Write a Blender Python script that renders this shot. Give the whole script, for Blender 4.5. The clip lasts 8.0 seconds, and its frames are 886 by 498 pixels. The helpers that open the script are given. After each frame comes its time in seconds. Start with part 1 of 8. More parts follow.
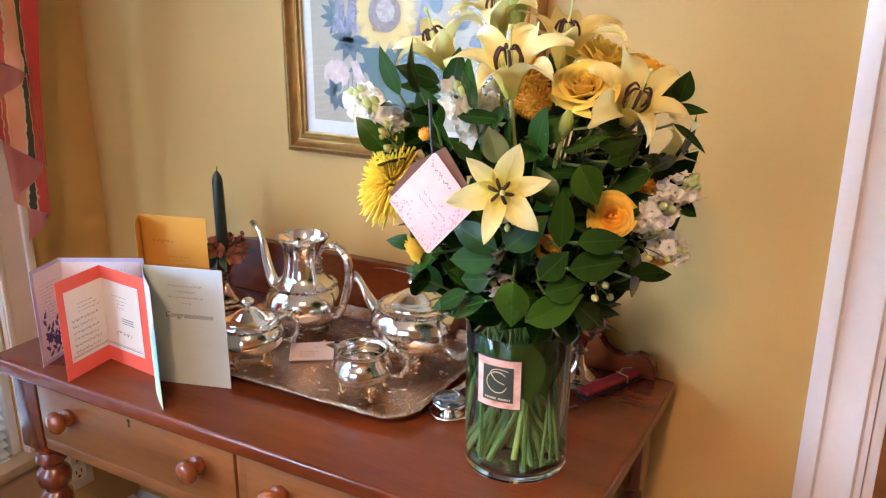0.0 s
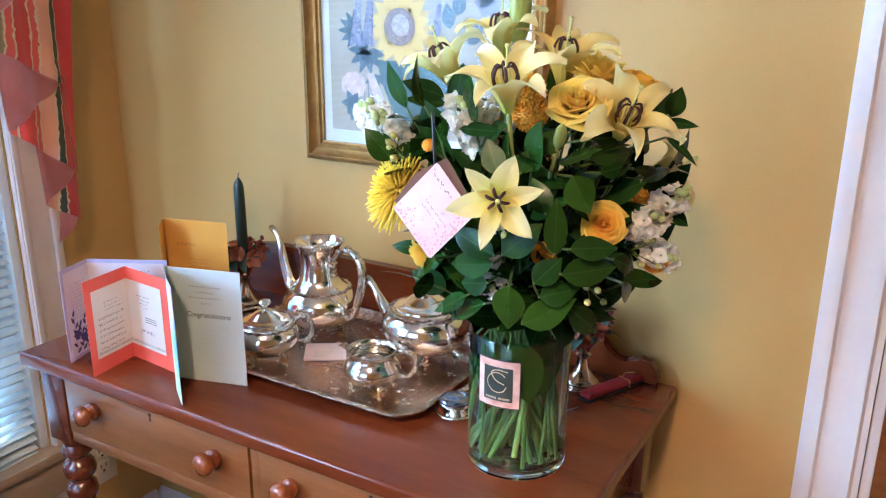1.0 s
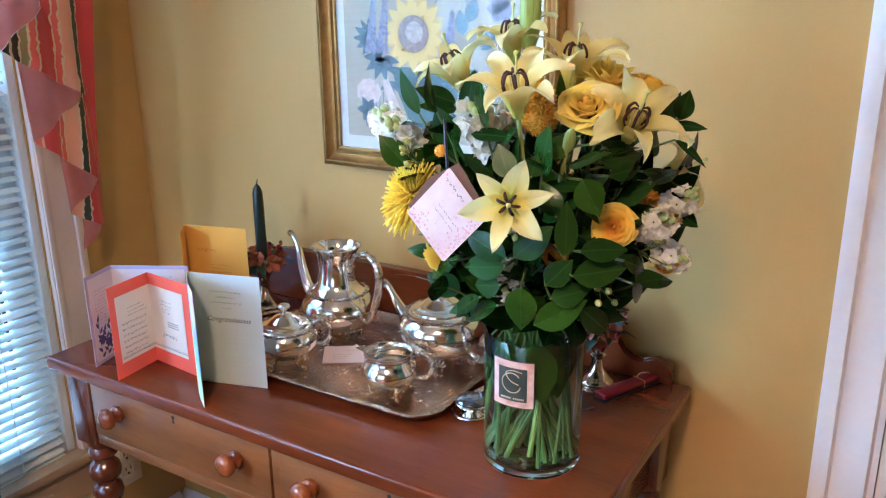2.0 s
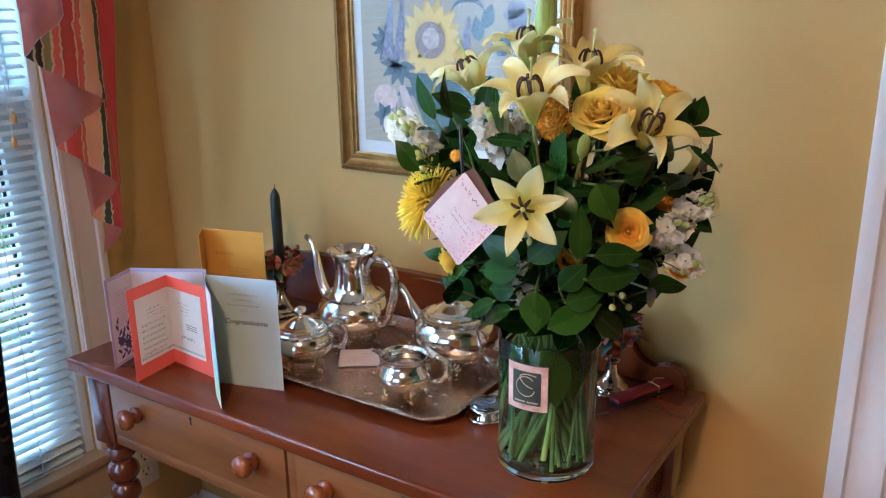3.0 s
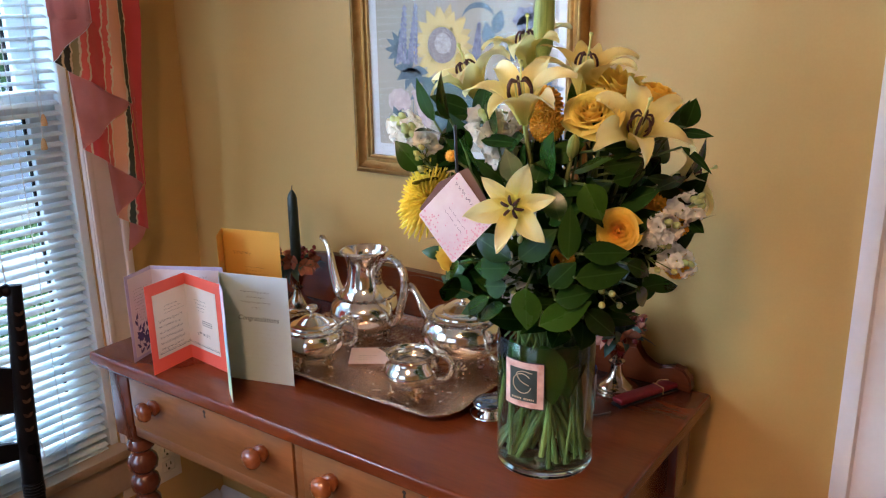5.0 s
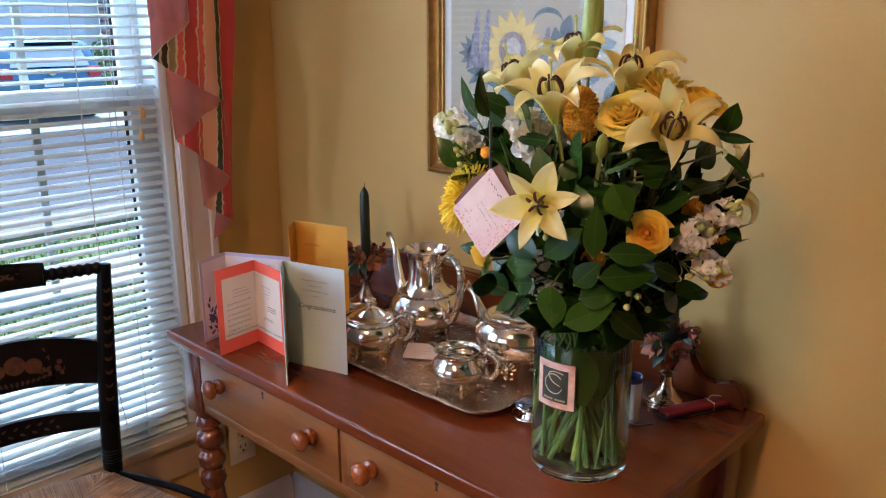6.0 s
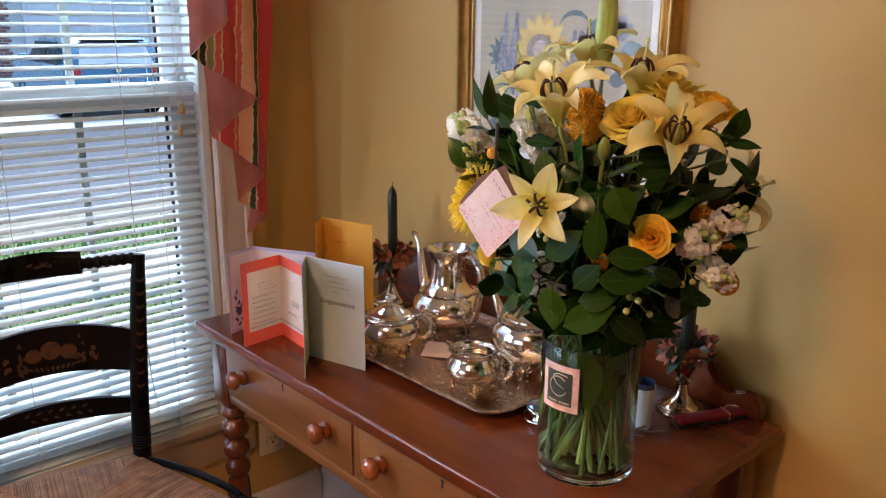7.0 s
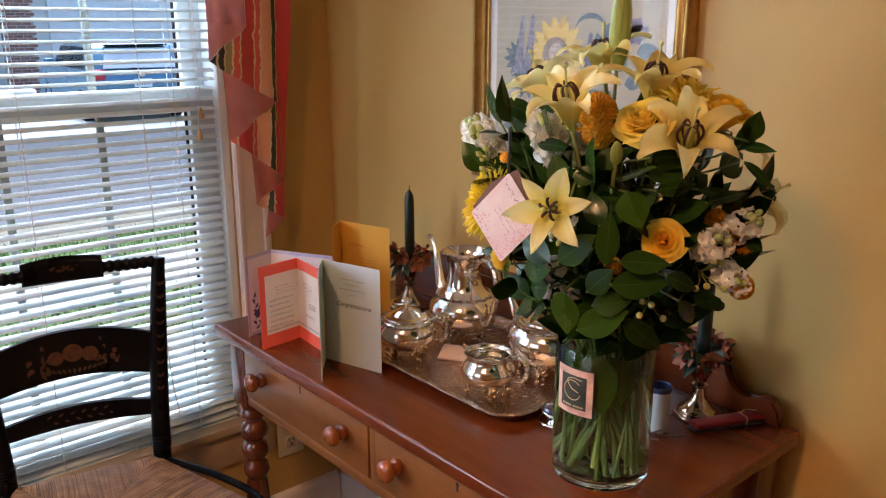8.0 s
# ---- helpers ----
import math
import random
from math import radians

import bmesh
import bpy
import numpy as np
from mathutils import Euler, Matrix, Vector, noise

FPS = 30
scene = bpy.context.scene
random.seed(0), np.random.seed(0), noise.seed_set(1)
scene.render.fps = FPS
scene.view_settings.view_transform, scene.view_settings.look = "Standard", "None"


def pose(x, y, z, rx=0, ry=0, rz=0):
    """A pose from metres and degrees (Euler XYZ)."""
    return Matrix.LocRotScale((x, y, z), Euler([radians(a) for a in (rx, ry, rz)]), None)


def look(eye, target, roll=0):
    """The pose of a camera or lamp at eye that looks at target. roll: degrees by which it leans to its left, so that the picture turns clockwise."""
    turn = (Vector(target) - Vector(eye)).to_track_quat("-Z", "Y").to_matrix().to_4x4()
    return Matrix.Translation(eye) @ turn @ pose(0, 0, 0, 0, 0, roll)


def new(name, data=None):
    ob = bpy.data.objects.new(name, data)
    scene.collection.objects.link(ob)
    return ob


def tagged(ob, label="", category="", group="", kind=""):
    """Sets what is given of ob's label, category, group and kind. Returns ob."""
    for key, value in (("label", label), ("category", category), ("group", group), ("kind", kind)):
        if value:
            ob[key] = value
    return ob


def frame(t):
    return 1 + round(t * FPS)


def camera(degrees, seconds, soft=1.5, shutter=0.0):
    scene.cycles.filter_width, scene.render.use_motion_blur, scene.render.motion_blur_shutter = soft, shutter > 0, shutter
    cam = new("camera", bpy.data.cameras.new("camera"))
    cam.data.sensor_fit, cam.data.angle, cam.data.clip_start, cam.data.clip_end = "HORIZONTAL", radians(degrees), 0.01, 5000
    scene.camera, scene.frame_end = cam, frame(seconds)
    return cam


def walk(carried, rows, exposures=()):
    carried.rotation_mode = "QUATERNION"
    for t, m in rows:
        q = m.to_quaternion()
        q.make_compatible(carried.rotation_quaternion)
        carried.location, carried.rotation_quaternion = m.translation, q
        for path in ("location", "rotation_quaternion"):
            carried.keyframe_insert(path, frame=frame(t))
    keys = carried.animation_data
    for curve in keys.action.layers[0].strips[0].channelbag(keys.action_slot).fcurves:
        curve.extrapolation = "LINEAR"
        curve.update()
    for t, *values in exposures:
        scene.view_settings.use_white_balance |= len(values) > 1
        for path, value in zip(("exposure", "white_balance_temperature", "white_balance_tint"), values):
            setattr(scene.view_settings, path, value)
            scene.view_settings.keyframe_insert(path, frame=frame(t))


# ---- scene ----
cam = camera(56.47, 8.0, soft=1.2)

PATH = [
    (0.0, look((1.1540, -1.1280, 1.2900), (0.6963, -0.2943, 0.9811), 0.18)),
    (0.5, look((1.1820, -1.1439, 1.2962), (0.7081, -0.3166, 0.9947), 0.72)),
    (1.0, look((1.1968, -1.1538, 1.3018), (0.7106, -0.3333, 1.0013), 0.29)),
    (1.5, look((1.2057, -1.1600, 1.3065), (0.7080, -0.3462, 1.0066), -0.41)),
    (3.0, look((1.2164, -1.1719, 1.3079), (0.6921, -0.3712, 1.0179), -0.79)),
    (3.5, look((1.2201, -1.1725, 1.3060), (0.6845, -0.3774, 1.0213), -0.83)),
    (4.0, look((1.2256, -1.1690, 1.3045), (0.6795, -0.3798, 1.0234), -0.71)),
    (4.5, look((1.2334, -1.1713, 1.3090), (0.6779, -0.3891, 1.0269), -0.96)),
    (5.8, look((1.3376, -1.1428, 1.2911), (0.7121, -0.4096, 1.0245), 0.02)),
    (6.0, look((1.3490, -1.1311, 1.2895), (0.6811, -0.4359, 1.0236), -0.11)),
    (6.5, look((1.3751, -1.1080, 1.2901), (0.6747, -0.4457, 1.0240), 0.45)),
    (7.0, look((1.3937, -1.0990, 1.2884), (0.6802, -0.4498, 1.0248), 0.52)),
    (7.5, look((1.3992, -1.0994, 1.2902), (0.6779, -0.4585, 1.0275), 0.27)),
    (8.0, look((1.4013, -1.0941, 1.2922), (0.6704, -0.4638, 1.0302), 0.04)),
]
walk(cam, PATH, [(0.0, 2.03, 5300, 19), (0.5, 2.07, 4850, 15), (1.0, 2.09, 4580, 12), (1.7, 2.02, 4560, 11), (3.0, 1.53, 4700, 12), (4.0, 1.54, 4950, 15), (6.0, 1.37, 5550, 21), (8.0, 1.27, 6250, 26)])

# ---- light ----
world = bpy.data.worlds.new("sky")
scene.world = world
world.use_nodes = True
wn = world.node_tree.nodes
sky = wn.new("ShaderNodeTexSky")
sky.sky_type, sky.sun_disc = "NISHITA", False
sky.sun_elevation, sky.sun_rotation = radians(67), radians(281)
sky.air_density, sky.dust_density = 1.0, 4.0
world.node_tree.links.new(sky.outputs[0], wn["Background"].inputs[0])
wn["Background"].inputs[1].default_value = 0.15

sun_data = bpy.data.lights.new("sun", "SUN")
sun_data.energy, sun_data.angle, sun_data.color = 2.0, radians(30), (0.92, 0.97, 1.0)
sun = new("sun", sun_data)
sun.matrix_world = look((0, 0, 10), (4.0, -0.8, 0.0))


def area_lamp(name, eye, target, w, h, power, colour, spread=180):
    data = bpy.data.lights.new(name, "AREA")
    data.spread = radians(spread)
    data.shape, data.size, data.size_y, data.energy, data.color = "RECTANGLE", w, h, power, colour
    ob = new(name, data)
    ob.matrix_world = look(eye, target)
    return ob


DAY = (0.80, 0.94, 1.0)
area_lamp("daylight_first_window", (-0.40, -0.685, 1.68), (1.0, -0.685, 0.55), 0.74, 0.36, 3.8, DAY, 130)
area_lamp("daylight_second_window", (-0.40, -1.625, 1.25), (0.42, 0.0, 0.60), 0.74, 0.80, 2.6, DAY, 95)
area_lamp("daylight_south_window", (0.65, -3.72, 1.30), (0.65, 0.0, 0.9), 1.3, 1.3, 2.2, DAY)
bulb_data = bpy.data.lights.new("bulb", "POINT")
bulb_data.energy, bulb_data.color, bulb_data.shadow_soft_size = 17.5, (1.0, 0.56, 0.24), 0.08
bulb = new("bulb", bulb_data)
bulb.location = (1.08, -1.52, 1.965)
# unseen warm fill light, added to brighten the hall past the doorway
hall_data = bpy.data.lights.new("hall_fill", "POINT")
hall_data.energy, hall_data.color, hall_data.shadow_soft_size = 6, (1.0, 0.75, 0.5), 0.08
new("hall_fill", hall_data).location = (1.75, 1.5, 2.2)


# ---- materials ----
def nodes_of(name):
    m = bpy.data.materials.new(name)
    m.use_nodes = True
    nt = m.node_tree
    return m, nt, nt.nodes["Principled BSDF"]


def surface(name, low, high, scale=8.0, rough=0.5, metal=0.0, bump=0.1, fine=120.0, stretch=(1, 1, 1), detail=6.0,
            rough_var=0.1, coat=0.0, sheen=0.0, per_piece=0.0, trans=0.0, spots=None):
    """Two-scale mottled surface: low and high are the colours, scale the large mottling, fine the grain."""
    m, nt, b = nodes_of(name)
    n, l = nt.nodes, nt.links
    tc = n.new("ShaderNodeTexCoord")
    mp = n.new("ShaderNodeMapping")
    mp.inputs["Scale"].default_value = stretch
    l.new(tc.outputs["Object"], mp.inputs[0])
    big = n.new("ShaderNodeTexNoise")
    big.inputs["Scale"].default_value, big.inputs["Detail"].default_value = scale, detail
    small = n.new("ShaderNodeTexNoise")
    small.inputs["Scale"].default_value, small.inputs["Detail"].default_value = fine, 4.0
    l.new(mp.outputs[0], big.inputs["Vector"])
    l.new(mp.outputs[0], small.inputs["Vector"])
    add = n.new("ShaderNodeMath")
    add.operation = "MULTIPLY_ADD"
    add.inputs[1].default_value = 0.35
    l.new(small.outputs[0], add.inputs[0])
    l.new(big.outputs[0], add.inputs[2])
    fac = add.outputs[0]
    if per_piece:
        info = n.new("ShaderNodeObjectInfo")
        more = n.new("ShaderNodeMath")
        more.operation = "MULTIPLY_ADD"
        more.inputs[1].default_value = per_piece
        l.new(info.outputs["Random"], more.inputs[0])
        l.new(fac, more.inputs[2])
        fac = more.outputs[0]
    ramp = n.new("ShaderNodeValToRGB")
    ramp.color_ramp.elements[0].position, ramp.color_ramp.elements[1].position = 0.42, 0.95 + per_piece * 0.5
    ramp.color_ramp.elements[0].color, ramp.color_ramp.elements[1].color = (*low, 1), (*high, 1)
    l.new(fac, ramp.inputs[0])
    l.new(ramp.outputs[0], b.inputs["Base Color"])
    rr = n.new("ShaderNodeMapRange")
    rr.inputs["To Min"].default_value, rr.inputs["To Max"].default_value = max(rough - rough_var, 0.02), min(rough + rough_var, 1)
    l.new(big.outputs[0], rr.inputs["Value"])
    l.new(rr.outputs[0], b.inputs["Roughness"])
    b.inputs["Metallic"].default_value = metal
    b.inputs["Coat Weight"].default_value = coat
    b.inputs["Coat Roughness"].default_value = 0.15
    b.inputs["Sheen Weight"].default_value = sheen
    if trans:
        tl = n.new("ShaderNodeBsdfTranslucent")
        l.new(ramp.outputs[0], tl.inputs[0])
        mx = n.new("ShaderNodeMixShader")
        mx.inputs[0].default_value = trans
        l.new(b.outputs[0], mx.inputs[1])
        l.new(tl.outputs[0], mx.inputs[2])
        l.new(mx.outputs[0], n["Material Output"].inputs[0])
    if bump:
        bp = n.new("ShaderNodeBump")
        bp.inputs["Strength"].default_value, bp.inputs["Distance"].default_value = bump, 0.002
        l.new(fac if not per_piece else add.outputs[0], bp.inputs["Height"])
        l.new(bp.outputs[0], b.inputs["Normal"])
    return m


def wood(name, dark, light, rough=0.3, coat=0.4, axis="x", scale=1.0, per_piece=0.0):
    st = {"x": (1.2, 9, 9), "y": (9, 1.2, 9), "z": (9, 9, 1.2)}[axis]
    return surface(name, dark, light, scale=2.6 * scale, rough=rough, bump=0.006, fine=26, stretch=st, detail=8, rough_var=0.03,
                   coat=coat, per_piece=per_piece)


M_WALL = surface("cream_wall_paint", (0.500, 0.312, 0.080), (0.555, 0.354, 0.104), 3, 0.55, bump=0.06, fine=260, rough_var=0.06)
M_CEIL = surface("ceiling_paint", (0.72, 0.70, 0.66), (0.80, 0.78, 0.74), 3, 0.8, bump=0.05)
M_TRIM = surface("trim_paint", (0.70, 0.62, 0.58), (0.78, 0.70, 0.66), 5, 0.35, bump=0.03, coat=0.2)
# trim paint of sill and apron, darkened to tan for the shadow there
M_SILL_SHADED = surface("shaded_tan_sill_paint", (0.38, 0.27, 0.17), (0.46, 0.34, 0.22), 5, 0.45, bump=0.03)
M_SASH = surface("white_sash_paint", (0.70, 0.76, 0.77), (0.78, 0.83, 0.84), 5, 0.35, bump=0.03)
M_BLIND = surface("blind_slat_white_vinyl", (0.77, 0.87, 0.89), (0.83, 0.92, 0.94), 9, 0.4, bump=0.02, trans=0.15)
# grey green holds the backlit shade of the window bars
M_BAR_BACKLIT = surface("backlit_window_bar", (0.30, 0.33, 0.29), (0.38, 0.41, 0.37), 20, 0.5, bump=0.02)
M_PANE_GAP = surface("dark_pane_gap", (0.012, 0.013, 0.014), (0.022, 0.023, 0.024), 30, 0.6, bump=0)
M_CORD = surface("blind_cord", (0.7, 0.7, 0.68), (0.8, 0.8, 0.78), 60, 0.7, bump=0.1)
M_CHERRY_X = wood("cherry_wood_long", (0.096, 0.0175, 0.0036), (0.172, 0.035, 0.0072), 0.21, 0.05, "x")
M_CHERRY_Y = wood("cherry_wood_deep", (0.096, 0.0175, 0.0036), (0.172, 0.035, 0.0072), 0.21, 0.05, "y")
M_CHERRY_Z = wood("cherry_wood_upright", (0.070, 0.014, 0.005), (0.165, 0.038, 0.012), 0.22, 0.5, "z")
M_DRAWER = wood("drawer_front_wood", (0.136, 0.044, 0.0105), (0.255, 0.096, 0.025), 0.30, 0.10, "x")
M_GAP = surface("dark_joint_and_shade", (0.012, 0.006, 0.004), (0.02, 0.01, 0.006), 40, 0.8, bump=0)
M_FLOOR = wood("oak_floor", (0.24, 0.10, 0.035), (0.42, 0.20, 0.075), 0.35, 0.3, "x", 1.0, 0.35)
M_GILT = surface("gilt_frame", (0.26, 0.13, 0.03), (0.58, 0.36, 0.11), 14, 0.36, 0.75, 0.4, 90, rough_var=0.12)
M_SILVER = surface("polished_silver", (0.88, 0.80, 0.70), (0.95, 0.89, 0.80), 9, 0.14, 1.0, 0.0, 90, rough_var=0.04)
M_SILVER_WORN = surface("worn_silver_relief", (0.34, 0.25, 0.18), (0.94, 0.87, 0.78), 150, 0.17, 1.0, 0.35, 300, rough_var=0.06)


def glass(name, tint=(1, 1, 1), rough=0.0, ior=1.45):
    m, nt, b = nodes_of(name)
    b.inputs["Base Color"].default_value = (*tint, 1)
    b.inputs["Roughness"].default_value = rough
    b.inputs["Transmission Weight"].default_value = 1.0
    b.inputs["IOR"].default_value = ior
    return m


M_PANE = glass("window_glass", (0.80, 0.955, 1.0), 0.0, 1.02)
M_PICGLASS = glass("picture_glass", (1, 1, 1), 0.0, 1.23)


# ---- mesh tools ----
def finish(bm, name, mat, smooth=40):
    me = bpy.data.meshes.new(name)
    bmesh.ops.recalc_face_normals(bm, faces=bm.faces)
    if smooth:
        lim = radians(smooth)
        for f in bm.faces:
            f.smooth = True
        for e in bm.edges:
            if len(e.link_faces) == 2 and e.calc_face_angle(0) > lim:
                e.smooth = False
    bm.to_mesh(me)
    bm.free()
    for m in (mat if isinstance(mat, (list, tuple)) else [mat]):
        me.materials.append(m)
    return me


def part(name, bm, mat, parent=None, label="", smooth=40):
    """Links a bmesh as one mesh object, under a thing or a part."""
    ob = new(name, finish(bm, name, mat, smooth))
    if parent is not None:
        ob.parent = parent
    if label:
        ob["label"] = label
    return ob


def thing(name, label, category, x=0, y=0, z=0, rz=0, group="", kind=""):
    """An Empty at a thing's base that carries its parts."""
    ob = new(name)
    ob.empty_display_size = 0.05
    ob.matrix_world = pose(x, y, z, 0, 0, rz)
    return tagged(ob, label, category, group, kind)


def box(bm, c, s, bevel=0.0, seg=2, m=None):
    """A box of size s round c, with bevelled edges."""
    r = bmesh.ops.create_cube(bm, size=1)
    vs = r["verts"]
    for v in vs:
        v.co = Vector((v.co.x * s[0] + c[0], v.co.y * s[1] + c[1], v.co.z * s[2] + c[2]))
    if bevel:
        es = list({e for v in vs for e in v.link_edges})
        out = bmesh.ops.bevel(bm, geom=es, offset=bevel, segments=seg, affect="EDGES", profile=0.5)
        vs = list({v for f in out["faces"] for v in f.verts} | {v for v in vs if v.is_valid})
    if m is not None:
        bmesh.ops.transform(bm, matrix=m, verts=[v for v in vs if v.is_valid])
    return bm


def boxm(c, s, bevel=0.0, seg=2):
    return box(bmesh.new(), c, s, bevel, seg)


def lathe(bm, prof, seg=32, c=(0, 0, 0), cap=True, lobes=0, depth=0.0, m=None, squash=1.0):
    """Turns a profile of (radius, height) about the upright through c."""
    rings = []
    for r, z in prof:
        ring = []
        for i in range(seg):
            a = 2 * math.pi * i / seg
            k = r * (1 + depth * math.cos(lobes * a)) if lobes else r
            ring.append(bm.verts.new((c[0] + k * math.cos(a), c[1] + k * squash * math.sin(a), c[2] + z)))
        rings.append(ring)
    for a, b in zip(rings, rings[1:]):
        for i in range(seg):
            j = (i + 1) % seg
            bm.faces.new((a[i], a[j], b[j], b[i]))
    if cap:
        for ring in (rings[0], rings[-1]):
            if len({tuple(v.co) for v in ring}) > 2:
                bm.faces.new(ring)
    if m is not None:
        bmesh.ops.transform(bm, matrix=m, verts=[v for r in rings for v in r])
    return bm


def bez(pts, n=24):
    """A smooth line through the points."""
    p = [Vector(q) for q in pts]
    p = [2 * p[0] - p[1]] + p + [2 * p[-1] - p[-2]]
    out = []
    spans = len(p) - 3
    for k in range(n + 1):
        u = k / n * spans
        i = min(int(u), spans - 1)
        u -= i
        a, b, c, d = p[i:i + 4]
        out.append(0.5 * (2 * b + (c - a) * u + (2 * a - 5 * b + 4 * c - d) * u * u + (3 * b - a - 3 * c + d) * u ** 3))
    return out


def tube(bm, pts, rad, seg=10, cap=True, flat=1.0):
    """A round bar along the points; rad is a number or a function of 0..1."""
    n = len(pts)
    rings = []
    side = None
    for i, p in enumerate(pts):
        p = Vector(p)
        d = (Vector(pts[min(i + 1, n - 1)]) - Vector(pts[max(i - 1, 0)])).normalized()
        if side is None:
            side = d.cross(Vector((0, 0, 1)) if abs(d.z) < 0.9 else Vector((1, 0, 0))).normalized()
        side = (side - d * side.dot(d)).normalized()
        up = d.cross(side)
        r = rad(i / (n - 1)) if callable(rad) else rad
        rings.append([bm.verts.new(p + side * (r * math.cos(2 * math.pi * k / seg)) + up * (r * flat * math.sin(2 * math.pi * k / seg)))
                      for k in range(seg)])
    for a, b in zip(rings, rings[1:]):
        for k in range(seg):
            j = (k + 1) % seg
            bm.faces.new((a[k], a[j], b[j], b[k]))
    if cap:
        bm.faces.new(rings[0])
        bm.faces.new(rings[-1])
    return bm


def plate(bm, outline, thick, m=None):
    """A flat plate with the outline of (x, y) points, standing on z = 0, thick high."""
    lo = [bm.verts.new((x, y, 0)) for x, y in outline]
    hi = [bm.verts.new((x, y, thick)) for x, y in outline]
    bm.faces.new(lo)
    bm.faces.new(hi)
    k = len(lo)
    for i in range(k):
        j = (i + 1) % k
        bm.faces.new((lo[i], lo[j], hi[j], hi[i]))
    if m is not None:
        bmesh.ops.transform(bm, matrix=m, verts=lo + hi)
    return bm


def ribbon(bm, pts, width, thick, m=None):
    """A straight-sided profile of (u, v) points drawn out along width (x)."""
    a = [bm.verts.new((-width / 2, u, v)) for u, v in pts]
    b = [bm.verts.new((width / 2, u, v)) for u, v in pts]
    bm.faces.new(a)
    bm.faces.new(b)
    k = len(a)
    for i in range(k):
        j = (i + 1) % k
        bm.faces.new((a[i], a[j], b[j], b[i]))
    if m is not None:
        bmesh.ops.transform(bm, matrix=m, verts=a + b)
    return bm


# ---- room ----
XW, XE, YS, ZC = -0.28, 3.5, -3.6, 2.45
SILL, HEAD = 0.366, 1.90


def structure(name, label, bm, mat):
    ob = part(name, bm, mat)
    return tagged(ob, label, name.rstrip("_0123456789").split("_")[0], kind="structure")


# floor of one room and the hall behind the doorway
structure("floor", "warm oak strip floor of the dining room", boxm((1.6, -1.0, -0.06), (4.4, 6.2, 0.08)), M_GAP)
wn_ = bmesh.new()
box(wn_, ((XW - 0.16 + 1.188) / 2, 0.07, ZC / 2), (1.188 - XW + 0.16, 0.14, ZC))
box(wn_, ((2.0 + XE) / 2, 0.07, ZC / 2), (XE - 2.0, 0.14, ZC))
box(wn_, (1.594, 0.07, (2.06 + ZC) / 2), (2.0 - 1.188, 0.14, ZC - 2.06))
structure("wall_north", "pale cream yellow painted plaster wall behind the serving table", wn_, M_WALL)
ww = bmesh.new()
TW = 0.16
for z0, z1, y0, y1 in [(0, ZC, -0.265, 0.0), (0, ZC, -1.205, -1.105), (0, ZC, YS, -2.045), (0, SILL, -1.105, -0.265), (HEAD, ZC, -1.105, -0.265),
                       (0, SILL, -2.045, -1.205), (HEAD, ZC, -2.045, -1.205)]:
    box(ww, (XW - TW / 2, (y0 + y1) / 2, (z0 + z1) / 2), (TW, y1 - y0, z1 - z0))
structure("wall_west", "cream yellow painted wall with two windows", ww, M_WALL)
ws = bmesh.new()
for x0, x1, z0, z1 in [(XW - TW, -0.05, 0, ZC), (1.35, XE + 0.1, 0, ZC), (-0.05, 1.35, 0, 0.6), (-0.05, 1.35, 2.0, ZC)]:
    box(ws, ((x0 + x1) / 2, YS - 0.07, (z0 + z1) / 2), (x1 - x0, 0.14, z1 - z0))
structure("wall_south", "cream yellow painted wall with a wide window", ws, M_WALL)
structure("wall_east", "cream yellow painted wall", boxm((XE + 0.07, YS / 2, ZC / 2), (0.14, -YS, ZC)), M_WALL)
structure("ceiling", "white painted ceiling", boxm((1.6, -1.0, ZC + 0.05), (4.4, 6.2, 0.1)), M_CEIL)
hw = bmesh.new()
box(hw, (0.2, 1.15, ZC / 2), (0.1, 2.0, ZC))
box(hw, (3.0, 1.15, ZC / 2), (0.1, 2.0, ZC))
box(hw, (1.6, 2.15, ZC / 2), (2.9, 0.1, ZC))
structure("wall_hall", "cream painted walls of the hall beyond the doorway", hw, M_WALL)


def moulding(name, label, prof, length, m, mat=M_TRIM):
    bm = ribbon(bmesh.new(), prof, length, 0, m)
    return structure(name, label, bm, mat)


BASE = [(0, 0), (-0.016, 0), (-0.016, 0.118), (-0.012, 0.126), (-0.012, 0.134), (-0.006, 0.142), (0, 0.146)]
moulding("baseboard_north", "painted moulded baseboard", BASE, 1.105 - XW, pose((1.105 + XW) / 2, -0.001, 0))
moulding("baseboard_west", "painted moulded baseboard", BASE, -YS - 0.02, pose(XW + 0.001, YS / 2 - 0.01, 0, 0, 0, 90))

# doorway casing on the north wall
CAS = [(0, 0), (0, -0.083), (-0.010, -0.083), (-0.018, -0.072), (-0.018, -0.060), (-0.013, -0.056), (-0.012, -0.026), (-0.015, -0.022),
       (-0.015, -0.012), (-0.010, -0.008), (-0.010, 0)]


def casing(bm, x0, flip, z0, z1):
    """An upright casing board whose inner edge stands at x0; flip -1 spreads to lower x."""
    lo = [bm.verts.new((x0 - flip * v, u - 0.001, z0)) for u, v in CAS]
    hi = [bm.verts.new((x0 - flip * v, u - 0.001, z1)) for u, v in CAS]
    bm.faces.new(lo)
    bm.faces.new(hi)
    for i in range(len(CAS)):
        j = (i + 1) % len(CAS)
        bm.faces.new((lo[i], lo[j], hi[j], hi[i]))
    return bm


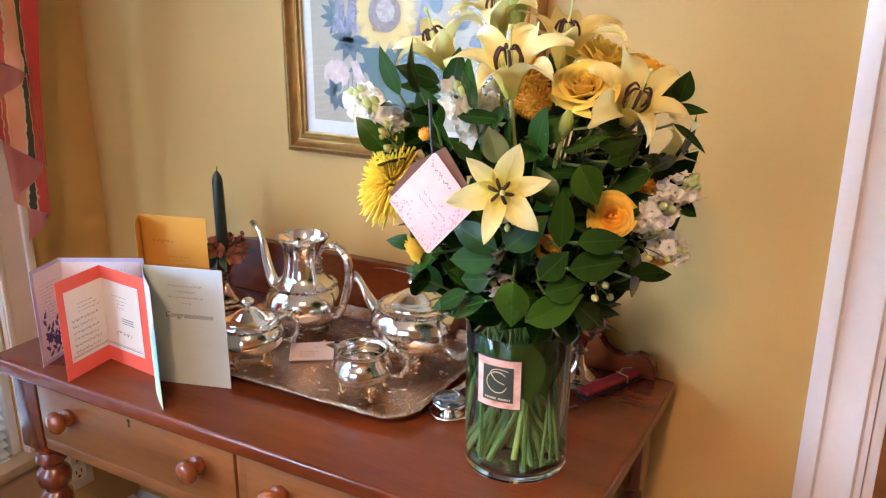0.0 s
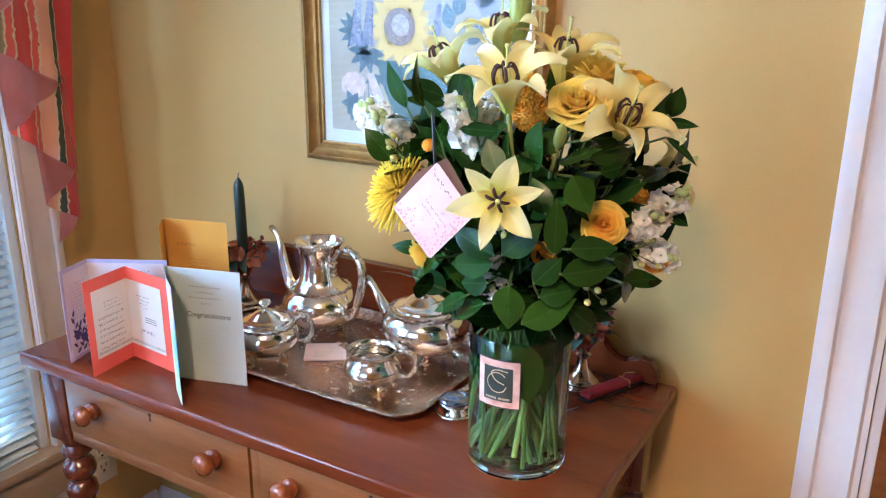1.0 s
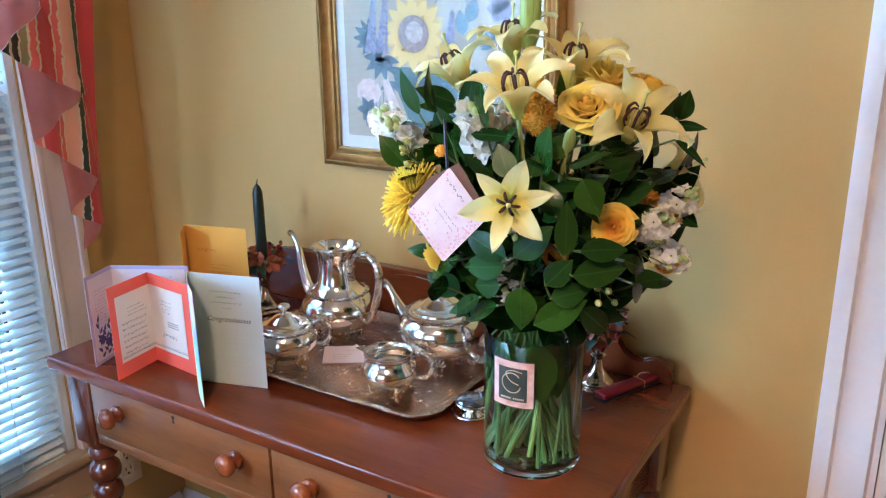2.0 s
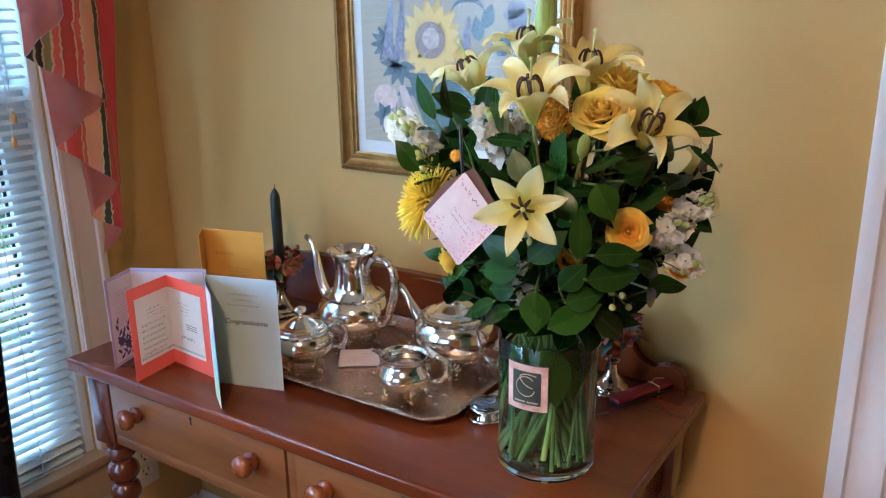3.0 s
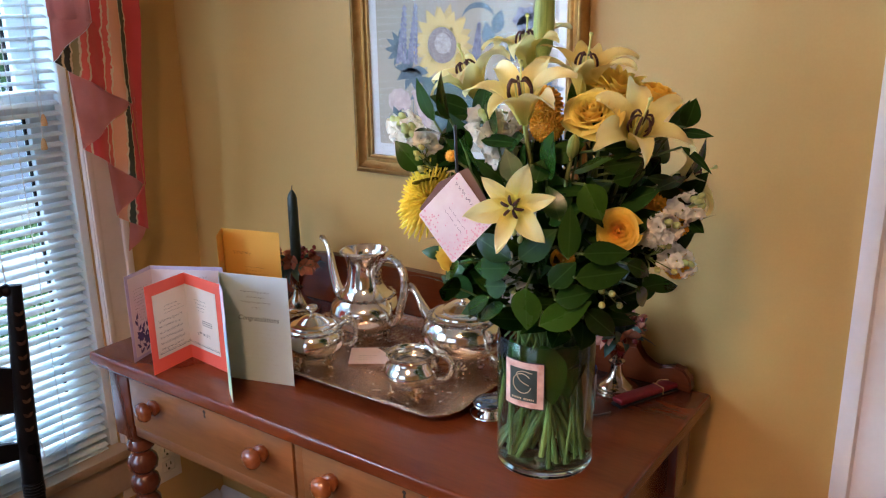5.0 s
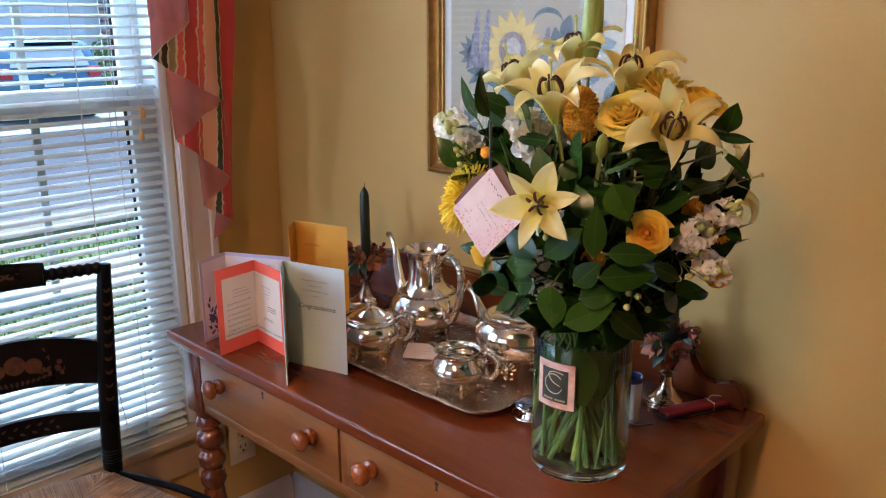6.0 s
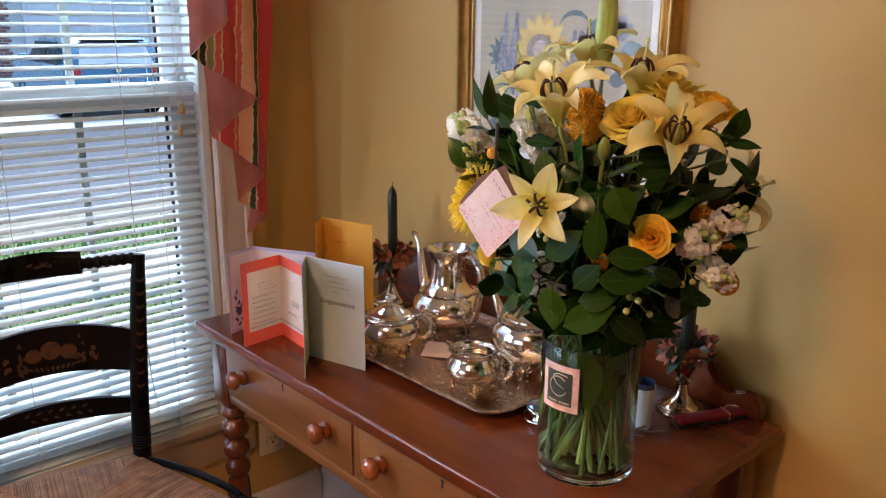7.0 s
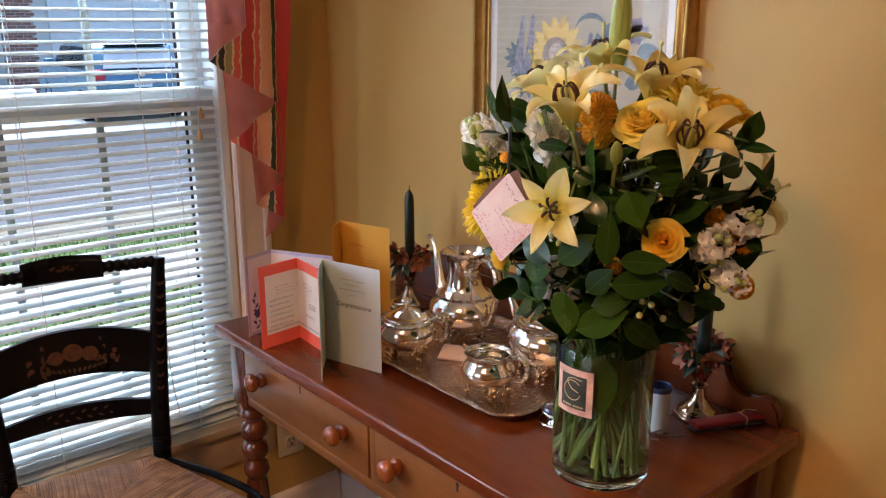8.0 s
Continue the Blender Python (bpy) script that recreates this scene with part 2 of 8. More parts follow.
door = tagged(thing("door_1", "white painted moulded casing round an open doorway", "doorway"), kind="structure")
part("casing", casing(bmesh.new(), 1.188, -1, 0, 2.06), M_TRIM, door)
part("casing", casing(bmesh.new(), 2.0, 1, 0, 2.06), M_TRIM, door)
part("head_casing", boxm((1.594, -0.010, 2.105), (0.978, 0.018, 0.083), 0.003), M_TRIM, door)
part("jamb", boxm((1.196, 0.068, 1.03), (0.014, 0.15, 2.06), 0.002), M_TRIM, door)
part("jamb", boxm((1.992, 0.068, 1.03), (0.014, 0.15, 2.06), 0.002), M_TRIM, door)

# ---- windows and blinds ----
WY = [(-1.105, -0.265), (-2.045, -1.205)]


def window(name, y0, y1):
    w = tagged(thing(name, "white double-hung sash window with thin muntins and pinkish casing", "window", XW, 0, 0), kind="structure")
    x1, xo = -0.045, -0.085  # lower and upper sash planes, from the wall face
    part("jamb", boxm((-0.08, y1 - 0.009, 1.145), (0.156, 0.018, 1.51), 0.002), M_SASH, w)
    part("jamb", boxm((-0.08, y0 + 0.009, 1.145), (0.156, 0.018, 1.51), 0.002), M_SASH, w)
    part("head", boxm((-0.08, (y0 + y1) / 2, 1.892), (0.156, y1 - y0 - 0.038, 0.018), 0.002), M_SASH, w)
    part("window_sill", boxm((-0.062, (y0 + y1) / 2, 0.378), (0.20, y1 - y0 + 0.10, 0.022), 0.005), M_SILL_SHADED, w)
    part("apron", boxm((0.009, (y0 + y1) / 2, 0.322), (0.018, y1 - y0 + 0.12, 0.085), 0.004), M_SILL_SHADED, w)
    for y, s in ((y1, 1), (y0, -1)):
        bm = bmesh.new()
        box(bm, (0.008, y + s * 0.04, 1.16), (0.014, 0.078, 1.54), 0.003)
        box(bm, (0.019, y + s * 0.070, 1.16), (0.010, 0.016, 1.54), 0.003)
        box(bm, (0.017, y + s * 0.010, 1.16), (0.006, 0.014, 1.54), 0.002)
        part("casing", bm, M_TRIM, w, "pinkish white moulded casing")
    part("head_casing", boxm((0.010, (y0 + y1) / 2, 1.97), (0.02, y1 - y0 + 0.16, 0.08), 0.004), M_TRIM, w)
    a, b = y0 + 0.018, y1 - 0.018
    for sash, x, z0, z1, st in (("lower_sash", x1, 0.392, 1.164, 0.056), ("upper_sash", xo, 1.112, 1.882, 0.050)):
        bm = bmesh.new()
        box(bm, (x, a + st / 2, (z0 + z1) / 2), (0.034, st, z1 - z0), 0.003)
        box(bm, (x, b - st / 2, (z0 + z1) / 2), (0.034, st, z1 - z0), 0.003)
        lo_h, hi_h = (0.065, 0.052) if sash == "lower_sash" else (0.040, 0.05)
        box(bm, (x, (a + b) / 2, z0 + lo_h / 2), (0.034, b - a - 2 * st, lo_h), 0.003)
        box(bm, (x, (a + b) / 2, z1 - hi_h / 2), (0.034, b - a - 2 * st, hi_h), 0.003)
        s = part(sash, bm, M_SASH, w)
        ya, yb, za, zb = a + st, b - st, z0 + lo_h, z1 - hi_h
        pane = part("pane", boxm((x - 0.004, (ya + yb) / 2, (za + zb) / 2), (0.003, yb - ya, zb - za)), M_PANE, s, smooth=0)
        pane.visible_shadow = False
        for k in (1, 2, 3):
            yy = yb - 0.187 * k
            part("muntin", boxm((x + 0.004, yy, (za + zb) / 2), (0.010, 0.015, zb - za), 0.002), M_BAR_BACKLIT, s, "flat window bar coloured grey green as if backlit")
        # added near-black strips draw the dark gap at the pane's sides
        for yy, sg in ((ya, 1), (yb, -1)):
            part("pane_gap", boxm((x + 0.0005, yy + sg * 0.0025, (za + zb) / 2), (0.005, 0.005, zb - za)), M_PANE_GAP, s, "added dark strip for the shaded gap beside the pane")
    lock = bmesh.new()
    lathe(lock, [(0.024, 0), (0.024, 0.006), (0.018, 0.012), (0.004, 0.014)], 20, (x1 - 0.01, a + 0.42, 1.164), squash=1.4)
    part("sash_lock", lock, M_SASH, w)
    return w


def blind(y0, y1, seed):
    rng = random.Random(seed)
    b = thing("window_blind", "white horizontal slatted blind lowered with open slats in the window", "blind", XW + 0.002, 0, 0, group="blinds")
    ym, wd = (y0 + y1) / 2, y1 - y0 - 0.012
    pitch, top, bottom = 0.0200, 1.86, 0.386
    part("headrail", boxm((-0.012, ym, 1.868), (0.04, wd, 0.03), 0.003), M_BLIND, b)
    n = int((top - 0.02 - bottom) / pitch)
    base = bmesh.new()
    m = 8
    lo, hi = [], []
    for side in (-1, 1):
        lo.append([base.verts.new((-0.0125 + 0.025 * k / m, side * wd / 2, 0.0028 * (1 - (2 * k / m - 1) ** 2))) for k in range(m + 1)])
        hi.append([base.verts.new((-0.0125 + 0.025 * k / m, side * wd / 2, 0.0028 * (1 - (2 * k / m - 1) ** 2) + 0.0007)) for k in range(m + 1)])
    for k in range(m):
        base.faces.new((lo[0][k], lo[0][k + 1], lo[1][k + 1], lo[1][k]))
        base.faces.new((hi[0][k], hi[0][k + 1], hi[1][k + 1], hi[1][k]))
    for s in (0, 1):
        base.faces.new(lo[s] + hi[s][::-1])
    for k in (0, m):
        base.faces.new((lo[0][k], lo[1][k], hi[1][k], hi[0][k]))
    mesh = finish(base, "slat", M_BLIND)
    for i in range(n):
        z = bottom + 0.014 + pitch * i
        ob = new("slat", mesh)
        ob.parent = b
        ob.matrix_basis = pose(-0.012, ym, z, rng.uniform(-0.12, 0.12), SLAT_TILT + rng.uniform(-2, 2), rng.uniform(-0.15, 0.15))
    part("bottom_rail", boxm((-0.012, ym, bottom), (0.026, wd, 0.012), 0.003), M_BLIND, b)
    for yy in (y1 - 0.10, ym, y0 + 0.10):
        for dx in (-0.0255, 0.0015):
            bm = tube(bmesh.new(), [(dx, yy, bottom), (dx, yy, top)], 0.0008, 5)
            part("ladder_cord", bm, M_CORD, b)
    for dy, zz in ((0.045, 1.10), (0.052, 1.055)):
        line = bez([(0.006, y1 - dy, top), (0.007, y1 - dy - 0.003, 1.5), (0.007, y1 - dy, zz + 0.02)], 10)
        part("pull_cord", tube(bmesh.new(), line, 0.0009, 5), M_CORD, b)
        bm = lathe(bmesh.new(), [(0.002, 0.022), (0.0045, 0.016), (0.006, 0.004), (0.0055, 0.0)], 12, (0.007, y1 - dy, zz))
        part("tassel", bm, M_TASSEL, b, "small tan wooden cord tassel")
    wand = bez([(0.006, y1 - 0.17, top), (0.010, y1 - 0.172, 1.2), (0.010, y1 - 0.165, 0.62), (0.009, y1 - 0.15, 0.44)], 20)
    part("lift_cord", tube(bmesh.new(), wand, 0.0011, 5), M_CORD, b)
    return b


SLAT_TILT = 13
M_TASSEL = surface("tan_tassel_wood", (0.5, 0.30, 0.10), (0.66, 0.42, 0.18), 60, 0.5)
for k, (y0, y1) in enumerate(WY):
    window("window_%d" % (k + 1), y0, y1)
    blind(y0 + 0.02, y1 - 0.02, 5 + k)
sw = tagged(thing("window_3", "wide white framed window in the opposite wall", "window", 0.65, YS, 1.3), kind="structure")
for x in (-0.675, 0, 0.675):
    part("window_frame", boxm((x, -0.07, 0), (0.05, 0.10, 1.38), 0.003), M_SASH, sw)
for z in (-0.675, 0, 0.675):
    part("window_frame", boxm((0, -0.066, z), (1.30, 0.05, 0.05), 0.003), M_SASH, sw)

# ---- serving table ----
T = 0.74
TX, TY = 0.932, -0.455
LEG = [(0.0245, 0.585), (0.0245, 0.578), (0.021, 0.572), (0.026, 0.563), (0.0265, 0.556), (0.018, 0.548), (0.018, 0.543), (0.027, 0.534),
       (0.0295, 0.524), (0.027, 0.512), (0.0185, 0.505), (0.0185, 0.500), (0.026, 0.493), (0.0285, 0.481), (0.026, 0.470), (0.0185, 0.463),
       (0.0185, 0.458), (0.0255, 0.450), (0.0275, 0.439), (0.025, 0.429), (0.0195, 0.421), (0.022, 0.412), (0.025, 0.385), (0.0255, 0.35),
       (0.024, 0.28), (0.0215, 0.20), (0.019, 0.13), (0.018, 0.115), (0.023, 0.108), (0.0245, 0.098), (0.0225, 0.088), (0.017, 0.082),
       (0.0165, 0.072), (0.023, 0.052), (0.0245, 0.040), (0.021, 0.018), (0.015, 0.0)]


def round_top(bm, x0, x1, y0, y1, z0, z1, r):
    """A table top with softly rounded front and side edges."""
    box(bm, ((x0 + x1) / 2, (y0 + y1) / 2, (z0 + z1) / 2), (x1 - x0, y1 - y0, z1 - z0), r, 4)
    return bm


def knob_profile():
    return [(0.0001, 0.0345), (0.008, 0.0338), (0.0145, 0.0305), (0.0172, 0.0250), (0.0165, 0.0200), (0.0125, 0.0165), (0.0085, 0.0145), (0.0085, 0.0115),
            (0.0115, 0.0095), (0.0135, 0.0075), (0.0135, 0.004), (0.012, 0.0), (0.0001, 0.0)]


def serving_table():
    t = thing("serving_table", "reddish cherry wood serving table with two drawers and turned legs", "table")
    part("tabletop", round_top(bmesh.new(), -0.014, TX, TY, -0.020, 0.717, T, 0.005), M_CHERRY_X, t, "glossy reddish cherry tabletop")
    for x in (0.041, TX - 0.050):
        for y in (-0.412, -0.060):
            bm = boxm((x, y, 0.651), (0.053, 0.053, 0.131), 0.002)
            lathe(bm, [(0.92 * r, z) for r, z in LEG], 28, (x, y, 0))
            part("leg", bm, M_CHERRY_Z, t, "ring-turned cherry leg")
    fy = -0.438
    part("bottom_rail", boxm((0.4635, -0.425, 0.604), (0.790 - 0.004, 0.022, 0.020), 0.002), M_DRAWER, t)
    part("divider", boxm((0.4765, -0.425, 0.6645), (0.016, 0.024, 0.100), 0.001), M_DRAWER, t)
    part("top_rail", boxm((0.4635, -0.420, 0.7155), (0.786, 0.020, 0.004)), M_CHERRY_X, t)
    for x in (0.045, TX - 0.045):
        part("side_panel", boxm((x, -0.23, 0.656), (0.016, 0.31, 0.120), 0.001), M_CHERRY_Y, t)
    part("back_panel", boxm((0.4635, -0.046, 0.656), (0.786, 0.014, 0.120), 0.001), M_CHERRY_X, t)
    # near-black sheet under the drawers, the shade there put into its colour
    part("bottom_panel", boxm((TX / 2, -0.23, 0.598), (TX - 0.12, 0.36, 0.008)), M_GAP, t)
    for x0, x1 in ((0.0735, 0.4655), (0.4855, 0.8535)):
        d = part("drawer", boxm(((x0 + x1) / 2, -0.428, 0.6637), (x1 - x0, 0.022, 0.0955), 0.0015), M_DRAWER, t, "warm brown drawer front")
        # near-black box behind the front, so the gap's shade is its colour
        part("drawer_shadow_gap", boxm(((x0 + x1) / 2, -0.412, 0.664), (x1 - x0 + 0.004, 0.01, 0.100)), M_GAP, d)
        xm = (x0 + x1) / 2
        for s in (-1, 1):
            bm = lathe(bmesh.new(), knob_profile(), 26, cap=False)
            bmesh.ops.transform(bm, matrix=pose(xm + 0.003 + s * 0.130, fy - 0.001, 0.672, 90, 0, 0), verts=bm.verts)
            part("knob", bm, M_KNOB, d, "polished turned wooden knob")
        bm = lathe(bmesh.new(), [(0.0001, 0.001), (0.0046, 0.001), (0.0046, 0)], 16, (0, 0.004, 0), cap=False)
        plate(bm, [(-0.002, 0.002), (0.002, 0.002), (0.0034, -0.010), (-0.0034, -0.010)], 0.001)
        bmesh.ops.transform(bm, matrix=pose(xm + 0.002, fy - 0.0005, 0.697, 90, 0, 0) @ Matrix.Scale(0.72, 4), verts=bm.verts)
        part("keyhole", bm, M_GAP, d, "dark metal keyhole")
    half = [(0.0, 0.842), (0.30, 0.842), (0.335, 0.838), (0.362, 0.818), (0.352, 0.808), (0.356, 0.793), (0.366, 0.778), (0.380, 0.768), (0.395, 0.766),
            (0.405, 0.772), (0.418, 0.778), (0.433, 0.775), (0.443, 0.763), (0.446, 0.750), (0.444, 0.7405)]
    cx = TX / 2 - 0.004 - 0.002
    out = [(cx + x, z) for x, z in half] + [(cx - x, z) for x, z in half[::-1][:-1]]
    bm = plate(bmesh.new(), out, 0.018)
    bmesh.ops.bevel(bm, geom=[e for e in bm.edges if abs(e.verts[0].co.z - e.verts[1].co.z) < 1e-6], offset=0.0025, segments=2, affect="EDGES")
    bmesh.ops.transform(bm, matrix=pose(0, -0.021, 0, 90, 0, 0), verts=bm.verts)
    part("backboard", bm, M_CHERRY_X, t, "cherry backboard with scrolled ends", smooth=30)
    return t


M_KNOB = wood("knob_wood", (0.18, 0.040, 0.008), (0.34, 0.095, 0.018), 0.18, 0.7, "y")
serving_table()

# ---- greeting cards ----
def paper(name, col, rough=0.6):
    return surface(name, tuple(c * 0.94 for c in col), tuple(min(c * 1.03, 0.95) for c in col), 12, rough, bump=0.05, fine=400, rough_var=0.05)


M_CORAL = paper("coral_card", (0.78, 0.115, 0.070))
M_CREAM = paper("cream_paper", (0.74, 0.66, 0.59))
M_LAV = paper("lavender_card", (0.48, 0.48, 0.72))
M_LAVIN = paper("pale_lavender_paper", (0.72, 0.70, 0.78))
M_ORANGE = paper("golden_orange_card", (0.72, 0.36, 0.03))
M_GRAY = paper("pale_grey_blue_card", (0.54, 0.62, 0.65))
M_INK = surface("dark_ink", (0.03, 0.03, 0.04), (0.06, 0.06, 0.07), 50, 0.7, bump=0)
M_INK_SOFT = surface("grey_ink", (0.16, 0.16, 0.17), (0.24, 0.24, 0.25), 50, 0.7, bump=0)
M_INK_ORANGE = surface("brown_ink", (0.26, 0.10, 0.01), (0.34, 0.14, 0.02), 50, 0.7, bump=0)
M_INK_BLUE = surface("indigo_ink", (0.04, 0.04, 0.16), (0.09, 0.08, 0.26), 60, 0.7, bump=0)


def panel_frame(p0, p1, z=T):
    """Pose of a standing panel whose foot runs from p0 to p1: x along the foot, y up, z out of its left-hand face."""
    d = Vector((p1[0] - p0[0], p1[1] - p0[1], 0)).normalized()
    n = Vector((d.y, -d.x, 0))
    return Matrix(((d.x, 0, n.x, p0[0]), (d.y, 0, n.y, p0[1]), (0, 1, 0, z), (0, 0, 0, 1)))


def sheet_panel(m, w, h, thick=0.0006, x0=0.0, y0=0.0, lift=0.0, bow=0.0):
    """A thin paper panel in a panel frame, slightly bowed."""
    bm = bmesh.new()
    n = 6
    for k in range(n):
        a, b = x0 + (w - x0) * k / n, x0 + (w - x0) * (k + 1) / n
        f = [bow * math.sin(math.pi * (q - x0) / (w - x0)) + lift for q in (a, b)]
        vs = [bm.verts.new((q, y, f[i] + dz)) for dz in (0, thick) for (i, q) in ((0, a), (1, b)) for y in (y0, h)]
        for q in ((0, 1, 3, 2), (4, 5, 7, 6), (0, 2, 6, 4), (1, 3, 7, 5)):
            bm.faces.new([vs[i] for i in q])
        if k == 0:
            bm.faces.new([vs[i] for i in (0, 1, 5, 4)])
        if k == n - 1:
            bm.faces.new([vs[i] for i in (2, 3, 7, 6)])
    bmesh.ops.remove_doubles(bm, verts=bm.verts, dist=1e-6)
    bmesh.ops.transform(bm, matrix=m, verts=bm.verts)
    return bm


def stroke_line(bm, rng, x0, x1, y, h, z):
    """A line of handwriting too small to read: a run of wavering short strokes."""
    x = x0
    while x < x1:
        ln = rng.uniform(0.0022, 0.0075)
        e = min(x + ln, x1)
        pts = []
        k = 4
        for i in range(k + 1):
            pts.append((x + (e - x) * i / k, y + h * 0.5 * math.sin(i * 2.3 + rng.uniform(0, 2)) + rng.uniform(-0.1, 0.1) * h))
        t = h * 0.16
        for (ax, ay), (bx, by) in zip(pts, pts[1:]):
            bm.faces.new([bm.verts.new(v) for v in ((ax, ay - t, z), (bx, by - t, z), (bx, by + t, z), (ax, ay + t, z))])
        x = e + rng.uniform(0.0012, 0.0030)


def bars(bm, rows, z):
    """Plain bars for printed lines: rows of x0, x1, y, height."""
    for x0, x1, y, h in rows:
        bm.faces.new([bm.verts.new(v) for v in ((x0, y, z), (x1, y, z), (x1, y + h, z), (x0, y + h, z))])


def word(text, size, m, mat, parent, name="lettering", shear=0.0):
    cu = bpy.data.curves.new(name, "FONT")
    cu.body, cu.size, cu.align_x, cu.shear, cu.extrude = text, size, "CENTER", shear, 0.00012
    tmp = bpy.data.objects.new("tmp", cu)
    dep = bpy.context.evaluated_depsgraph_get()
    me = bpy.data.meshes.new_from_object(tmp.evaluated_get(dep))
    bpy.data.objects.remove(tmp)
    me.transform(m)
    me.materials.clear()
    me.materials.append(mat)
    ob = new(name, me)
    ob.parent = parent
    return ob


def on(m, x, y, z):
    return m @ Matrix.Translation((x, y, z))


def coral_card():
    rng = random.Random(3)
    c = thing("greeting_card", "open coral red folded card with cream writing panels", "card", group="cards on the table")
    left, spine, right = (0.168, -0.450), (0.157, -0.366), (0.262, -0.376)
    hgt = 0.151
    a, b = panel_frame(left, spine), panel_frame(spine, right)
    wa, wb = math.dist(left, spine), math.dist(spine, right)
    part("left_panel", sheet_panel(a, wa, hgt), M_CORAL, c)
    part("right_panel", sheet_panel(b, wb, hgt), M_CORAL, c)
    pa = part("inner_paper", sheet_panel(a, wa - 0.0005, hgt - 0.019, 0.0004, 0.012, 0.024, 0.0012), M_CREAM, c, "cream inner sheet with handwriting")
    pb = part("inner_paper", sheet_panel(b, wb - 0.017, hgt - 0.019, 0.0004, 0.0005, 0.024, 0.0012), M_CREAM, c, "cream inner sheet with printed lines")
    bm = bmesh.new()
    for k in range(3):
        stroke_line(bm, rng, 0.034, 0.034 + 0.030 + 0.006 * k, 0.108 - 0.006 * k, 0.0022, 0.0019)
    for k in range(6):
        stroke_line(bm, rng, 0.020, 0.072 - 0.004 * (k % 2), 0.085 - 0.0095 * k, 0.0042, 0.0019)
    bars(bm, [(0.014, wa - 0.003, 0.030, 0.0008), (0.014, wa - 0.003, 0.0325, 0.0004)], 0.0019)
    bmesh.ops.transform(bm, matrix=a, verts=bm.verts)
    part("handwriting", bm, M_INK, pa, smooth=0)
    bm = bmesh.new()
    for k in range(4):
        stroke_line(bm, rng, 0.026 + 0.003 * k, 0.060 - 0.002 * k, 0.110 - 0.006 * k, 0.0022, 0.0019)
    bars(bm, [(0.044, 0.072, 0.076 - 0.0036 * k, 0.0011) for k in range(3)], 0.0019)
    stroke_line(bm, rng, 0.028, 0.064, 0.052, 0.006, 0.0019)
    bars(bm, [(0.002, wb - 0.018, 0.030, 0.0008), (0.002, wb - 0.018, 0.0325, 0.0004)], 0.0019)
    bmesh.ops.transform(bm, matrix=b, verts=bm.verts)
    part("handwriting", bm, M_INK, pb, smooth=0)


def leaf_shape(bm, x, y, ang, ln, wd, z, n=5):
    """A flat pointed leaf in the plane z."""
    ca, sa = math.cos(ang), math.sin(ang)
    top, bot = [], []
    for k in range(n + 1):
        u = k / n
        w = wd * math.sin(math.pi * u ** 0.8)
        top.append((u * ln, w))
        bot.append((u * ln, -w))
    pts = top + bot[::-1][1:-1]
    bm.faces.new([bm.verts.new((x + px * ca - py * sa, y + px * sa + py * ca, z)) for px, py in pts])


def lavender_card():
    rng = random.Random(8)
    c = thing("greeting_card", "pale lavender open card with dark blue floral print", "card", group="cards on the table")
    left, spine, right = (0.096, -0.437), (0.076, -0.373), (0.190, -0.312)
    hgt = 0.151
    a, b = panel_frame(left, spine), panel_frame(spine, right)
    wa, wb = math.dist(left, spine), math.dist(spine, right)
    part("left_panel", sheet_panel(a, wa, hgt), M_LAV, c)
    part("right_panel", sheet_panel(b, wb, hgt), M_LAV, c)
    pa = part("inner_paper", sheet_panel(a, wa - 0.0005, hgt - 0.006, 0.0004, 0.006, 0.006, 0.0011), M_LAVIN, c)
    pb = part("inner_paper", sheet_panel(b, wb - 0.006, hgt - 0.006, 0.0004, 0.0005, 0.006, 0.0011), M_LAVIN, c)
    bm = bmesh.new()
    for k in range(11):
        stroke_line(bm, rng, 0.016, 0.052, 0.122 - 0.0055 * k, 0.0020, 0.0019)
    bmesh.ops.transform(bm, matrix=a, verts=bm.verts)
    part("handwriting", bm, M_INK_SOFT, pa, smooth=0)
    bm = bmesh.new()
    for x, y, top in ((0.018, 0.010, 0.070), (0.032, 0.010, 0.050), (0.044, 0.010, 0.058)):
        for k in range(7):
            u = k / 6
            leaf_shape(bm, x + 0.003 * math.sin(4 * u), y + (top - y) * u, math.pi / 2 + (0.9 if k % 2 else -0.9) * (1 - 0.6 * u), 0.013, 0.0026, 0.0019)
        bars(bm, [(x - 0.0004, x + 0.0004, y, top - y)], 0.0018)
    for x, y in ((0.022, 0.040), (0.038, 0.030)):
        for k in range(6):
            leaf_shape(bm, x, y, k * math.pi / 3, 0.010, 0.0035, 0.0020)
    bmesh.ops.transform(bm, matrix=a, verts=bm.verts)
    part("floral_print", bm, M_INK_BLUE, pa, "indigo leaf and flower print", smooth=0)
    bm = bmesh.new()
    for k in range(4):
        stroke_line(bm, rng, 0.060, 0.100, 0.132 - 0.010 * k, 0.0038, 0.0019)
    bmesh.ops.transform(bm, matrix=b, verts=bm.verts)
    part("handwriting", bm, M_INK_SOFT, pb, smooth=0)


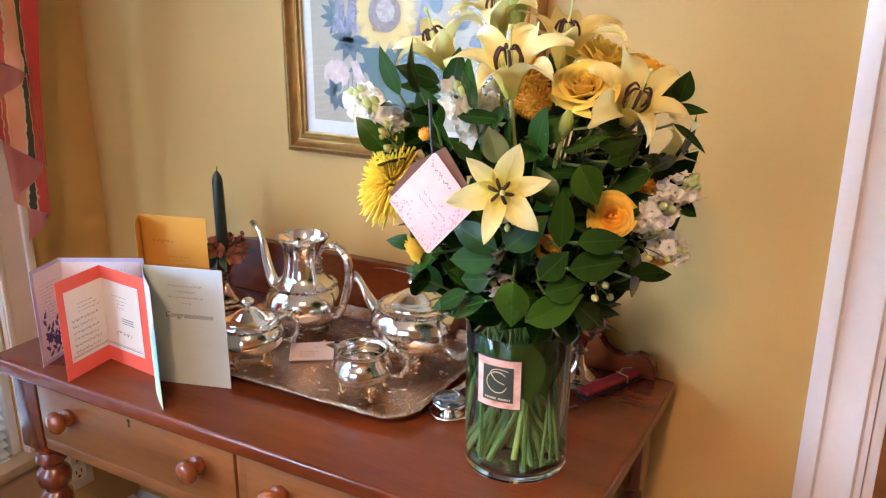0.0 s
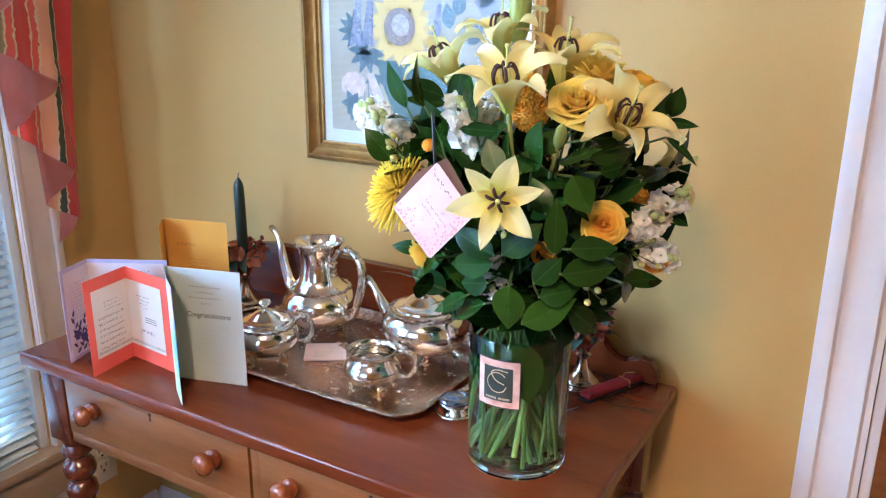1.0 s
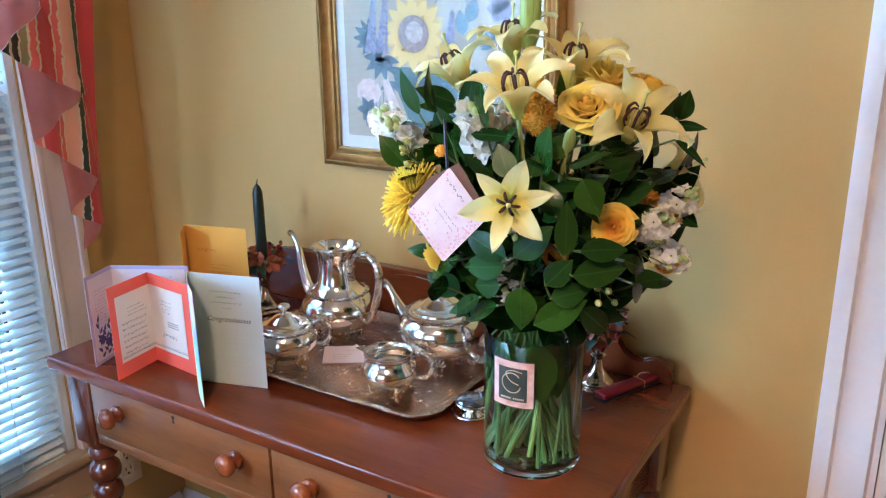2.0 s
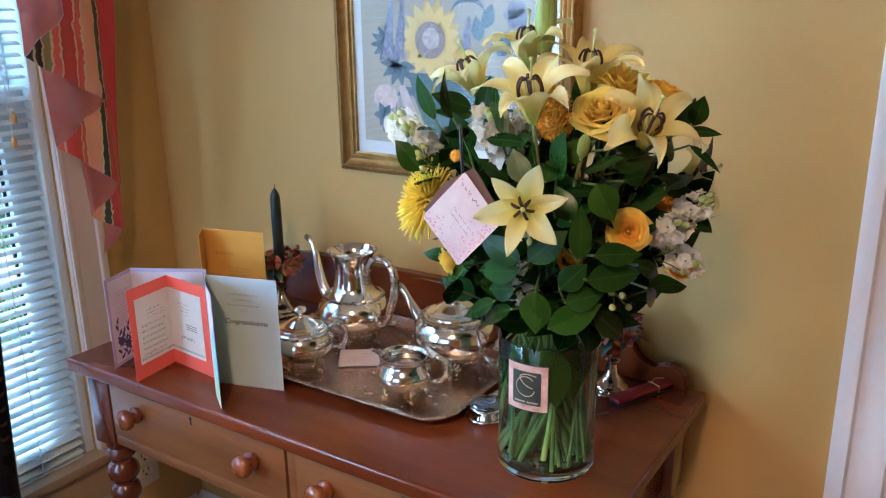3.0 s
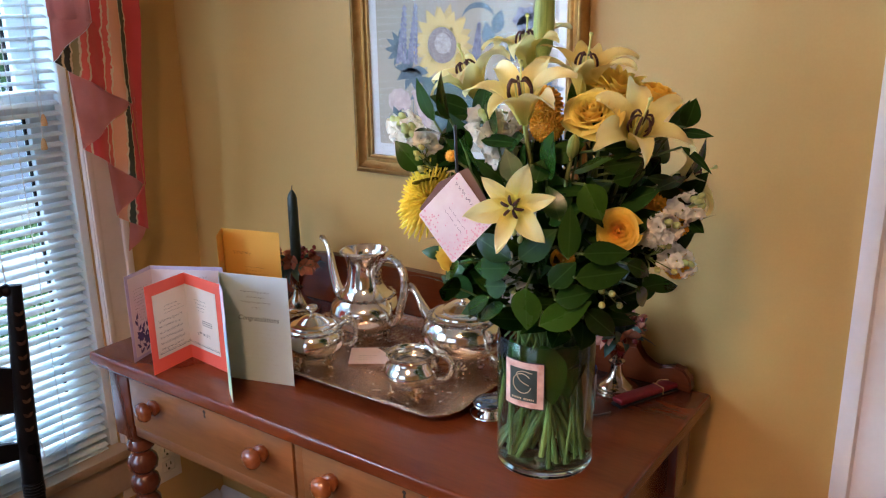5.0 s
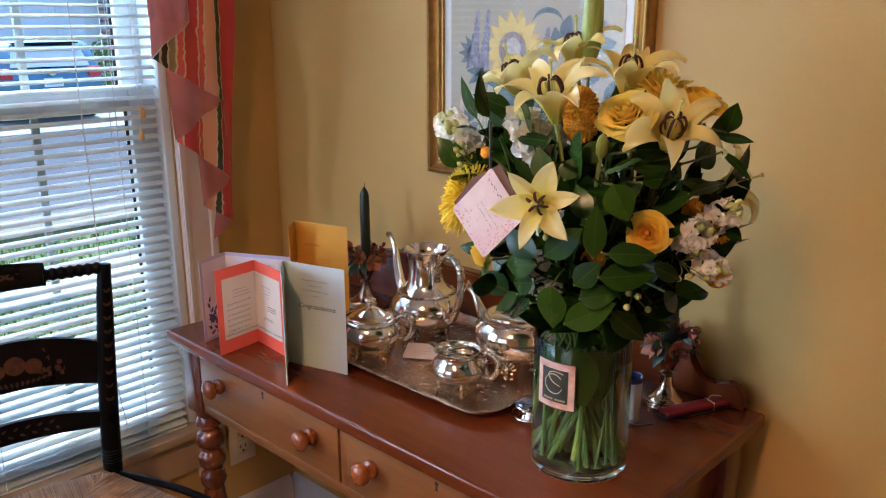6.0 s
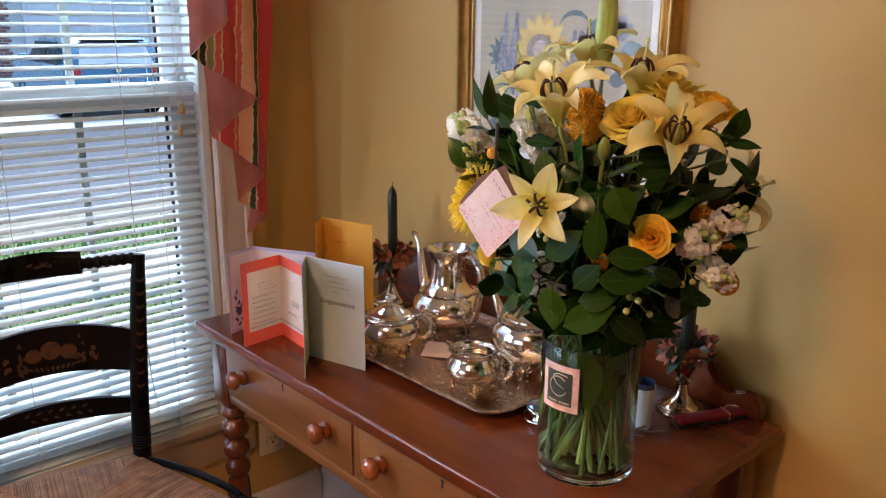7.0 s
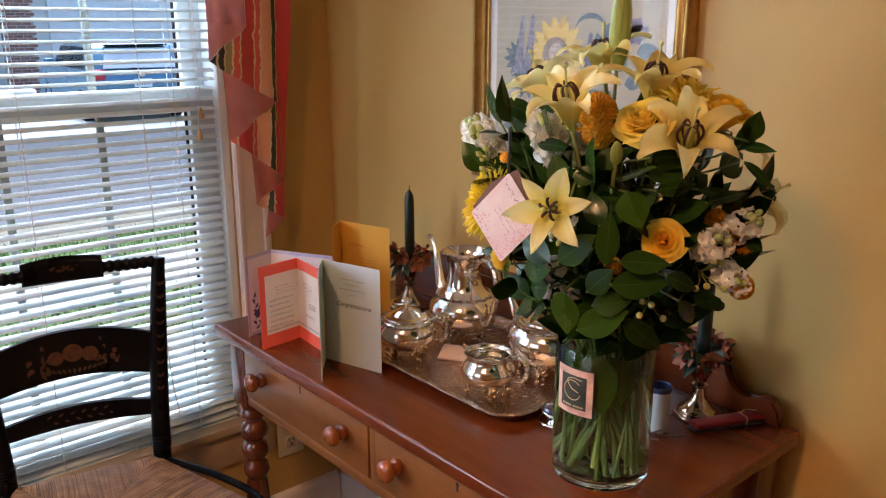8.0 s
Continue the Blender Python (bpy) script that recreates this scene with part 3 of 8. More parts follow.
def orange_card():
    rng = random.Random(12)
    c = thing("greeting_card", "golden orange open card with small brown print", "card", group="cards on the table")
    left, spine, right = (0.128, -0.270), (0.093, -0.229), (0.208, -0.197)
    hgt = 0.187
    a, b = panel_frame(left, spine), panel_frame(spine, right)
    part("left_panel", sheet_panel(a, math.dist(left, spine), hgt), M_ORANGE, c)
    pb = part("right_panel", sheet_panel(b, math.dist(spine, right), hgt), M_ORANGE, c)
    bm = bmesh.new()
    stroke_line(bm, rng, 0.022, 0.060, 0.144, 0.0055, 0.0012)
    for k in range(5):
        stroke_line(bm, rng, 0.046, 0.084 - 0.006 * (k % 2), 0.118 - 0.0065 * k, 0.0026, 0.0012)
    bmesh.ops.transform(bm, matrix=b, verts=bm.verts)
    tagged(part("printed_lines", bm, M_INK_ORANGE, pb, smooth=0), kind="stuff")


def rainbow_paper():
    """Watercolour bands of pastel colour running up the card's cover."""
    m, nt, b = nodes_of("pastel_watercolour_paper")
    n, l = nt.nodes, nt.links
    tc = n.new("ShaderNodeTexCoord")
    no = n.new("ShaderNodeTexNoise")
    no.inputs["Scale"].default_value, no.inputs["Detail"].default_value = 14, 3
    mp = n.new("ShaderNodeMapping")
    mp.inputs["Scale"].default_value = (1, 1, 0.35)
    l.new(tc.outputs["Object"], mp.inputs[0])
    l.new(mp.outputs[0], no.inputs["Vector"])
    r = n.new("ShaderNodeValToRGB")
    e = r.color_ramp.elements
    e[0].position, e[0].color = 0.30, (0.80, 0.82, 0.80, 1)
    e[1].position, e[1].color = 0.72, (0.78, 0.60, 0.75, 1)
    for p, col in ((0.40, (0.80, 0.80, 0.45)), (0.46, (0.50, 0.76, 0.50)), (0.52, (0.30, 0.62, 0.80)), (0.58, (0.45, 0.50, 0.85)), (0.64, (0.80, 0.80, 0.82))):
        x = e.new(p)
        x.color = (*col, 1)
    l.new(no.outputs[0], r.inputs[0])
    l.new(r.outputs[0], b.inputs["Base Color"])
    b.inputs["Roughness"].default_value = 0.5
    return m


def grey_card():
    rng = random.Random(21)
    c = thing("greeting_card", "standing pale grey blue congratulations card with pastel cover", "card", group="cards on the table")
    cover, spine, right = (0.349, -0.443), (0.272, -0.385), (0.386, -0.351)
    hgt = 0.177
    a, b = panel_frame(cover, spine), panel_frame(spine, right)
    wb = math.dist(spine, right)
    part("cover", sheet_panel(a, math.dist(cover, spine), hgt, 0.0008, bow=-0.0025), rainbow_paper(), c, "pastel watercolour card cover")
    pb = part("inside_panel", sheet_panel(b, wb, hgt, 0.0008), M_GRAY, c)
    z = 0.0014
    bm = bmesh.new()
    for k, (w_, y) in enumerate(((0.050, 0.150), (0.030, 0.1415), (0.052, 0.133), (0.014, 0.1245))):
        x = 0.062 - w_ / 2
        stroke_line(bm, rng, x, x + w_, y, 0.0026, z)
    bmesh.ops.transform(bm, matrix=b, verts=bm.verts)
    tagged(part("printed_lines", bm, M_INK, pb, smooth=0), kind="stuff")
    bm = bmesh.new()
    for k in range(9):
        w_ = (0.064, 0.070, 0.056, 0.060, 0.040, 0.052, 0.060, 0.05, 0.06)[k]
        stroke_line(bm, rng, 0.064 - w_ / 2, 0.064 + w_ / 2, 0.090 - 0.0072 * k, 0.0034, z)
    bmesh.ops.transform(bm, matrix=b, verts=bm.verts)
    part("faint_handwriting", bm, M_INK_FAINT, pb, smooth=0)
    word("Congratulations", 0.0112, on(b, 0.064, 0.103, z), M_INK, pb, shear=0.35)


M_INK_FAINT = surface("faint_blue_grey_ink", (0.46, 0.52, 0.53), (0.54, 0.60, 0.61), 50, 0.7, bump=0)
coral_card()
lavender_card()
orange_card()
grey_card()


# ---- framed print ----
def picture():
    p = thing("framed_print", "gilt framed botanical print of a sunflower bouquet on the wall", "picture", 0.0, -0.002, 0.0)
    x0, x1, z0, z1 = 0.240, 0.702, 1.012, 1.62
    w = 0.033
    prof = [(0, 0), (0, -0.017), (0.004, -0.021), (0.009, -0.021), (0.011, -0.017), (0.021, -0.011), (0.024, -0.013), (0.0275, -0.013), (0.029, -0.010),
            (w, -0.009), (w, 0)]

    def side(ax, ay, bx, by):
        """One mitred frame side from corner a to corner b of the outer edge; the profile runs inwards."""
        d = Vector((bx - ax, 0, by - ay)).normalized()
        nrm = Vector((-d.z, 0, d.x))
        bm = bmesh.new()
        ra = [bm.verts.new(Vector((ax, v, ay)) + nrm * u + d * u) for u, v in prof]
        rb = [bm.verts.new(Vector((bx, v, by)) + nrm * u - d * u) for u, v in prof]
        for i in range(len(prof)):
            j = (i + 1) % len(prof)
            bm.faces.new((ra[i], ra[j], rb[j], rb[i]))
        bm.faces.new(ra)
        bm.faces.new(rb)
        return bm

    cs = [(x0, z0), (x1, z0), (x1, z1), (x0, z1)]
    for i in range(4):
        part("frame_side", side(*cs[i], *cs[(i + 1) % 4]), M_GILT, p, "worn gilt wooden frame moulding", smooth=50)
    part("mat_board", boxm(((x0 + x1) / 2, -0.0015, (z0 + z1) / 2), (x1 - x0 - 2 * w + 0.006, 0.002, z1 - z0 - 2 * w + 0.006)), M_MAT, p, "white print margin")
    pr = part("print_sheet", boxm(((x0 + x1) / 2, -0.0029, (z0 + z1) / 2 + 0.004), (x1 - x0 - 2 * w - 0.034, 0.0007, z1 - z0 - 2 * w - 0.036)), M_PRINT, p,
              "beige printed paper")
    y = -0.0034

    def art(name, fn, mat, dy=0.0, label=""):
        bm = bmesh.new()
        fn(bm)
        bmesh.ops.transform(bm, matrix=pose(0, y - dy, 0, 90, 0, 0), verts=bm.verts)
        return part(name, bm, mat, pr, label, smooth=0)

    def disc(bm, x, z, r, h=0.0, n=28, sq=1.0, wob=0.0):
        bm.faces.new([bm.verts.new((x + r * (1 + wob * math.sin(5 * a)) * math.cos(a), z + sq * r * (1 + wob * math.cos(4 * a)) * math.sin(a), h))
                      for a in (2 * math.pi * k / n for k in range(n))])

    sx, sz = 0.433, 1.243
    rng = random.Random(4)
    for ring, (cnt, ln, mat, dy) in enumerate(((15, 0.050, M_PETAL_DARK, 0.0), (14, 0.045, M_PETAL_PRINT, 0.00025))):
        for k in range(cnt):
            a = 2 * math.pi * (k + 0.5 * ring) / cnt + rng.uniform(-0.06, 0.06)
            l2 = ln * rng.uniform(0.9, 1.08)
            art("printed_petal", lambda bm: leaf_shape(bm, sx + 0.018 * math.cos(a), sz + 0.018 * math.sin(a), a, l2, 0.0105, 0, 7), mat, dy)
    art("printed_disc", lambda bm: disc(bm, sx, sz, 0.030), M_DISC_PRINT, 0.0006, "grey brown sunflower centre")
    art("printed_disc", lambda bm: disc(bm, sx + 0.002, sz + 0.003, 0.017), M_DISC_PALE, 0.0009)

    def pot(bm):
        bm.faces.new([bm.verts.new((x, z, 0)) for x, z in ((0.386, 1.189), (0.555, 1.189), (0.548, 1.15), (0.530, 1.085), (0.428, 1.085), (0.402, 1.14))])
    art("printed_pot", pot, M_TEAL_PRINT, 0.0001, "blue green printed pot")

    def fan(bm, x, z, a0, spread, n, ln, wd):
        for k in range(n):
            leaf_shape(bm, x, z, a0 + spread * (k / (n - 1) - 0.5), ln * (1 - 0.25 * abs(k / (n - 1) - 0.5)), wd, 0)
    for x, z, a0, sp, n, ln, wd in ((0.368, 1.203, 4.0, 4.2, 8, 0.042, 0.0075), (0.347, 1.235, 2.9, 2.4, 6, 0.040, 0.0065), (0.335, 1.114, 2.6, 3.2, 4, 0.026, 0.007),
                                    (0.388, 1.165, 4.6, 1.8, 3, 0.035, 0.006), (0.338, 1.105, 5.5, 2.2, 3, 0.026, 0.006), (0.62, 1.17, -0.4, 2.6, 5, 0.05, 0.009)):
        art("printed_leaves", lambda bm: fan(bm, x, z, a0, sp, n, ln, wd), M_BLUE_PRINT, 0.0004, "dusty blue printed leaves")
    for x, z, a in ((0.538, 1.262, 1.25), (0.528, 1.242, 1.75), (0.585, 1.27, 0.5), (0.600, 1.25, 0.2), (0.56, 1.22, 0.9), (0.58, 1.20, 0.3)):
        art("printed_leaf", lambda bm: leaf_shape(bm, x, z, a, 0.040, 0.0125, 0), M_BLUE_PRINT, 0.0004)

    def arc(bm):
        pts = [(0.474 + 0.032 * (1 - math.cos(u)), 1.283 + 0.020 * math.sin(u), 0.008 * math.sin(u)) for u in [math.pi * k / 10 for k in range(11)]]
        for (ax, az, aw), (bx, bz, bw) in zip(pts, pts[1:]):
            bm.faces.new([bm.verts.new(v) for v in ((ax, az, 0), (bx, bz, 0), (bx, bz + bw + 0.001, 0), (ax, az + aw + 0.001, 0))])
    art("printed_leaf", arc, M_BLUE_PRINT, 0.0004)

    def lupin(bm, x, z, h):
        for k in range(11):
            for s in (-1, 0, 1):
                u = k / 10
                disc(bm, x + s * 0.008 * (1 - 0.7 * u) + 0.01 * u, z + h * u + 0.003 * (s == 0), 0.0042 * (1 - 0.4 * u), 0, 8, 1.4)
    art("printed_flower_spike", lambda bm: lupin(bm, 0.345, 1.215, 0.088), M_VIOLET_PRINT, 0.0007, "grey violet lupin spike")
    art("printed_flower_spike", lambda bm: lupin(bm, 0.369, 1.215, 0.090), M_VIOLET_PRINT, 0.0007)
    art("printed_flower_spike", lambda bm: lupin(bm, 0.498, 1.20, 0.075), M_VIOLET_PRINT, 0.0007)

    def peony(bm):
        for k in range(9):
            a = k * 2 * math.pi / 9
            disc(bm, 0.338 + 0.016 * math.cos(a), 1.145 + 0.013 * math.sin(a), 0.0105, 0.00001 * k, 12)
        disc(bm, 0.338, 1.147, 0.013, 0.0002, 14)
    art("printed_peony", peony, M_PINK_PRINT, 0.0003, "pale pink printed peony")

    def iris(bm):
        for k in range(6):
            leaf_shape(bm, 0.594, 1.283, k * 1.05, 0.024, 0.011, 0)
    art("printed_flower", iris, M_VIOLET_PRINT, 0.0009)

    def basket(bm):
        bm.faces.new([bm.verts.new((x, z, 0)) for x, z in ((0.366, 1.165), (0.380, 1.168), (0.408, 1.110), (0.402, 1.095), (0.388, 1.10))])
    art("printed_cone", basket, M_PINK_PRINT, 0.0005)
    for k in range(5):
        art("printed_stem", lambda bm: bars(bm, [(0.352 + 0.008 * k, 0.3532 + 0.008 * k, 1.085 + 0.006 * k, 0.05)], 0), M_BLUE_PRINT, 0.0002)
    g = part("picture_glass", boxm(((x0 + x1) / 2, -0.0075, (z0 + z1) / 2), (x1 - x0 - 2 * w + 0.006, 0.0016, z1 - z0 - 2 * w + 0.006)), M_PICGLASS, p,
             "clear reflecting glass", smooth=0)
    g.visible_shadow = False


M_MAT = paper("white_print_margin", (0.50, 0.50, 0.49))
M_PRINT = paper("beige_print_paper", (0.315, 0.285, 0.22))
M_PETAL_PRINT = paper("printed_yellow", (0.54, 0.41, 0.14))
M_PETAL_DARK = paper("printed_ochre", (0.45, 0.33, 0.12))
M_DISC_PRINT = surface("printed_seed_head", (0.12, 0.10, 0.10), (0.34, 0.28, 0.25), 260, 0.6, bump=0)
M_DISC_PALE = surface("printed_seed_centre", (0.25, 0.21, 0.20), (0.50, 0.44, 0.40), 200, 0.6, bump=0)
M_TEAL_PRINT = paper("printed_teal", (0.07, 0.12, 0.125))
M_BLUE_PRINT = surface("printed_dusty_blue", (0.055, 0.09, 0.115), (0.13, 0.175, 0.21), 60, 0.6, bump=0)
M_VIOLET_PRINT = surface("printed_grey_violet", (0.12, 0.12, 0.18), (0.26, 0.26, 0.34), 120, 0.6, bump=0)
M_PINK_PRINT = surface("printed_dusty_pink", (0.36, 0.27, 0.25), (0.56, 0.46, 0.42), 80, 0.6, bump=0)
picture()

# ---- silver tea service ----
def scrolls(bm, pts, rad, every=3, bead=1.35, seg=6):
    """Small chased beads along a line, for cast relief."""
    for i in range(0, len(pts), every):
        bmesh.ops.create_icosphere(bm, subdivisions=1, radius=rad * bead, matrix=Matrix.Translation(pts[i]))


def ring_points(r, z, n, c=(0, 0), squash=1.0):
    return [Vector((c[0] + r * math.cos(2 * math.pi * k / n), c[1] + r * squash * math.sin(2 * math.pi * k / n), z)) for k in range(n)]


def relief_band(r, z, n, rad, wave=0.0):
    """A band of leafy relief round a vessel."""
    bm = bmesh.new()
    rng = random.Random(int(r * 1e5) + n)
    for k, p in enumerate(ring_points(r, z, n)):
        s = rad * rng.uniform(1.0, 1.6)
        m = Matrix.Translation(p + Vector((0, 0, wave * math.sin(k * 1.9)))) @ Matrix.Rotation(2 * math.pi * k / n + rng.uniform(0.3, 0.9), 4, "Z") @ Matrix.Diagonal((1.5, 0.8, 0.9, 1))
        bmesh.ops.create_icosphere(bm, subdivisions=1, radius=s, matrix=m)
    return bm


def silver_foot(a, r, h, size):
    """A cast leafy foot at the angle a: a fan of curled lobes over a scroll."""
    size *= 1.3
    bm = bmesh.new()
    ca, sa = math.cos(a), math.sin(a)
    tube(bm, bez([(r * 0.72 * ca, r * 0.72 * sa, h * 1.15), (r * 1.0 * ca, r * 1.0 * sa, h * 0.8), (r * 0.98 * ca, r * 0.98 * sa, h * 0.3), (r * 1.12 * ca, r * 1.12 * sa, 0.002)], 8),
         lambda u: size * (0.30 - 0.12 * u), 8)
    for k in range(-3, 4):
        ang = k * 0.42
        u = Vector((-sa, ca, 0)) * math.sin(ang) + Vector((0, 0, 1)) * math.cos(ang)
        p = Vector((r * 0.98 * ca, r * 0.98 * sa, h * 0.55))
        m = Matrix.Translation(p + u * size * 0.55) @ u.to_track_quat("X", "Z").to_matrix().to_4x4() @ Matrix.Diagonal((1.4, 0.55, 0.5, 1))
        bmesh.ops.create_icosphere(bm, subdivisions=1, radius=size * 0.34, matrix=m)
    bmesh.ops.create_icosphere(bm, subdivisions=1, radius=size * 0.3, matrix=Matrix.Translation((r * 1.1 * ca, r * 1.1 * sa, size * 0.3)))
    for k in (-1, 1):
        q = Vector((-sa, ca, 0)) * k * size * 0.45
        bmesh.ops.create_icosphere(bm, subdivisions=1, radius=size * 0.22, matrix=Matrix.Translation(Vector((r * ca, r * sa, h * 0.42)) + q))
    return bm


def vessel_body(parent, prof, name="body", inner=None):
    bm = lathe(bmesh.new(), prof, 56, cap=False)
    return part(name, bm, M_SILVER, parent, smooth=60)


def handle(parent, pts, rad, beads=True):
    line = bez(pts, 26)
    h_ = part("handle", tube(bmesh.new(), line, lambda u: rad * (0.75 + 0.5 * math.sin(math.pi * u)), 10), M_SILVER_WORN, parent, "cast leafy silver handle")
    if beads:
        bm = bmesh.new()
        scrolls(bm, [p + Vector((0, 0, rad * 0.35)) + (q - p).cross(Vector((0, 0, 1))).normalized() * rad * (0.5 if k % 2 else -0.5) for k, (p, q) in enumerate(zip(line[2:-3], line[3:-2]))], rad * 0.66, 1)
        tagged(part("leaf_relief", bm, M_SILVER_WORN, h_), kind="stuff")
    return h_


def spout(parent, pts, rad0, rad1):
    line = bez(pts, 22)
    s = part("spout", tube(bmesh.new(), line, lambda u: rad0 + (rad1 - rad0) * min(1, u * 1.5) ** 0.8, 14), M_SILVER, parent)
    bm = bmesh.new()
    for p in line[-3:]:
        bmesh.ops.create_icosphere(bm, subdivisions=1, radius=rad1 * 1.25, matrix=Matrix.Translation(p))
    scrolls(bm, line[:5], rad0 * 0.5, 1)
    tagged(part("spout_relief", bm, M_SILVER_WORN, s), kind="stuff")


TRAY_Z = T + 0.0045


def coffee_pot():
    c = thing("coffee_pot", "tall polished silver coffee pot with open top", "coffee pot", 0.366, -0.150, TRAY_Z, -12, group="silver tea service")
    c.scale = (1.16, 1.16, 0.99)
    vessel_body(c, [(0.0001, 0.0165), (0.022, 0.0165), (0.029, 0.018), (0.0335, 0.0235), (0.047, 0.036), (0.0545, 0.052), (0.0550, 0.062), (0.0515, 0.074), (0.0445, 0.084), (0.0375, 0.090),
                    (0.032, 0.096), (0.0285, 0.107), (0.0262, 0.121), (0.0262, 0.135), (0.0275, 0.147), (0.0300, 0.1565), (0.0335, 0.162), (0.0350, 0.1648), (0.0342, 0.166),
                    (0.033, 0.1645), (0.0285, 0.158), (0.0255, 0.148), (0.0245, 0.135), (0.0245, 0.120), (0.027, 0.105), (0.0001, 0.104)])
    part("rim_band", relief_band(0.0347, 0.1652, 56, 0.0013), M_SILVER_WORN, c)
    part("shoulder_band", relief_band(0.0418, 0.0865, 64, 0.0022, 0.0008), M_SILVER_WORN, c)
    part("base_band", relief_band(0.0335, 0.0225, 52, 0.0020, 0.0006), M_SILVER_WORN, c)
    for k in range(4):
        part("foot", silver_foot(radians(-68 + 90 * k), 0.034, 0.021, 0.010), M_SILVER_WORN, c)
    d = Vector((math.cos(radians(182)), math.sin(radians(182)), 0))
    spout(c, [d * 0.044 + Vector((0, 0, 0.060)), d * 0.066 + Vector((0, 0, 0.072)), d * 0.079 + Vector((0, 0, 0.105)), d * 0.086 + Vector((0, 0, 0.140)), d * 0.094 + Vector((0, 0, 0.158)),
              d * 0.104 + Vector((0, 0, 0.166))], 0.0125, 0.0042)
    e = -d
    handle(c, [e * 0.030 + Vector((0, 0, 0.141)), e * 0.043 + Vector((0, 0, 0.158)), e * 0.064 + Vector((0, 0, 0.164)), e * 0.083 + Vector((0, 0, 0.150)), e * 0.087 + Vector((0, 0, 0.120)),
               e * 0.078 + Vector((0, 0, 0.085)), e * 0.070 + Vector((0, 0, 0.062)), e * 0.058 + Vector((0, 0, 0.045)), e * 0.050 + Vector((0, 0, 0.052))], 0.0048)
    bm = bmesh.new()
    for z, r in ((0.129, 0.029), (0.122, 0.030), (0.115, 0.0305), (0.135, 0.031)):
        bmesh.ops.create_icosphere(bm, subdivisions=1, radius=0.0052, matrix=Matrix.Translation(e * r + Vector((0, 0, z))))
    bmesh.ops.create_icosphere(bm, subdivisions=1, radius=0.005, matrix=Matrix.Translation(e * 0.060 + Vector((0, 0, 0.168))))
    tagged(part("hinge_leaf", bm, M_SILVER_WORN, c), kind="stuff")


def domed_lid(c, r, z, knob_h):
    lid = part("lid", lathe(bmesh.new(), [(r, z), (r * 0.98, z + 0.004), (r * 0.88, z + 0.0065), (r * 0.80, z + 0.0068), (r * 0.66, z + 0.0095), (r * 0.46, z + 0.0155), (r * 0.26, z + 0.0190), (r * 0.14, z + 0.0203),
                                           (0.0001, z + 0.0203)], 44, cap=False), M_SILVER, c)
    k0 = z + 0.0200
    part("lid_knob", lathe(bmesh.new(), [(0.0035, k0), (0.0028, k0 + 0.003), (0.0038, k0 + 0.005), (0.0085, k0 + 0.0085), (0.0092, k0 + 0.0105), (0.0075, k0 + 0.0135), (0.003, k0 + 0.0155),
                                         (0.0001, k0 + 0.0158)], 22, cap=False), M_SILVER, lid)
    return lid


def tea_pot():
    c = thing("tea_pot", "round polished silver teapot with domed lid", "teapot", 0.572, -0.153, TRAY_Z, -10, group="silver tea service")
    c.scale = (1.15, 1.15, 1.15)
    vessel_body(c, [(0.0001, 0.018), (0.026, 0.018), (0.034, 0.020), (0.048, 0.029), (0.0565, 0.042), (0.059, 0.054), (0.0565, 0.066), (0.050, 0.0745), (0.044, 0.079), (0.0405, 0.0815), (0.0001, 0.080)])
    part("shoulder_band", relief_band(0.0478, 0.0775, 72, 0.0024, 0.0008), M_SILVER_WORN, c)
    part("base_band", relief_band(0.0345, 0.022, 54, 0.0020, 0.0006), M_SILVER_WORN, c)
    domed_lid(c, 0.041, 0.080, 0.02)
    for k in range(4):
        part("foot", silver_foot(radians(-58 + 90 * k), 0.040, 0.022, 0.0115), M_SILVER_WORN, c)
    d = Vector((-1, 0.06, 0)).normalized()
    spout(c, [d * 0.050 + Vector((0, 0, 0.045)), d * 0.072 + Vector((0, 0, 0.052)), d * 0.090 + Vector((0, 0, 0.068)), d * 0.104 + Vector((0, 0, 0.084)), d * 0.116 + Vector((0, 0, 0.091))], 0.0145, 0.0050)
    e = -d
    handle(c, [e * 0.046 + Vector((0, 0, 0.073)), e * 0.066 + Vector((0, 0, 0.090)), e * 0.092 + Vector((0, 0, 0.088)), e * 0.102 + Vector((0, 0, 0.066)), e * 0.092 + Vector((0, 0, 0.040)),
               e * 0.072 + Vector((0, 0, 0.028)), e * 0.054 + Vector((0, 0, 0.034))], 0.0046)


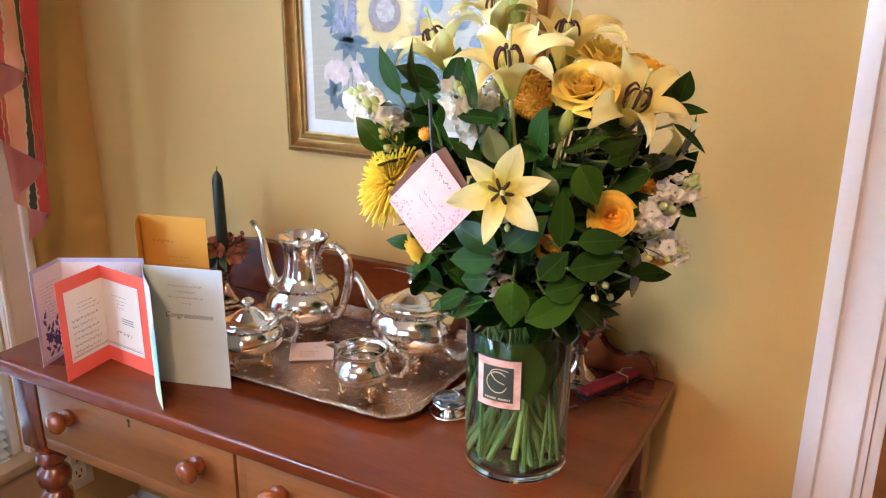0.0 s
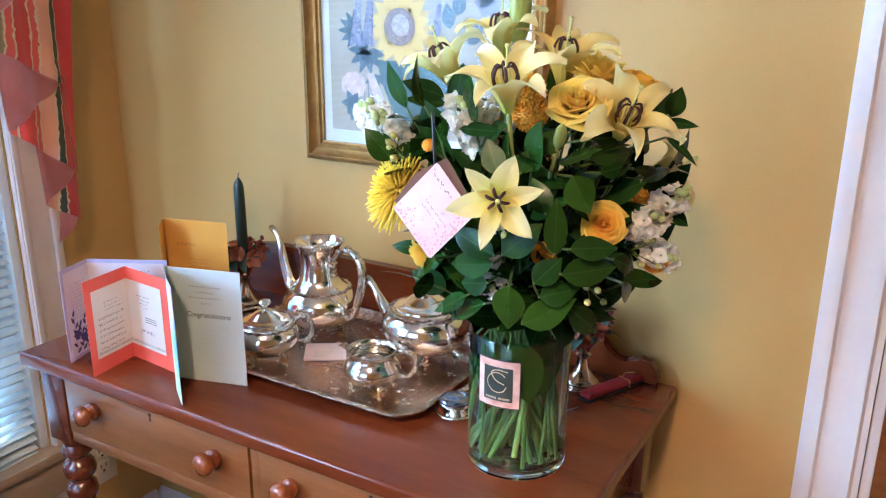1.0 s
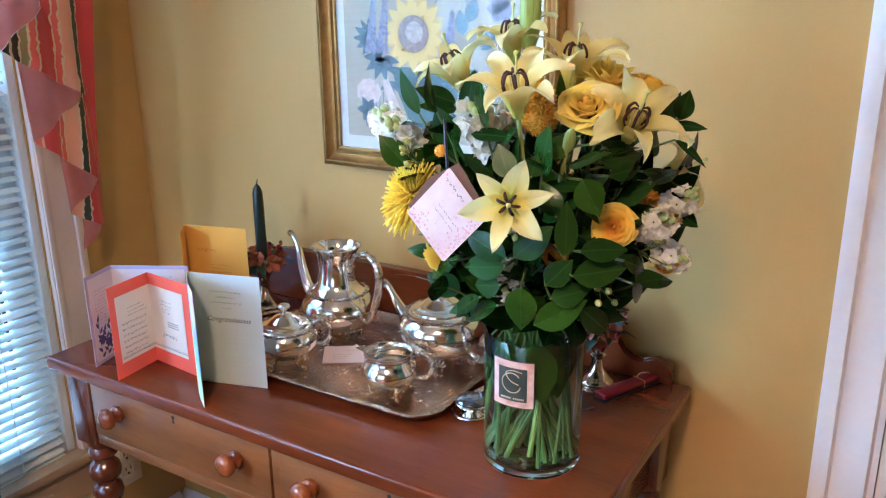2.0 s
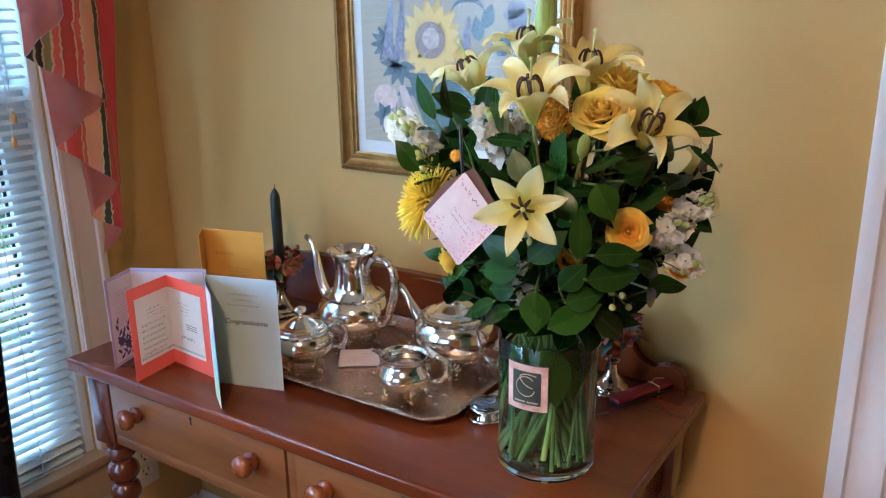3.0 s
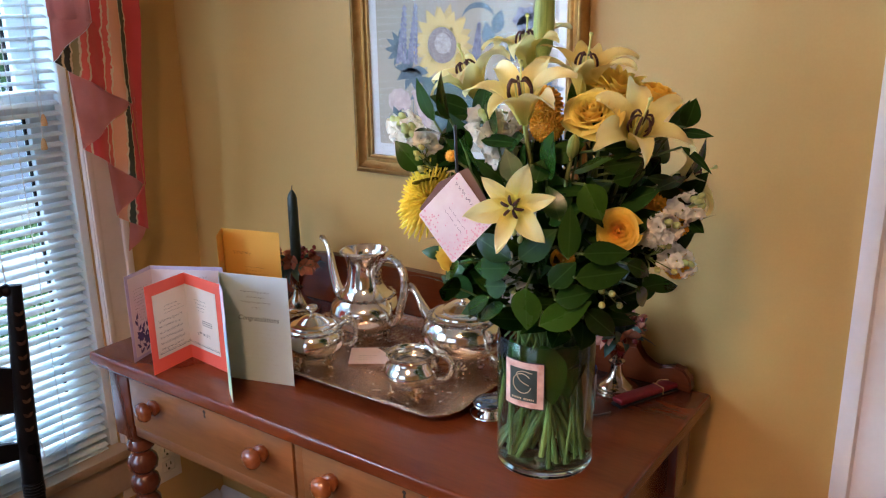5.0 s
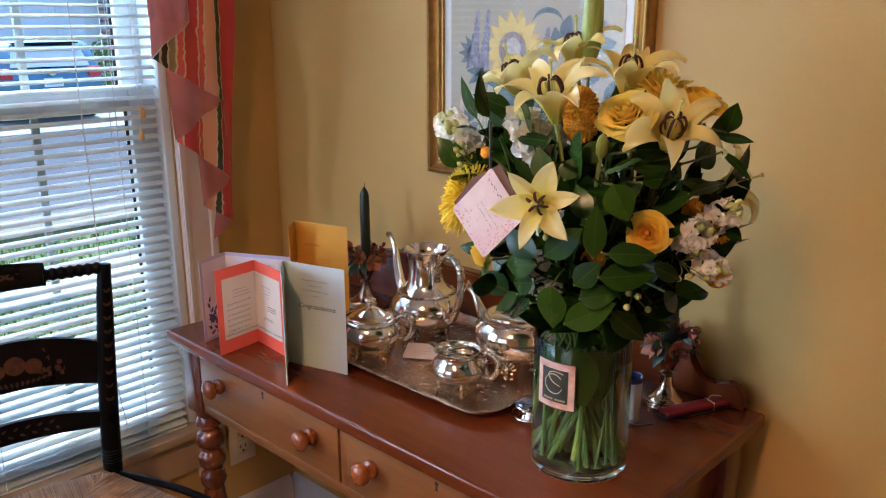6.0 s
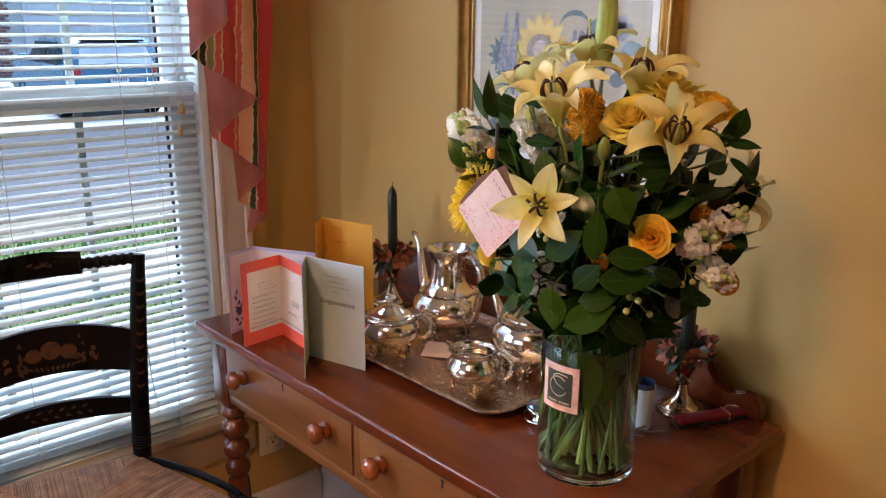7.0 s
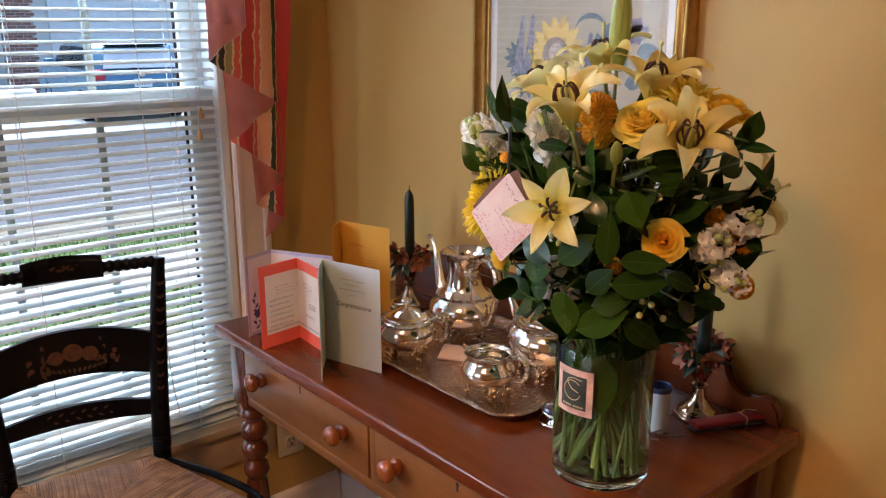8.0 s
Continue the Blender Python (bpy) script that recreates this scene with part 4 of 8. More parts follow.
def creamer():
    c = thing("cream_jug", "small polished silver cream jug with gilt feet", "cream jug", 0.560, -0.277, TRAY_Z, 24, group="silver tea service")
    c.scale = (0.98, 0.98, 0.93)
    vessel_body(c, [(0.0001, 0.017), (0.020, 0.017), (0.027, 0.019), (0.0375, 0.027), (0.0425, 0.038), (0.042, 0.047), (0.0375, 0.055), (0.0335, 0.060), (0.0330, 0.066), (0.0355, 0.0705), (0.0362, 0.072),
                    (0.0350, 0.0725), (0.0320, 0.069), (0.0315, 0.060), (0.0355, 0.054), (0.040, 0.045), (0.036, 0.030), (0.0001, 0.022)])
    part("rim_band", relief_band(0.0358, 0.0718, 54, 0.0015), M_SILVER_WORN, c)
    part("base_band", relief_band(0.029, 0.021, 46, 0.0018, 0.0005), M_SILVER_WORN, c)
    for k in range(4):
        part("foot", silver_foot(radians(-62 + 90 * k), 0.031, 0.021, 0.0105), M_GILT_FOOT, c, "gilded cast foot")
    bm = bmesh.new()
    n = 7
    rows = []
    for i in range(n):
        u = i / (n - 1)
        z, out, wd = 0.062 + 0.0135 * u, 0.031 + 0.020 * u ** 1.4, 0.020 * (1 - u * 0.92)
        rows.append([bm.verts.new((-(out - 0.010 * abs(s) * 0.8), s * wd, z + 0.004 * abs(s) * u)) for s in (-1, -0.5, 0, 0.5, 1)])
    for a, b in zip(rows, rows[1:]):
        for i in range(4):
            bm.faces.new((a[i], a[i + 1], b[i + 1], b[i]))
    bmesh.ops.solidify(bm, geom=bm.faces[:], thickness=0.0012)
    part("pouring_lip", bm, M_SILVER, c)
    handle(c, [(0.033, 0, 0.064), (0.047, 0, 0.071), (0.062, 0, 0.063), (0.064, 0, 0.046), (0.054, 0, 0.031), (0.040, 0, 0.029)], 0.0040)


def sugar_bowl():
    c = thing("sugar_bowl", "lidded polished silver sugar bowl with two handles", "sugar bowl", 0.362, -0.279, TRAY_Z, 40, group="silver tea service")
    c.scale = (1.05, 1.05, 1.06)
    vessel_body(c, [(0.0001, 0.017), (0.022, 0.017), (0.029, 0.019), (0.041, 0.027), (0.0475, 0.039), (0.0475, 0.048), (0.043, 0.057), (0.0385, 0.062), (0.035, 0.0645), (0.0001, 0.0635)])
    part("shoulder_band", relief_band(0.0405, 0.0605, 60, 0.0020, 0.0006), M_SILVER_WORN, c)
    part("base_band", relief_band(0.030, 0.021, 46, 0.0018, 0.0005), M_SILVER_WORN, c)
    domed_lid(c, 0.035, 0.063, 0.02)
    for k in range(4):
        part("foot", silver_foot(radians(-45 + 90 * k), 0.033, 0.021, 0.0105), M_GILT_FOOT, c, "gilded cast foot")
    for s in (-1, 1):
        handle(c, [(s * 0.039, 0, 0.060), (s * 0.052, 0, 0.068), (s * 0.064, 0, 0.060), (s * 0.065, 0, 0.044), (s * 0.056, 0, 0.031), (s * 0.044, 0, 0.031)], 0.0036)


M_GILT_FOOT = surface("gilded_silver_relief", (0.48, 0.30, 0.14), (0.90, 0.72, 0.46), 120, 0.26, 1.0, 0.4, 300)
coffee_pot()
tea_pot()
creamer()
sugar_bowl()


def tray_metal():
    """Silver plate worn towards copper, engraved with fine scrolls."""
    m, nt, b = nodes_of("engraved_worn_silver_plate")
    n, l = nt.nodes, nt.links
    tc = n.new("ShaderNodeTexCoord")
    big = n.new("ShaderNodeTexNoise")
    big.inputs["Scale"].default_value, big.inputs["Detail"].default_value = 7, 6
    vor = n.new("ShaderNodeTexVoronoi")
    vor.feature = "DISTANCE_TO_EDGE"
    vor.inputs["Scale"].default_value = 110
    wob = n.new("ShaderNodeTexNoise")
    wob.inputs["Scale"].default_value, wob.inputs["Detail"].default_value = 60, 4
    mixv = n.new("ShaderNodeVectorMath")
    mixv.operation = "MULTIPLY_ADD"
    mixv.inputs[1].default_value = (0.02, 0.02, 0.02)
    l.new(tc.outputs["Object"], big.inputs["Vector"])
    l.new(tc.outputs["Object"], wob.inputs["Vector"])
    l.new(wob.outputs["Color"], mixv.inputs[0])
    l.new(tc.outputs["Object"], mixv.inputs[2])
    l.new(mixv.outputs[0], vor.inputs["Vector"])
    ramp = n.new("ShaderNodeValToRGB")
    e = ramp.color_ramp.elements
    e[0].position, e[0].color = 0.35, (0.46, 0.28, 0.18, 1)
    e[1].position, e[1].color = 0.68, (0.80, 0.62, 0.48, 1)
    l.new(big.outputs[0], ramp.inputs[0])
    l.new(ramp.outputs[0], b.inputs["Base Color"])
    b.inputs["Metallic"].default_value = 1.0
    rr = n.new("ShaderNodeMapRange")
    rr.inputs["To Min"].default_value, rr.inputs["To Max"].default_value = 0.14, 0.34
    l.new(wob.outputs[0], rr.inputs["Value"])
    l.new(rr.outputs[0], b.inputs["Roughness"])
    bp = n.new("ShaderNodeBump")
    bp.inputs["Strength"].default_value, bp.inputs["Distance"].default_value = 0.8, 0.0016
    l.new(vor.outputs[0], bp.inputs["Height"])
    l.new(bp.outputs[0], b.inputs["Normal"])
    return m


def rounded_rect(x0, x1, y0, y1, r, n=8):
    pts = []
    for cx, cy, a0 in ((x1 - r, y0 + r, -90), (x1 - r, y1 - r, 0), (x0 + r, y1 - r, 90), (x0 + r, y0 + r, 180)):
        for k in range(n + 1):
            a = radians(a0 + 90 * k / n)
            pts.append((cx + r * math.cos(a), cy + r * math.sin(a)))
    return pts


M_TRAY_RIM = surface("worn_coppery_relief", (0.20, 0.12, 0.07), (0.84, 0.68, 0.50), 130, 0.2, 1.0, 0.4, 300, rough_var=0.06)


def tray():
    t = thing("serving_tray", "large engraved silver tray with worn coppery surface", "tray", 0.452, -0.193, T)
    hw_, hd = 0.214, 0.150
    bm = bmesh.new()
    levels = [(0.001, 0.0, 0.0165), (0.001, 0.0, 0.0185), (-0.004, 0.0, 0.0195), (-0.011, 0.0, 0.0135), (-0.019, 0.0, 0.0068), (-0.026, 0.0, 0.0043)]
    rings = []
    for off, _, z in [(-0.034, 0, 0.0006), (-0.020, 0, 0.0030)] + levels:
        pts = rounded_rect(-(hw_ + off), hw_ + off, -(hd + off), hd + off, max(0.045 + off, 0.012))
        rings.append([bm.verts.new((x, y, z)) for x, y in pts])
    for a, b in zip(rings, rings[1:]):
        for i in range(len(a)):
            j = (i + 1) % len(a)
            bm.faces.new((a[i], a[j], b[j], b[i]))
    bm.faces.new(rings[-1])
    bm.faces.new(rings[0])
    part("tray_plate", bm, tray_metal(), t)
    rim = bmesh.new()
    rng = random.Random(2)
    pts = rounded_rect(-hw_ + 0.002, hw_ - 0.002, -hd + 0.002, hd - 0.002, 0.043, 6)
    out = []
    for (ax, ay), (bx, by) in zip(pts, pts[1:] + pts[:1]):
        d = math.dist((ax, ay), (bx, by))
        for k in range(max(1, int(d / 0.0042))):
            u = k / max(1, int(d / 0.0042))
            out.append((ax + (bx - ax) * u, ay + (by - ay) * u))
    for x, y in out:
        bmesh.ops.create_icosphere(rim, subdivisions=1, radius=0.0030 * rng.uniform(0.7, 1.2),
                                   matrix=Matrix.Translation((x + rng.uniform(-0.0012, 0.0012), y + rng.uniform(-0.0012, 0.0012), 0.0190)) @ Matrix.Diagonal((1.2, 1.2, 0.6, 1)))
    part("rim_relief", rim, M_TRAY_RIM, t, "cast leafy rim")
    for s in (-1, 1):
        line = bez([(s * (hw_ - 0.004), -0.052, 0.012), (s * (hw_ + 0.018), -0.045, 0.020), (s * (hw_ + 0.026), 0, 0.024), (s * (hw_ + 0.018), 0.045, 0.020), (s * (hw_ - 0.004), 0.052, 0.012)], 22)
        part("tray_handle", tube(bmesh.new(), line, 0.0048, 10), M_SILVER_WORN, t)


tray()


# ---- candlesticks ----
M_CANDLE = surface("dark_green_wax", (0.006, 0.016, 0.013), (0.012, 0.030, 0.024), 30, 0.38, bump=0.05, coat=0.2)
M_WICK = surface("wick", (0.03, 0.03, 0.03), (0.08, 0.07, 0.06), 200, 0.9)
M_BRASSY = surface("tarnished_silver", (0.36, 0.25, 0.16), (0.78, 0.66, 0.52), 18, 0.16, 1.0, 0.05, 160)
M_DRYLEAF = surface("faded_fabric_leaf", (0.016, 0.044, 0.028), (0.07, 0.13, 0.085), 60, 0.55, bump=0.2)
M_RUST = surface("rust_red_fabric_petal", (0.20, 0.046, 0.022), (0.44, 0.15, 0.07), 60, 0.6, bump=0.2)
M_BERRY = surface("dark_red_berry", (0.10, 0.008, 0.010), (0.24, 0.03, 0.03), 60, 0.25, coat=0.4)


def leaf_mesh(name, mat, ln, wd, fold=0.25, droop=0.18, tip=0.85, nu=9, nv=4, wave=0.0):
    """A curved leaf along +x with a folded midrib, its underside closed by thickness zero shading."""
    bm = bmesh.new()
    rows = []
    for i in range(nu + 1):
        u = i / nu
        w = max(wd * 0.5 * 3.72 * u ** (tip - 0.02) * (1 - u) ** 1.12, wd * (0.03 if i == 0 else 0.006))
        row = []
        for j in range(nv + 1):
            s = 2 * j / nv - 1
            z = -droop * ln * u * u + fold * w * (abs(s) * 0.45 + s * s * 0.55) - 0.22 * w * s * s + wave * ln * math.sin(7 * u + 2 * s) * abs(s)
            row.append(bm.verts.new((ln * u, s * w, z)))
        rows.append(row)
    for a, b in zip(rows, rows[1:]):
        for j in range(nv):
            bm.faces.new((a[j], a[j + 1], b[j + 1], b[j]))
    me = finish(bm, name, mat, 80)
    return me


def shared(name, mesh, parent, m):
    ob = new(name, mesh)
    ob.parent = parent
    ob.matrix_basis = m
    return ob


RING_LEAF = leaf_mesh("leaf", M_DRYLEAF, 0.036, 0.017, 0.5, 0.3)
RING_PETAL = leaf_mesh("petal", M_RUST, 0.024, 0.019, 0.7, -0.3)


def candlestick(x, y, ang, label, seed, foot=1.0):
    rng = random.Random(seed)
    c = thing("candlestick", label, "candlestick", x, y, T, ang, group="candlesticks")
    prof = [(0.0001, 0.0), (0.0415, 0.0), (0.0430, 0.002), (0.0422, 0.0045), (0.0385, 0.0052), (0.0380, 0.0072), (0.0345, 0.0080), (0.0325, 0.0110), (0.0260, 0.0140), (0.0180, 0.021), (0.0120, 0.030), (0.0088, 0.038), (0.0082, 0.043),
            (0.0125, 0.0465), (0.0125, 0.049), (0.0085, 0.0525), (0.0105, 0.058), (0.0165, 0.069), (0.0185, 0.080), (0.0180, 0.086), (0.0205, 0.0885), (0.0205, 0.0905), (0.013, 0.0905), (0.0115, 0.080), (0.0001, 0.080)]
    prof = [(r * foot if z < 0.035 else r, z) for r, z in prof]
    part("stick", lathe(bmesh.new(), prof, 40, cap=False), M_BRASSY, c, "tarnished weighted silver stick")
    part("candle", lathe(bmesh.new(), [(0.0001, 0.081), (0.0102, 0.081), (0.0098, 0.20), (0.0092, 0.223), (0.0070, 0.231), (0.0030, 0.2375), (0.0012, 0.2395), (0.0001, 0.2398)], 22, cap=False), M_CANDLE, c,
         "dark green taper candle")
    part("wick", tube(bmesh.new(), [(0, 0, 0.238), (0.0006, 0, 0.243), (0.0016, 0.0004, 0.2475)], 0.0008, 6), M_WICK, c)
    ringp = part("flower_ring", tube(bmesh.new(), ring_points(0.0175, 0.094, 20) + ring_points(0.0175, 0.094, 20)[:1], 0.0022, 6, cap=False), M_DRYLEAF, c, "artificial leaf and berry ring")
    for k in range(20):
        a = 2 * math.pi * k / 20 + rng.uniform(-0.15, 0.15)
        up = rng.uniform(-42, 30)
        shared("leaf", RING_LEAF, ringp, pose(0.017 * math.cos(a), 0.017 * math.sin(a), 0.094 + rng.uniform(-0.004, 0.008), 0, up, math.degrees(a)) @ pose(0, 0, 0, rng.uniform(-50, 50), 0, 0) @ Matrix.Scale(rng.uniform(0.75, 1.15), 4))
    for k in range(8):
        a = 2 * math.pi * k / 8 + rng.uniform(-0.3, 0.3)
        r = rng.uniform(0.024, 0.034)
        p = Vector((r * math.cos(a), r * math.sin(a), 0.100 + rng.uniform(-0.006, 0.016)))
        for j in range(5):
            q = Matrix.Translation(p) @ pose(0, 0, 0, 0, 0, math.degrees(a)) @ pose(0, 0, 0, j * 72, 0, 0) @ pose(0, 0, 0, 0, -38, 0) @ Matrix.Scale(rng.uniform(0.7, 1.0), 4)
            shared("petal", RING_PETAL, ringp, q)
    berry = bmesh.new()
    bmesh.ops.create_icosphere(berry, subdivisions=2, radius=0.0042)
    bmesh_me = finish(berry, "berry", M_BERRY, 80)
    for k in range(16):
        a, r = rng.uniform(0, 6.28), rng.uniform(0.018, 0.040)
        shared("berry", bmesh_me, ringp, Matrix.Translation((r * math.cos(a), r * math.sin(a), 0.100 + rng.uniform(-0.008, 0.024))) @ Matrix.Scale(rng.uniform(0.7, 1.1), 4))


candlestick(0.146, -0.100, 20, "tarnished silver candlestick with dark green taper and rust flower ring", 6)
candlestick(0.806, -0.086, 140, "silver candlestick with dark green taper beside the vase", 9, 0.82)


# ---- small things on the table ----
M_REDBOX = surface("dark_red_paper", (0.20, 0.003, 0.008), (0.30, 0.006, 0.014), 20, 0.42, bump=0.08, fine=200)
M_GOLDCORD = surface("gold_cord", (0.60, 0.36, 0.12), (0.86, 0.64, 0.30), 120, 0.35, 0.7)
M_BLACKBASE = surface("black_card", (0.010, 0.009, 0.010), (0.022, 0.02, 0.02), 20, 0.4)


def red_gift_box():
    b = thing("gift_box", "slim dark red gift box tied with thin gold cord", "box", 0.8555, -0.080, T, 66)
    part("base", boxm((0, 0, 0.002), (0.128, 0.021, 0.004), 0.0012), M_BLACKBASE, b, "black box base")
    part("lid", boxm((0.001, 0, 0.0083), (0.126, 0.0215, 0.0085), 0.0030, 3), M_REDBOX, b)
    part("cord", boxm((0.020, 0, 0.0074), (0.0020, 0.0225, 0.0118), 0.001), M_GOLDCORD, b, "gold cord band")
    part("cord_end", tube(bmesh.new(), bez([(0.020, 0.005, 0.0132), (0.030, 0.008, 0.0155), (0.042, 0.004, 0.0145), (0.051, -0.003, 0.0135)], 14), 0.0008, 6), M_GOLDCORD, b)


def silver_compact():
    c = thing("salt_cellar", "small round silver cellar with shiny blue glass lid", "salt cellar", 0.690, -0.262, T, 15)
    part("dish", lathe(bmesh.new(), [(0.0001, 0.002), (0.016, 0.0), (0.018, 0.0015), (0.012, 0.006), (0.0135, 0.010), (0.0225, 0.0155), (0.0235, 0.0185), (0.0225, 0.0195), (0.0001, 0.0195)], 36, cap=False), M_SILVER, c)
    part("saucer_ring", tube(bmesh.new(), ring_points(0.0275, 0.0045, 36) + ring_points(0.0275, 0.0045, 36)[:1], 0.0016, 8, cap=False), M_SILVER, c)
    part("lid", lathe(bmesh.new(), [(0.0225, 0.0195), (0.0228, 0.022), (0.021, 0.0245), (0.013, 0.0275), (0.0001, 0.0285)], 36, cap=False), M_BLUELID, c, "mirror-like blue lid")


def white_beaker():
    c = thing("porcelain_beaker", "small white porcelain beaker with dark blue rim", "beaker", 0.797, -0.172, T, 0)
    c.scale = (0.84, 0.84, 1.12)
    part("cup", lathe(bmesh.new(), [(0.0001, 0.0), (0.0155, 0.0), (0.0165, 0.003), (0.0180, 0.056), (0.0185, 0.060), (0.0172, 0.060), (0.0155, 0.010), (0.0001, 0.009)], 30, cap=False), M_PORC, c)
    part("rim", lathe(bmesh.new(), [(0.0185, 0.054), (0.0190, 0.060), (0.0180, 0.0612), (0.0168, 0.060), (0.0165, 0.050)], 30, cap=False), M_BLUERIM, c, "dark blue glazed rim")
    t = thing("twig", "thin dried brown twig lying on the tabletop", "twig", 0.790, -0.200, T + 0.0012, 0)
    bm = tube(bmesh.new(), bez([(-0.018, -0.026, 0.001), (0.000, -0.010, 0.0015), (0.014, 0.006, 0.0045), (0.030, 0.016, 0.0022), (0.044, 0.034, 0.003)], 16), 0.0014, 6)
    tube(bm, bez([(0.000, -0.010, 0.0015), (0.018, -0.009, 0.003), (0.030, -0.002, 0.002)], 10), 0.0010, 6)
    tube(bm, bez([(0.014, 0.006, 0.0045), (0.018, 0.020, 0.005), (0.016, 0.030, 0.002)], 10), 0.0010, 6)
    part("branch", bm, M_TWIG, t)


def note_card():
    c = thing("note_card", "small folded pale pink note card lying on the tray", "card", 0.424, -0.214, TRAY_Z + 0.0012, 34)
    bm = boxm((0, 0, 0.0006), (0.066, 0.046, 0.0006))
    p = part("lower_leaf", bm, M_PINKPAPER, c)
    up = boxm((0, 0.0, 0.0), (0.066, 0.046, 0.0006))
    bmesh.ops.transform(up, matrix=Matrix.Translation((0, -0.023, 0.0022)) @ pose(0, 0, 0, 9, 0, 0) @ Matrix.Translation((0, 0.023, 0)), verts=up.verts)
    u = part("upper_leaf", up, M_PINKPAPER, c)
    rng = random.Random(17)
    bm = bmesh.new()
    for k in range(3):
        stroke_line(bm, rng, -0.018, 0.012 - 0.004 * k, -0.003 - 0.006 * k, 0.0026, 0)
    stroke_line(bm, rng, 0.004, 0.022, 0.008, 0.0026, 0)
    bmesh.ops.transform(bm, matrix=Matrix.Translation((0, -0.023, 0.0030)) @ pose(0, 0, 0, 9, 0, 0) @ Matrix.Translation((0, 0.023, 0)), verts=bm.verts)
    part("handwriting", bm, M_INK_SOFT, u, smooth=0)


M_BLUELID = surface("blue_mirror_lid", (0.20, 0.24, 0.34), (0.34, 0.38, 0.48), 10, 0.06, 0.9, 0.0, rough_var=0.03)
M_PORC = surface("white_porcelain", (0.58, 0.57, 0.56), (0.66, 0.65, 0.64), 10, 0.2, bump=0.02, coat=0.5)
M_BLUERIM = surface("dark_blue_glaze", (0.015, 0.025, 0.07), (0.04, 0.06, 0.13), 30, 0.15, coat=0.5)
M_TWIG = surface("dried_twig", (0.12, 0.05, 0.03), (0.24, 0.11, 0.06), 90, 0.7, bump=0.3)
M_PINKPAPER = paper("pale_pink_paper", (0.74, 0.60, 0.56))
red_gift_box()
silver_compact()
white_beaker()
note_card()

# ---- vase ----
VX, VY, VR, VH = 0.810, -0.318, 0.0612, 0.177
M_VASE = glass("clear_vase_glass", (0.80, 0.93, 0.85), 0.0, 1.5)
M_WATER = glass("vase_water", (0.93, 0.98, 0.90), 0.0, 1.33)
M_LABEL_PINK = surface("marbled_pink_label", (0.50, 0.24, 0.18), (0.86, 0.62, 0.52), 70, 0.45, bump=0.05)
M_LABEL_DARK = surface("label_dark_edge", (0.02, 0.012, 0.010), (0.04, 0.025, 0.02), 40, 0.45)
M_LABEL_GREEN = surface("dark_green_label", (0.030, 0.042, 0.034), (0.06, 0.075, 0.06), 40, 0.4)
M_LABEL_GOLD = surface("pale_gold_print", (0.55, 0.40, 0.24), (0.75, 0.58, 0.38), 60, 0.4, 0.3)


def curved_patch(bm, a0, a1, z0, z1, r, t=0.0004, n=12):
    """A thin sticker that follows the vase's wall."""
    rows = []
    for k in range(n + 1):
        a = a0 + (a1 - a0) * k / n
        rows.append([bm.verts.new((rr * math.cos(a), rr * math.sin(a), z)) for rr, z in ((r, z0), (r, z1), (r + t, z1), (r + t, z0))])
    for p, q in zip(rows, rows[1:]):
        for i in range(4):
            j = (i + 1) % 4
            bm.faces.new((p[i], p[j], q[j], q[i]))
    bm.faces.new(rows[0])
    bm.faces.new(rows[-1])
    return bm


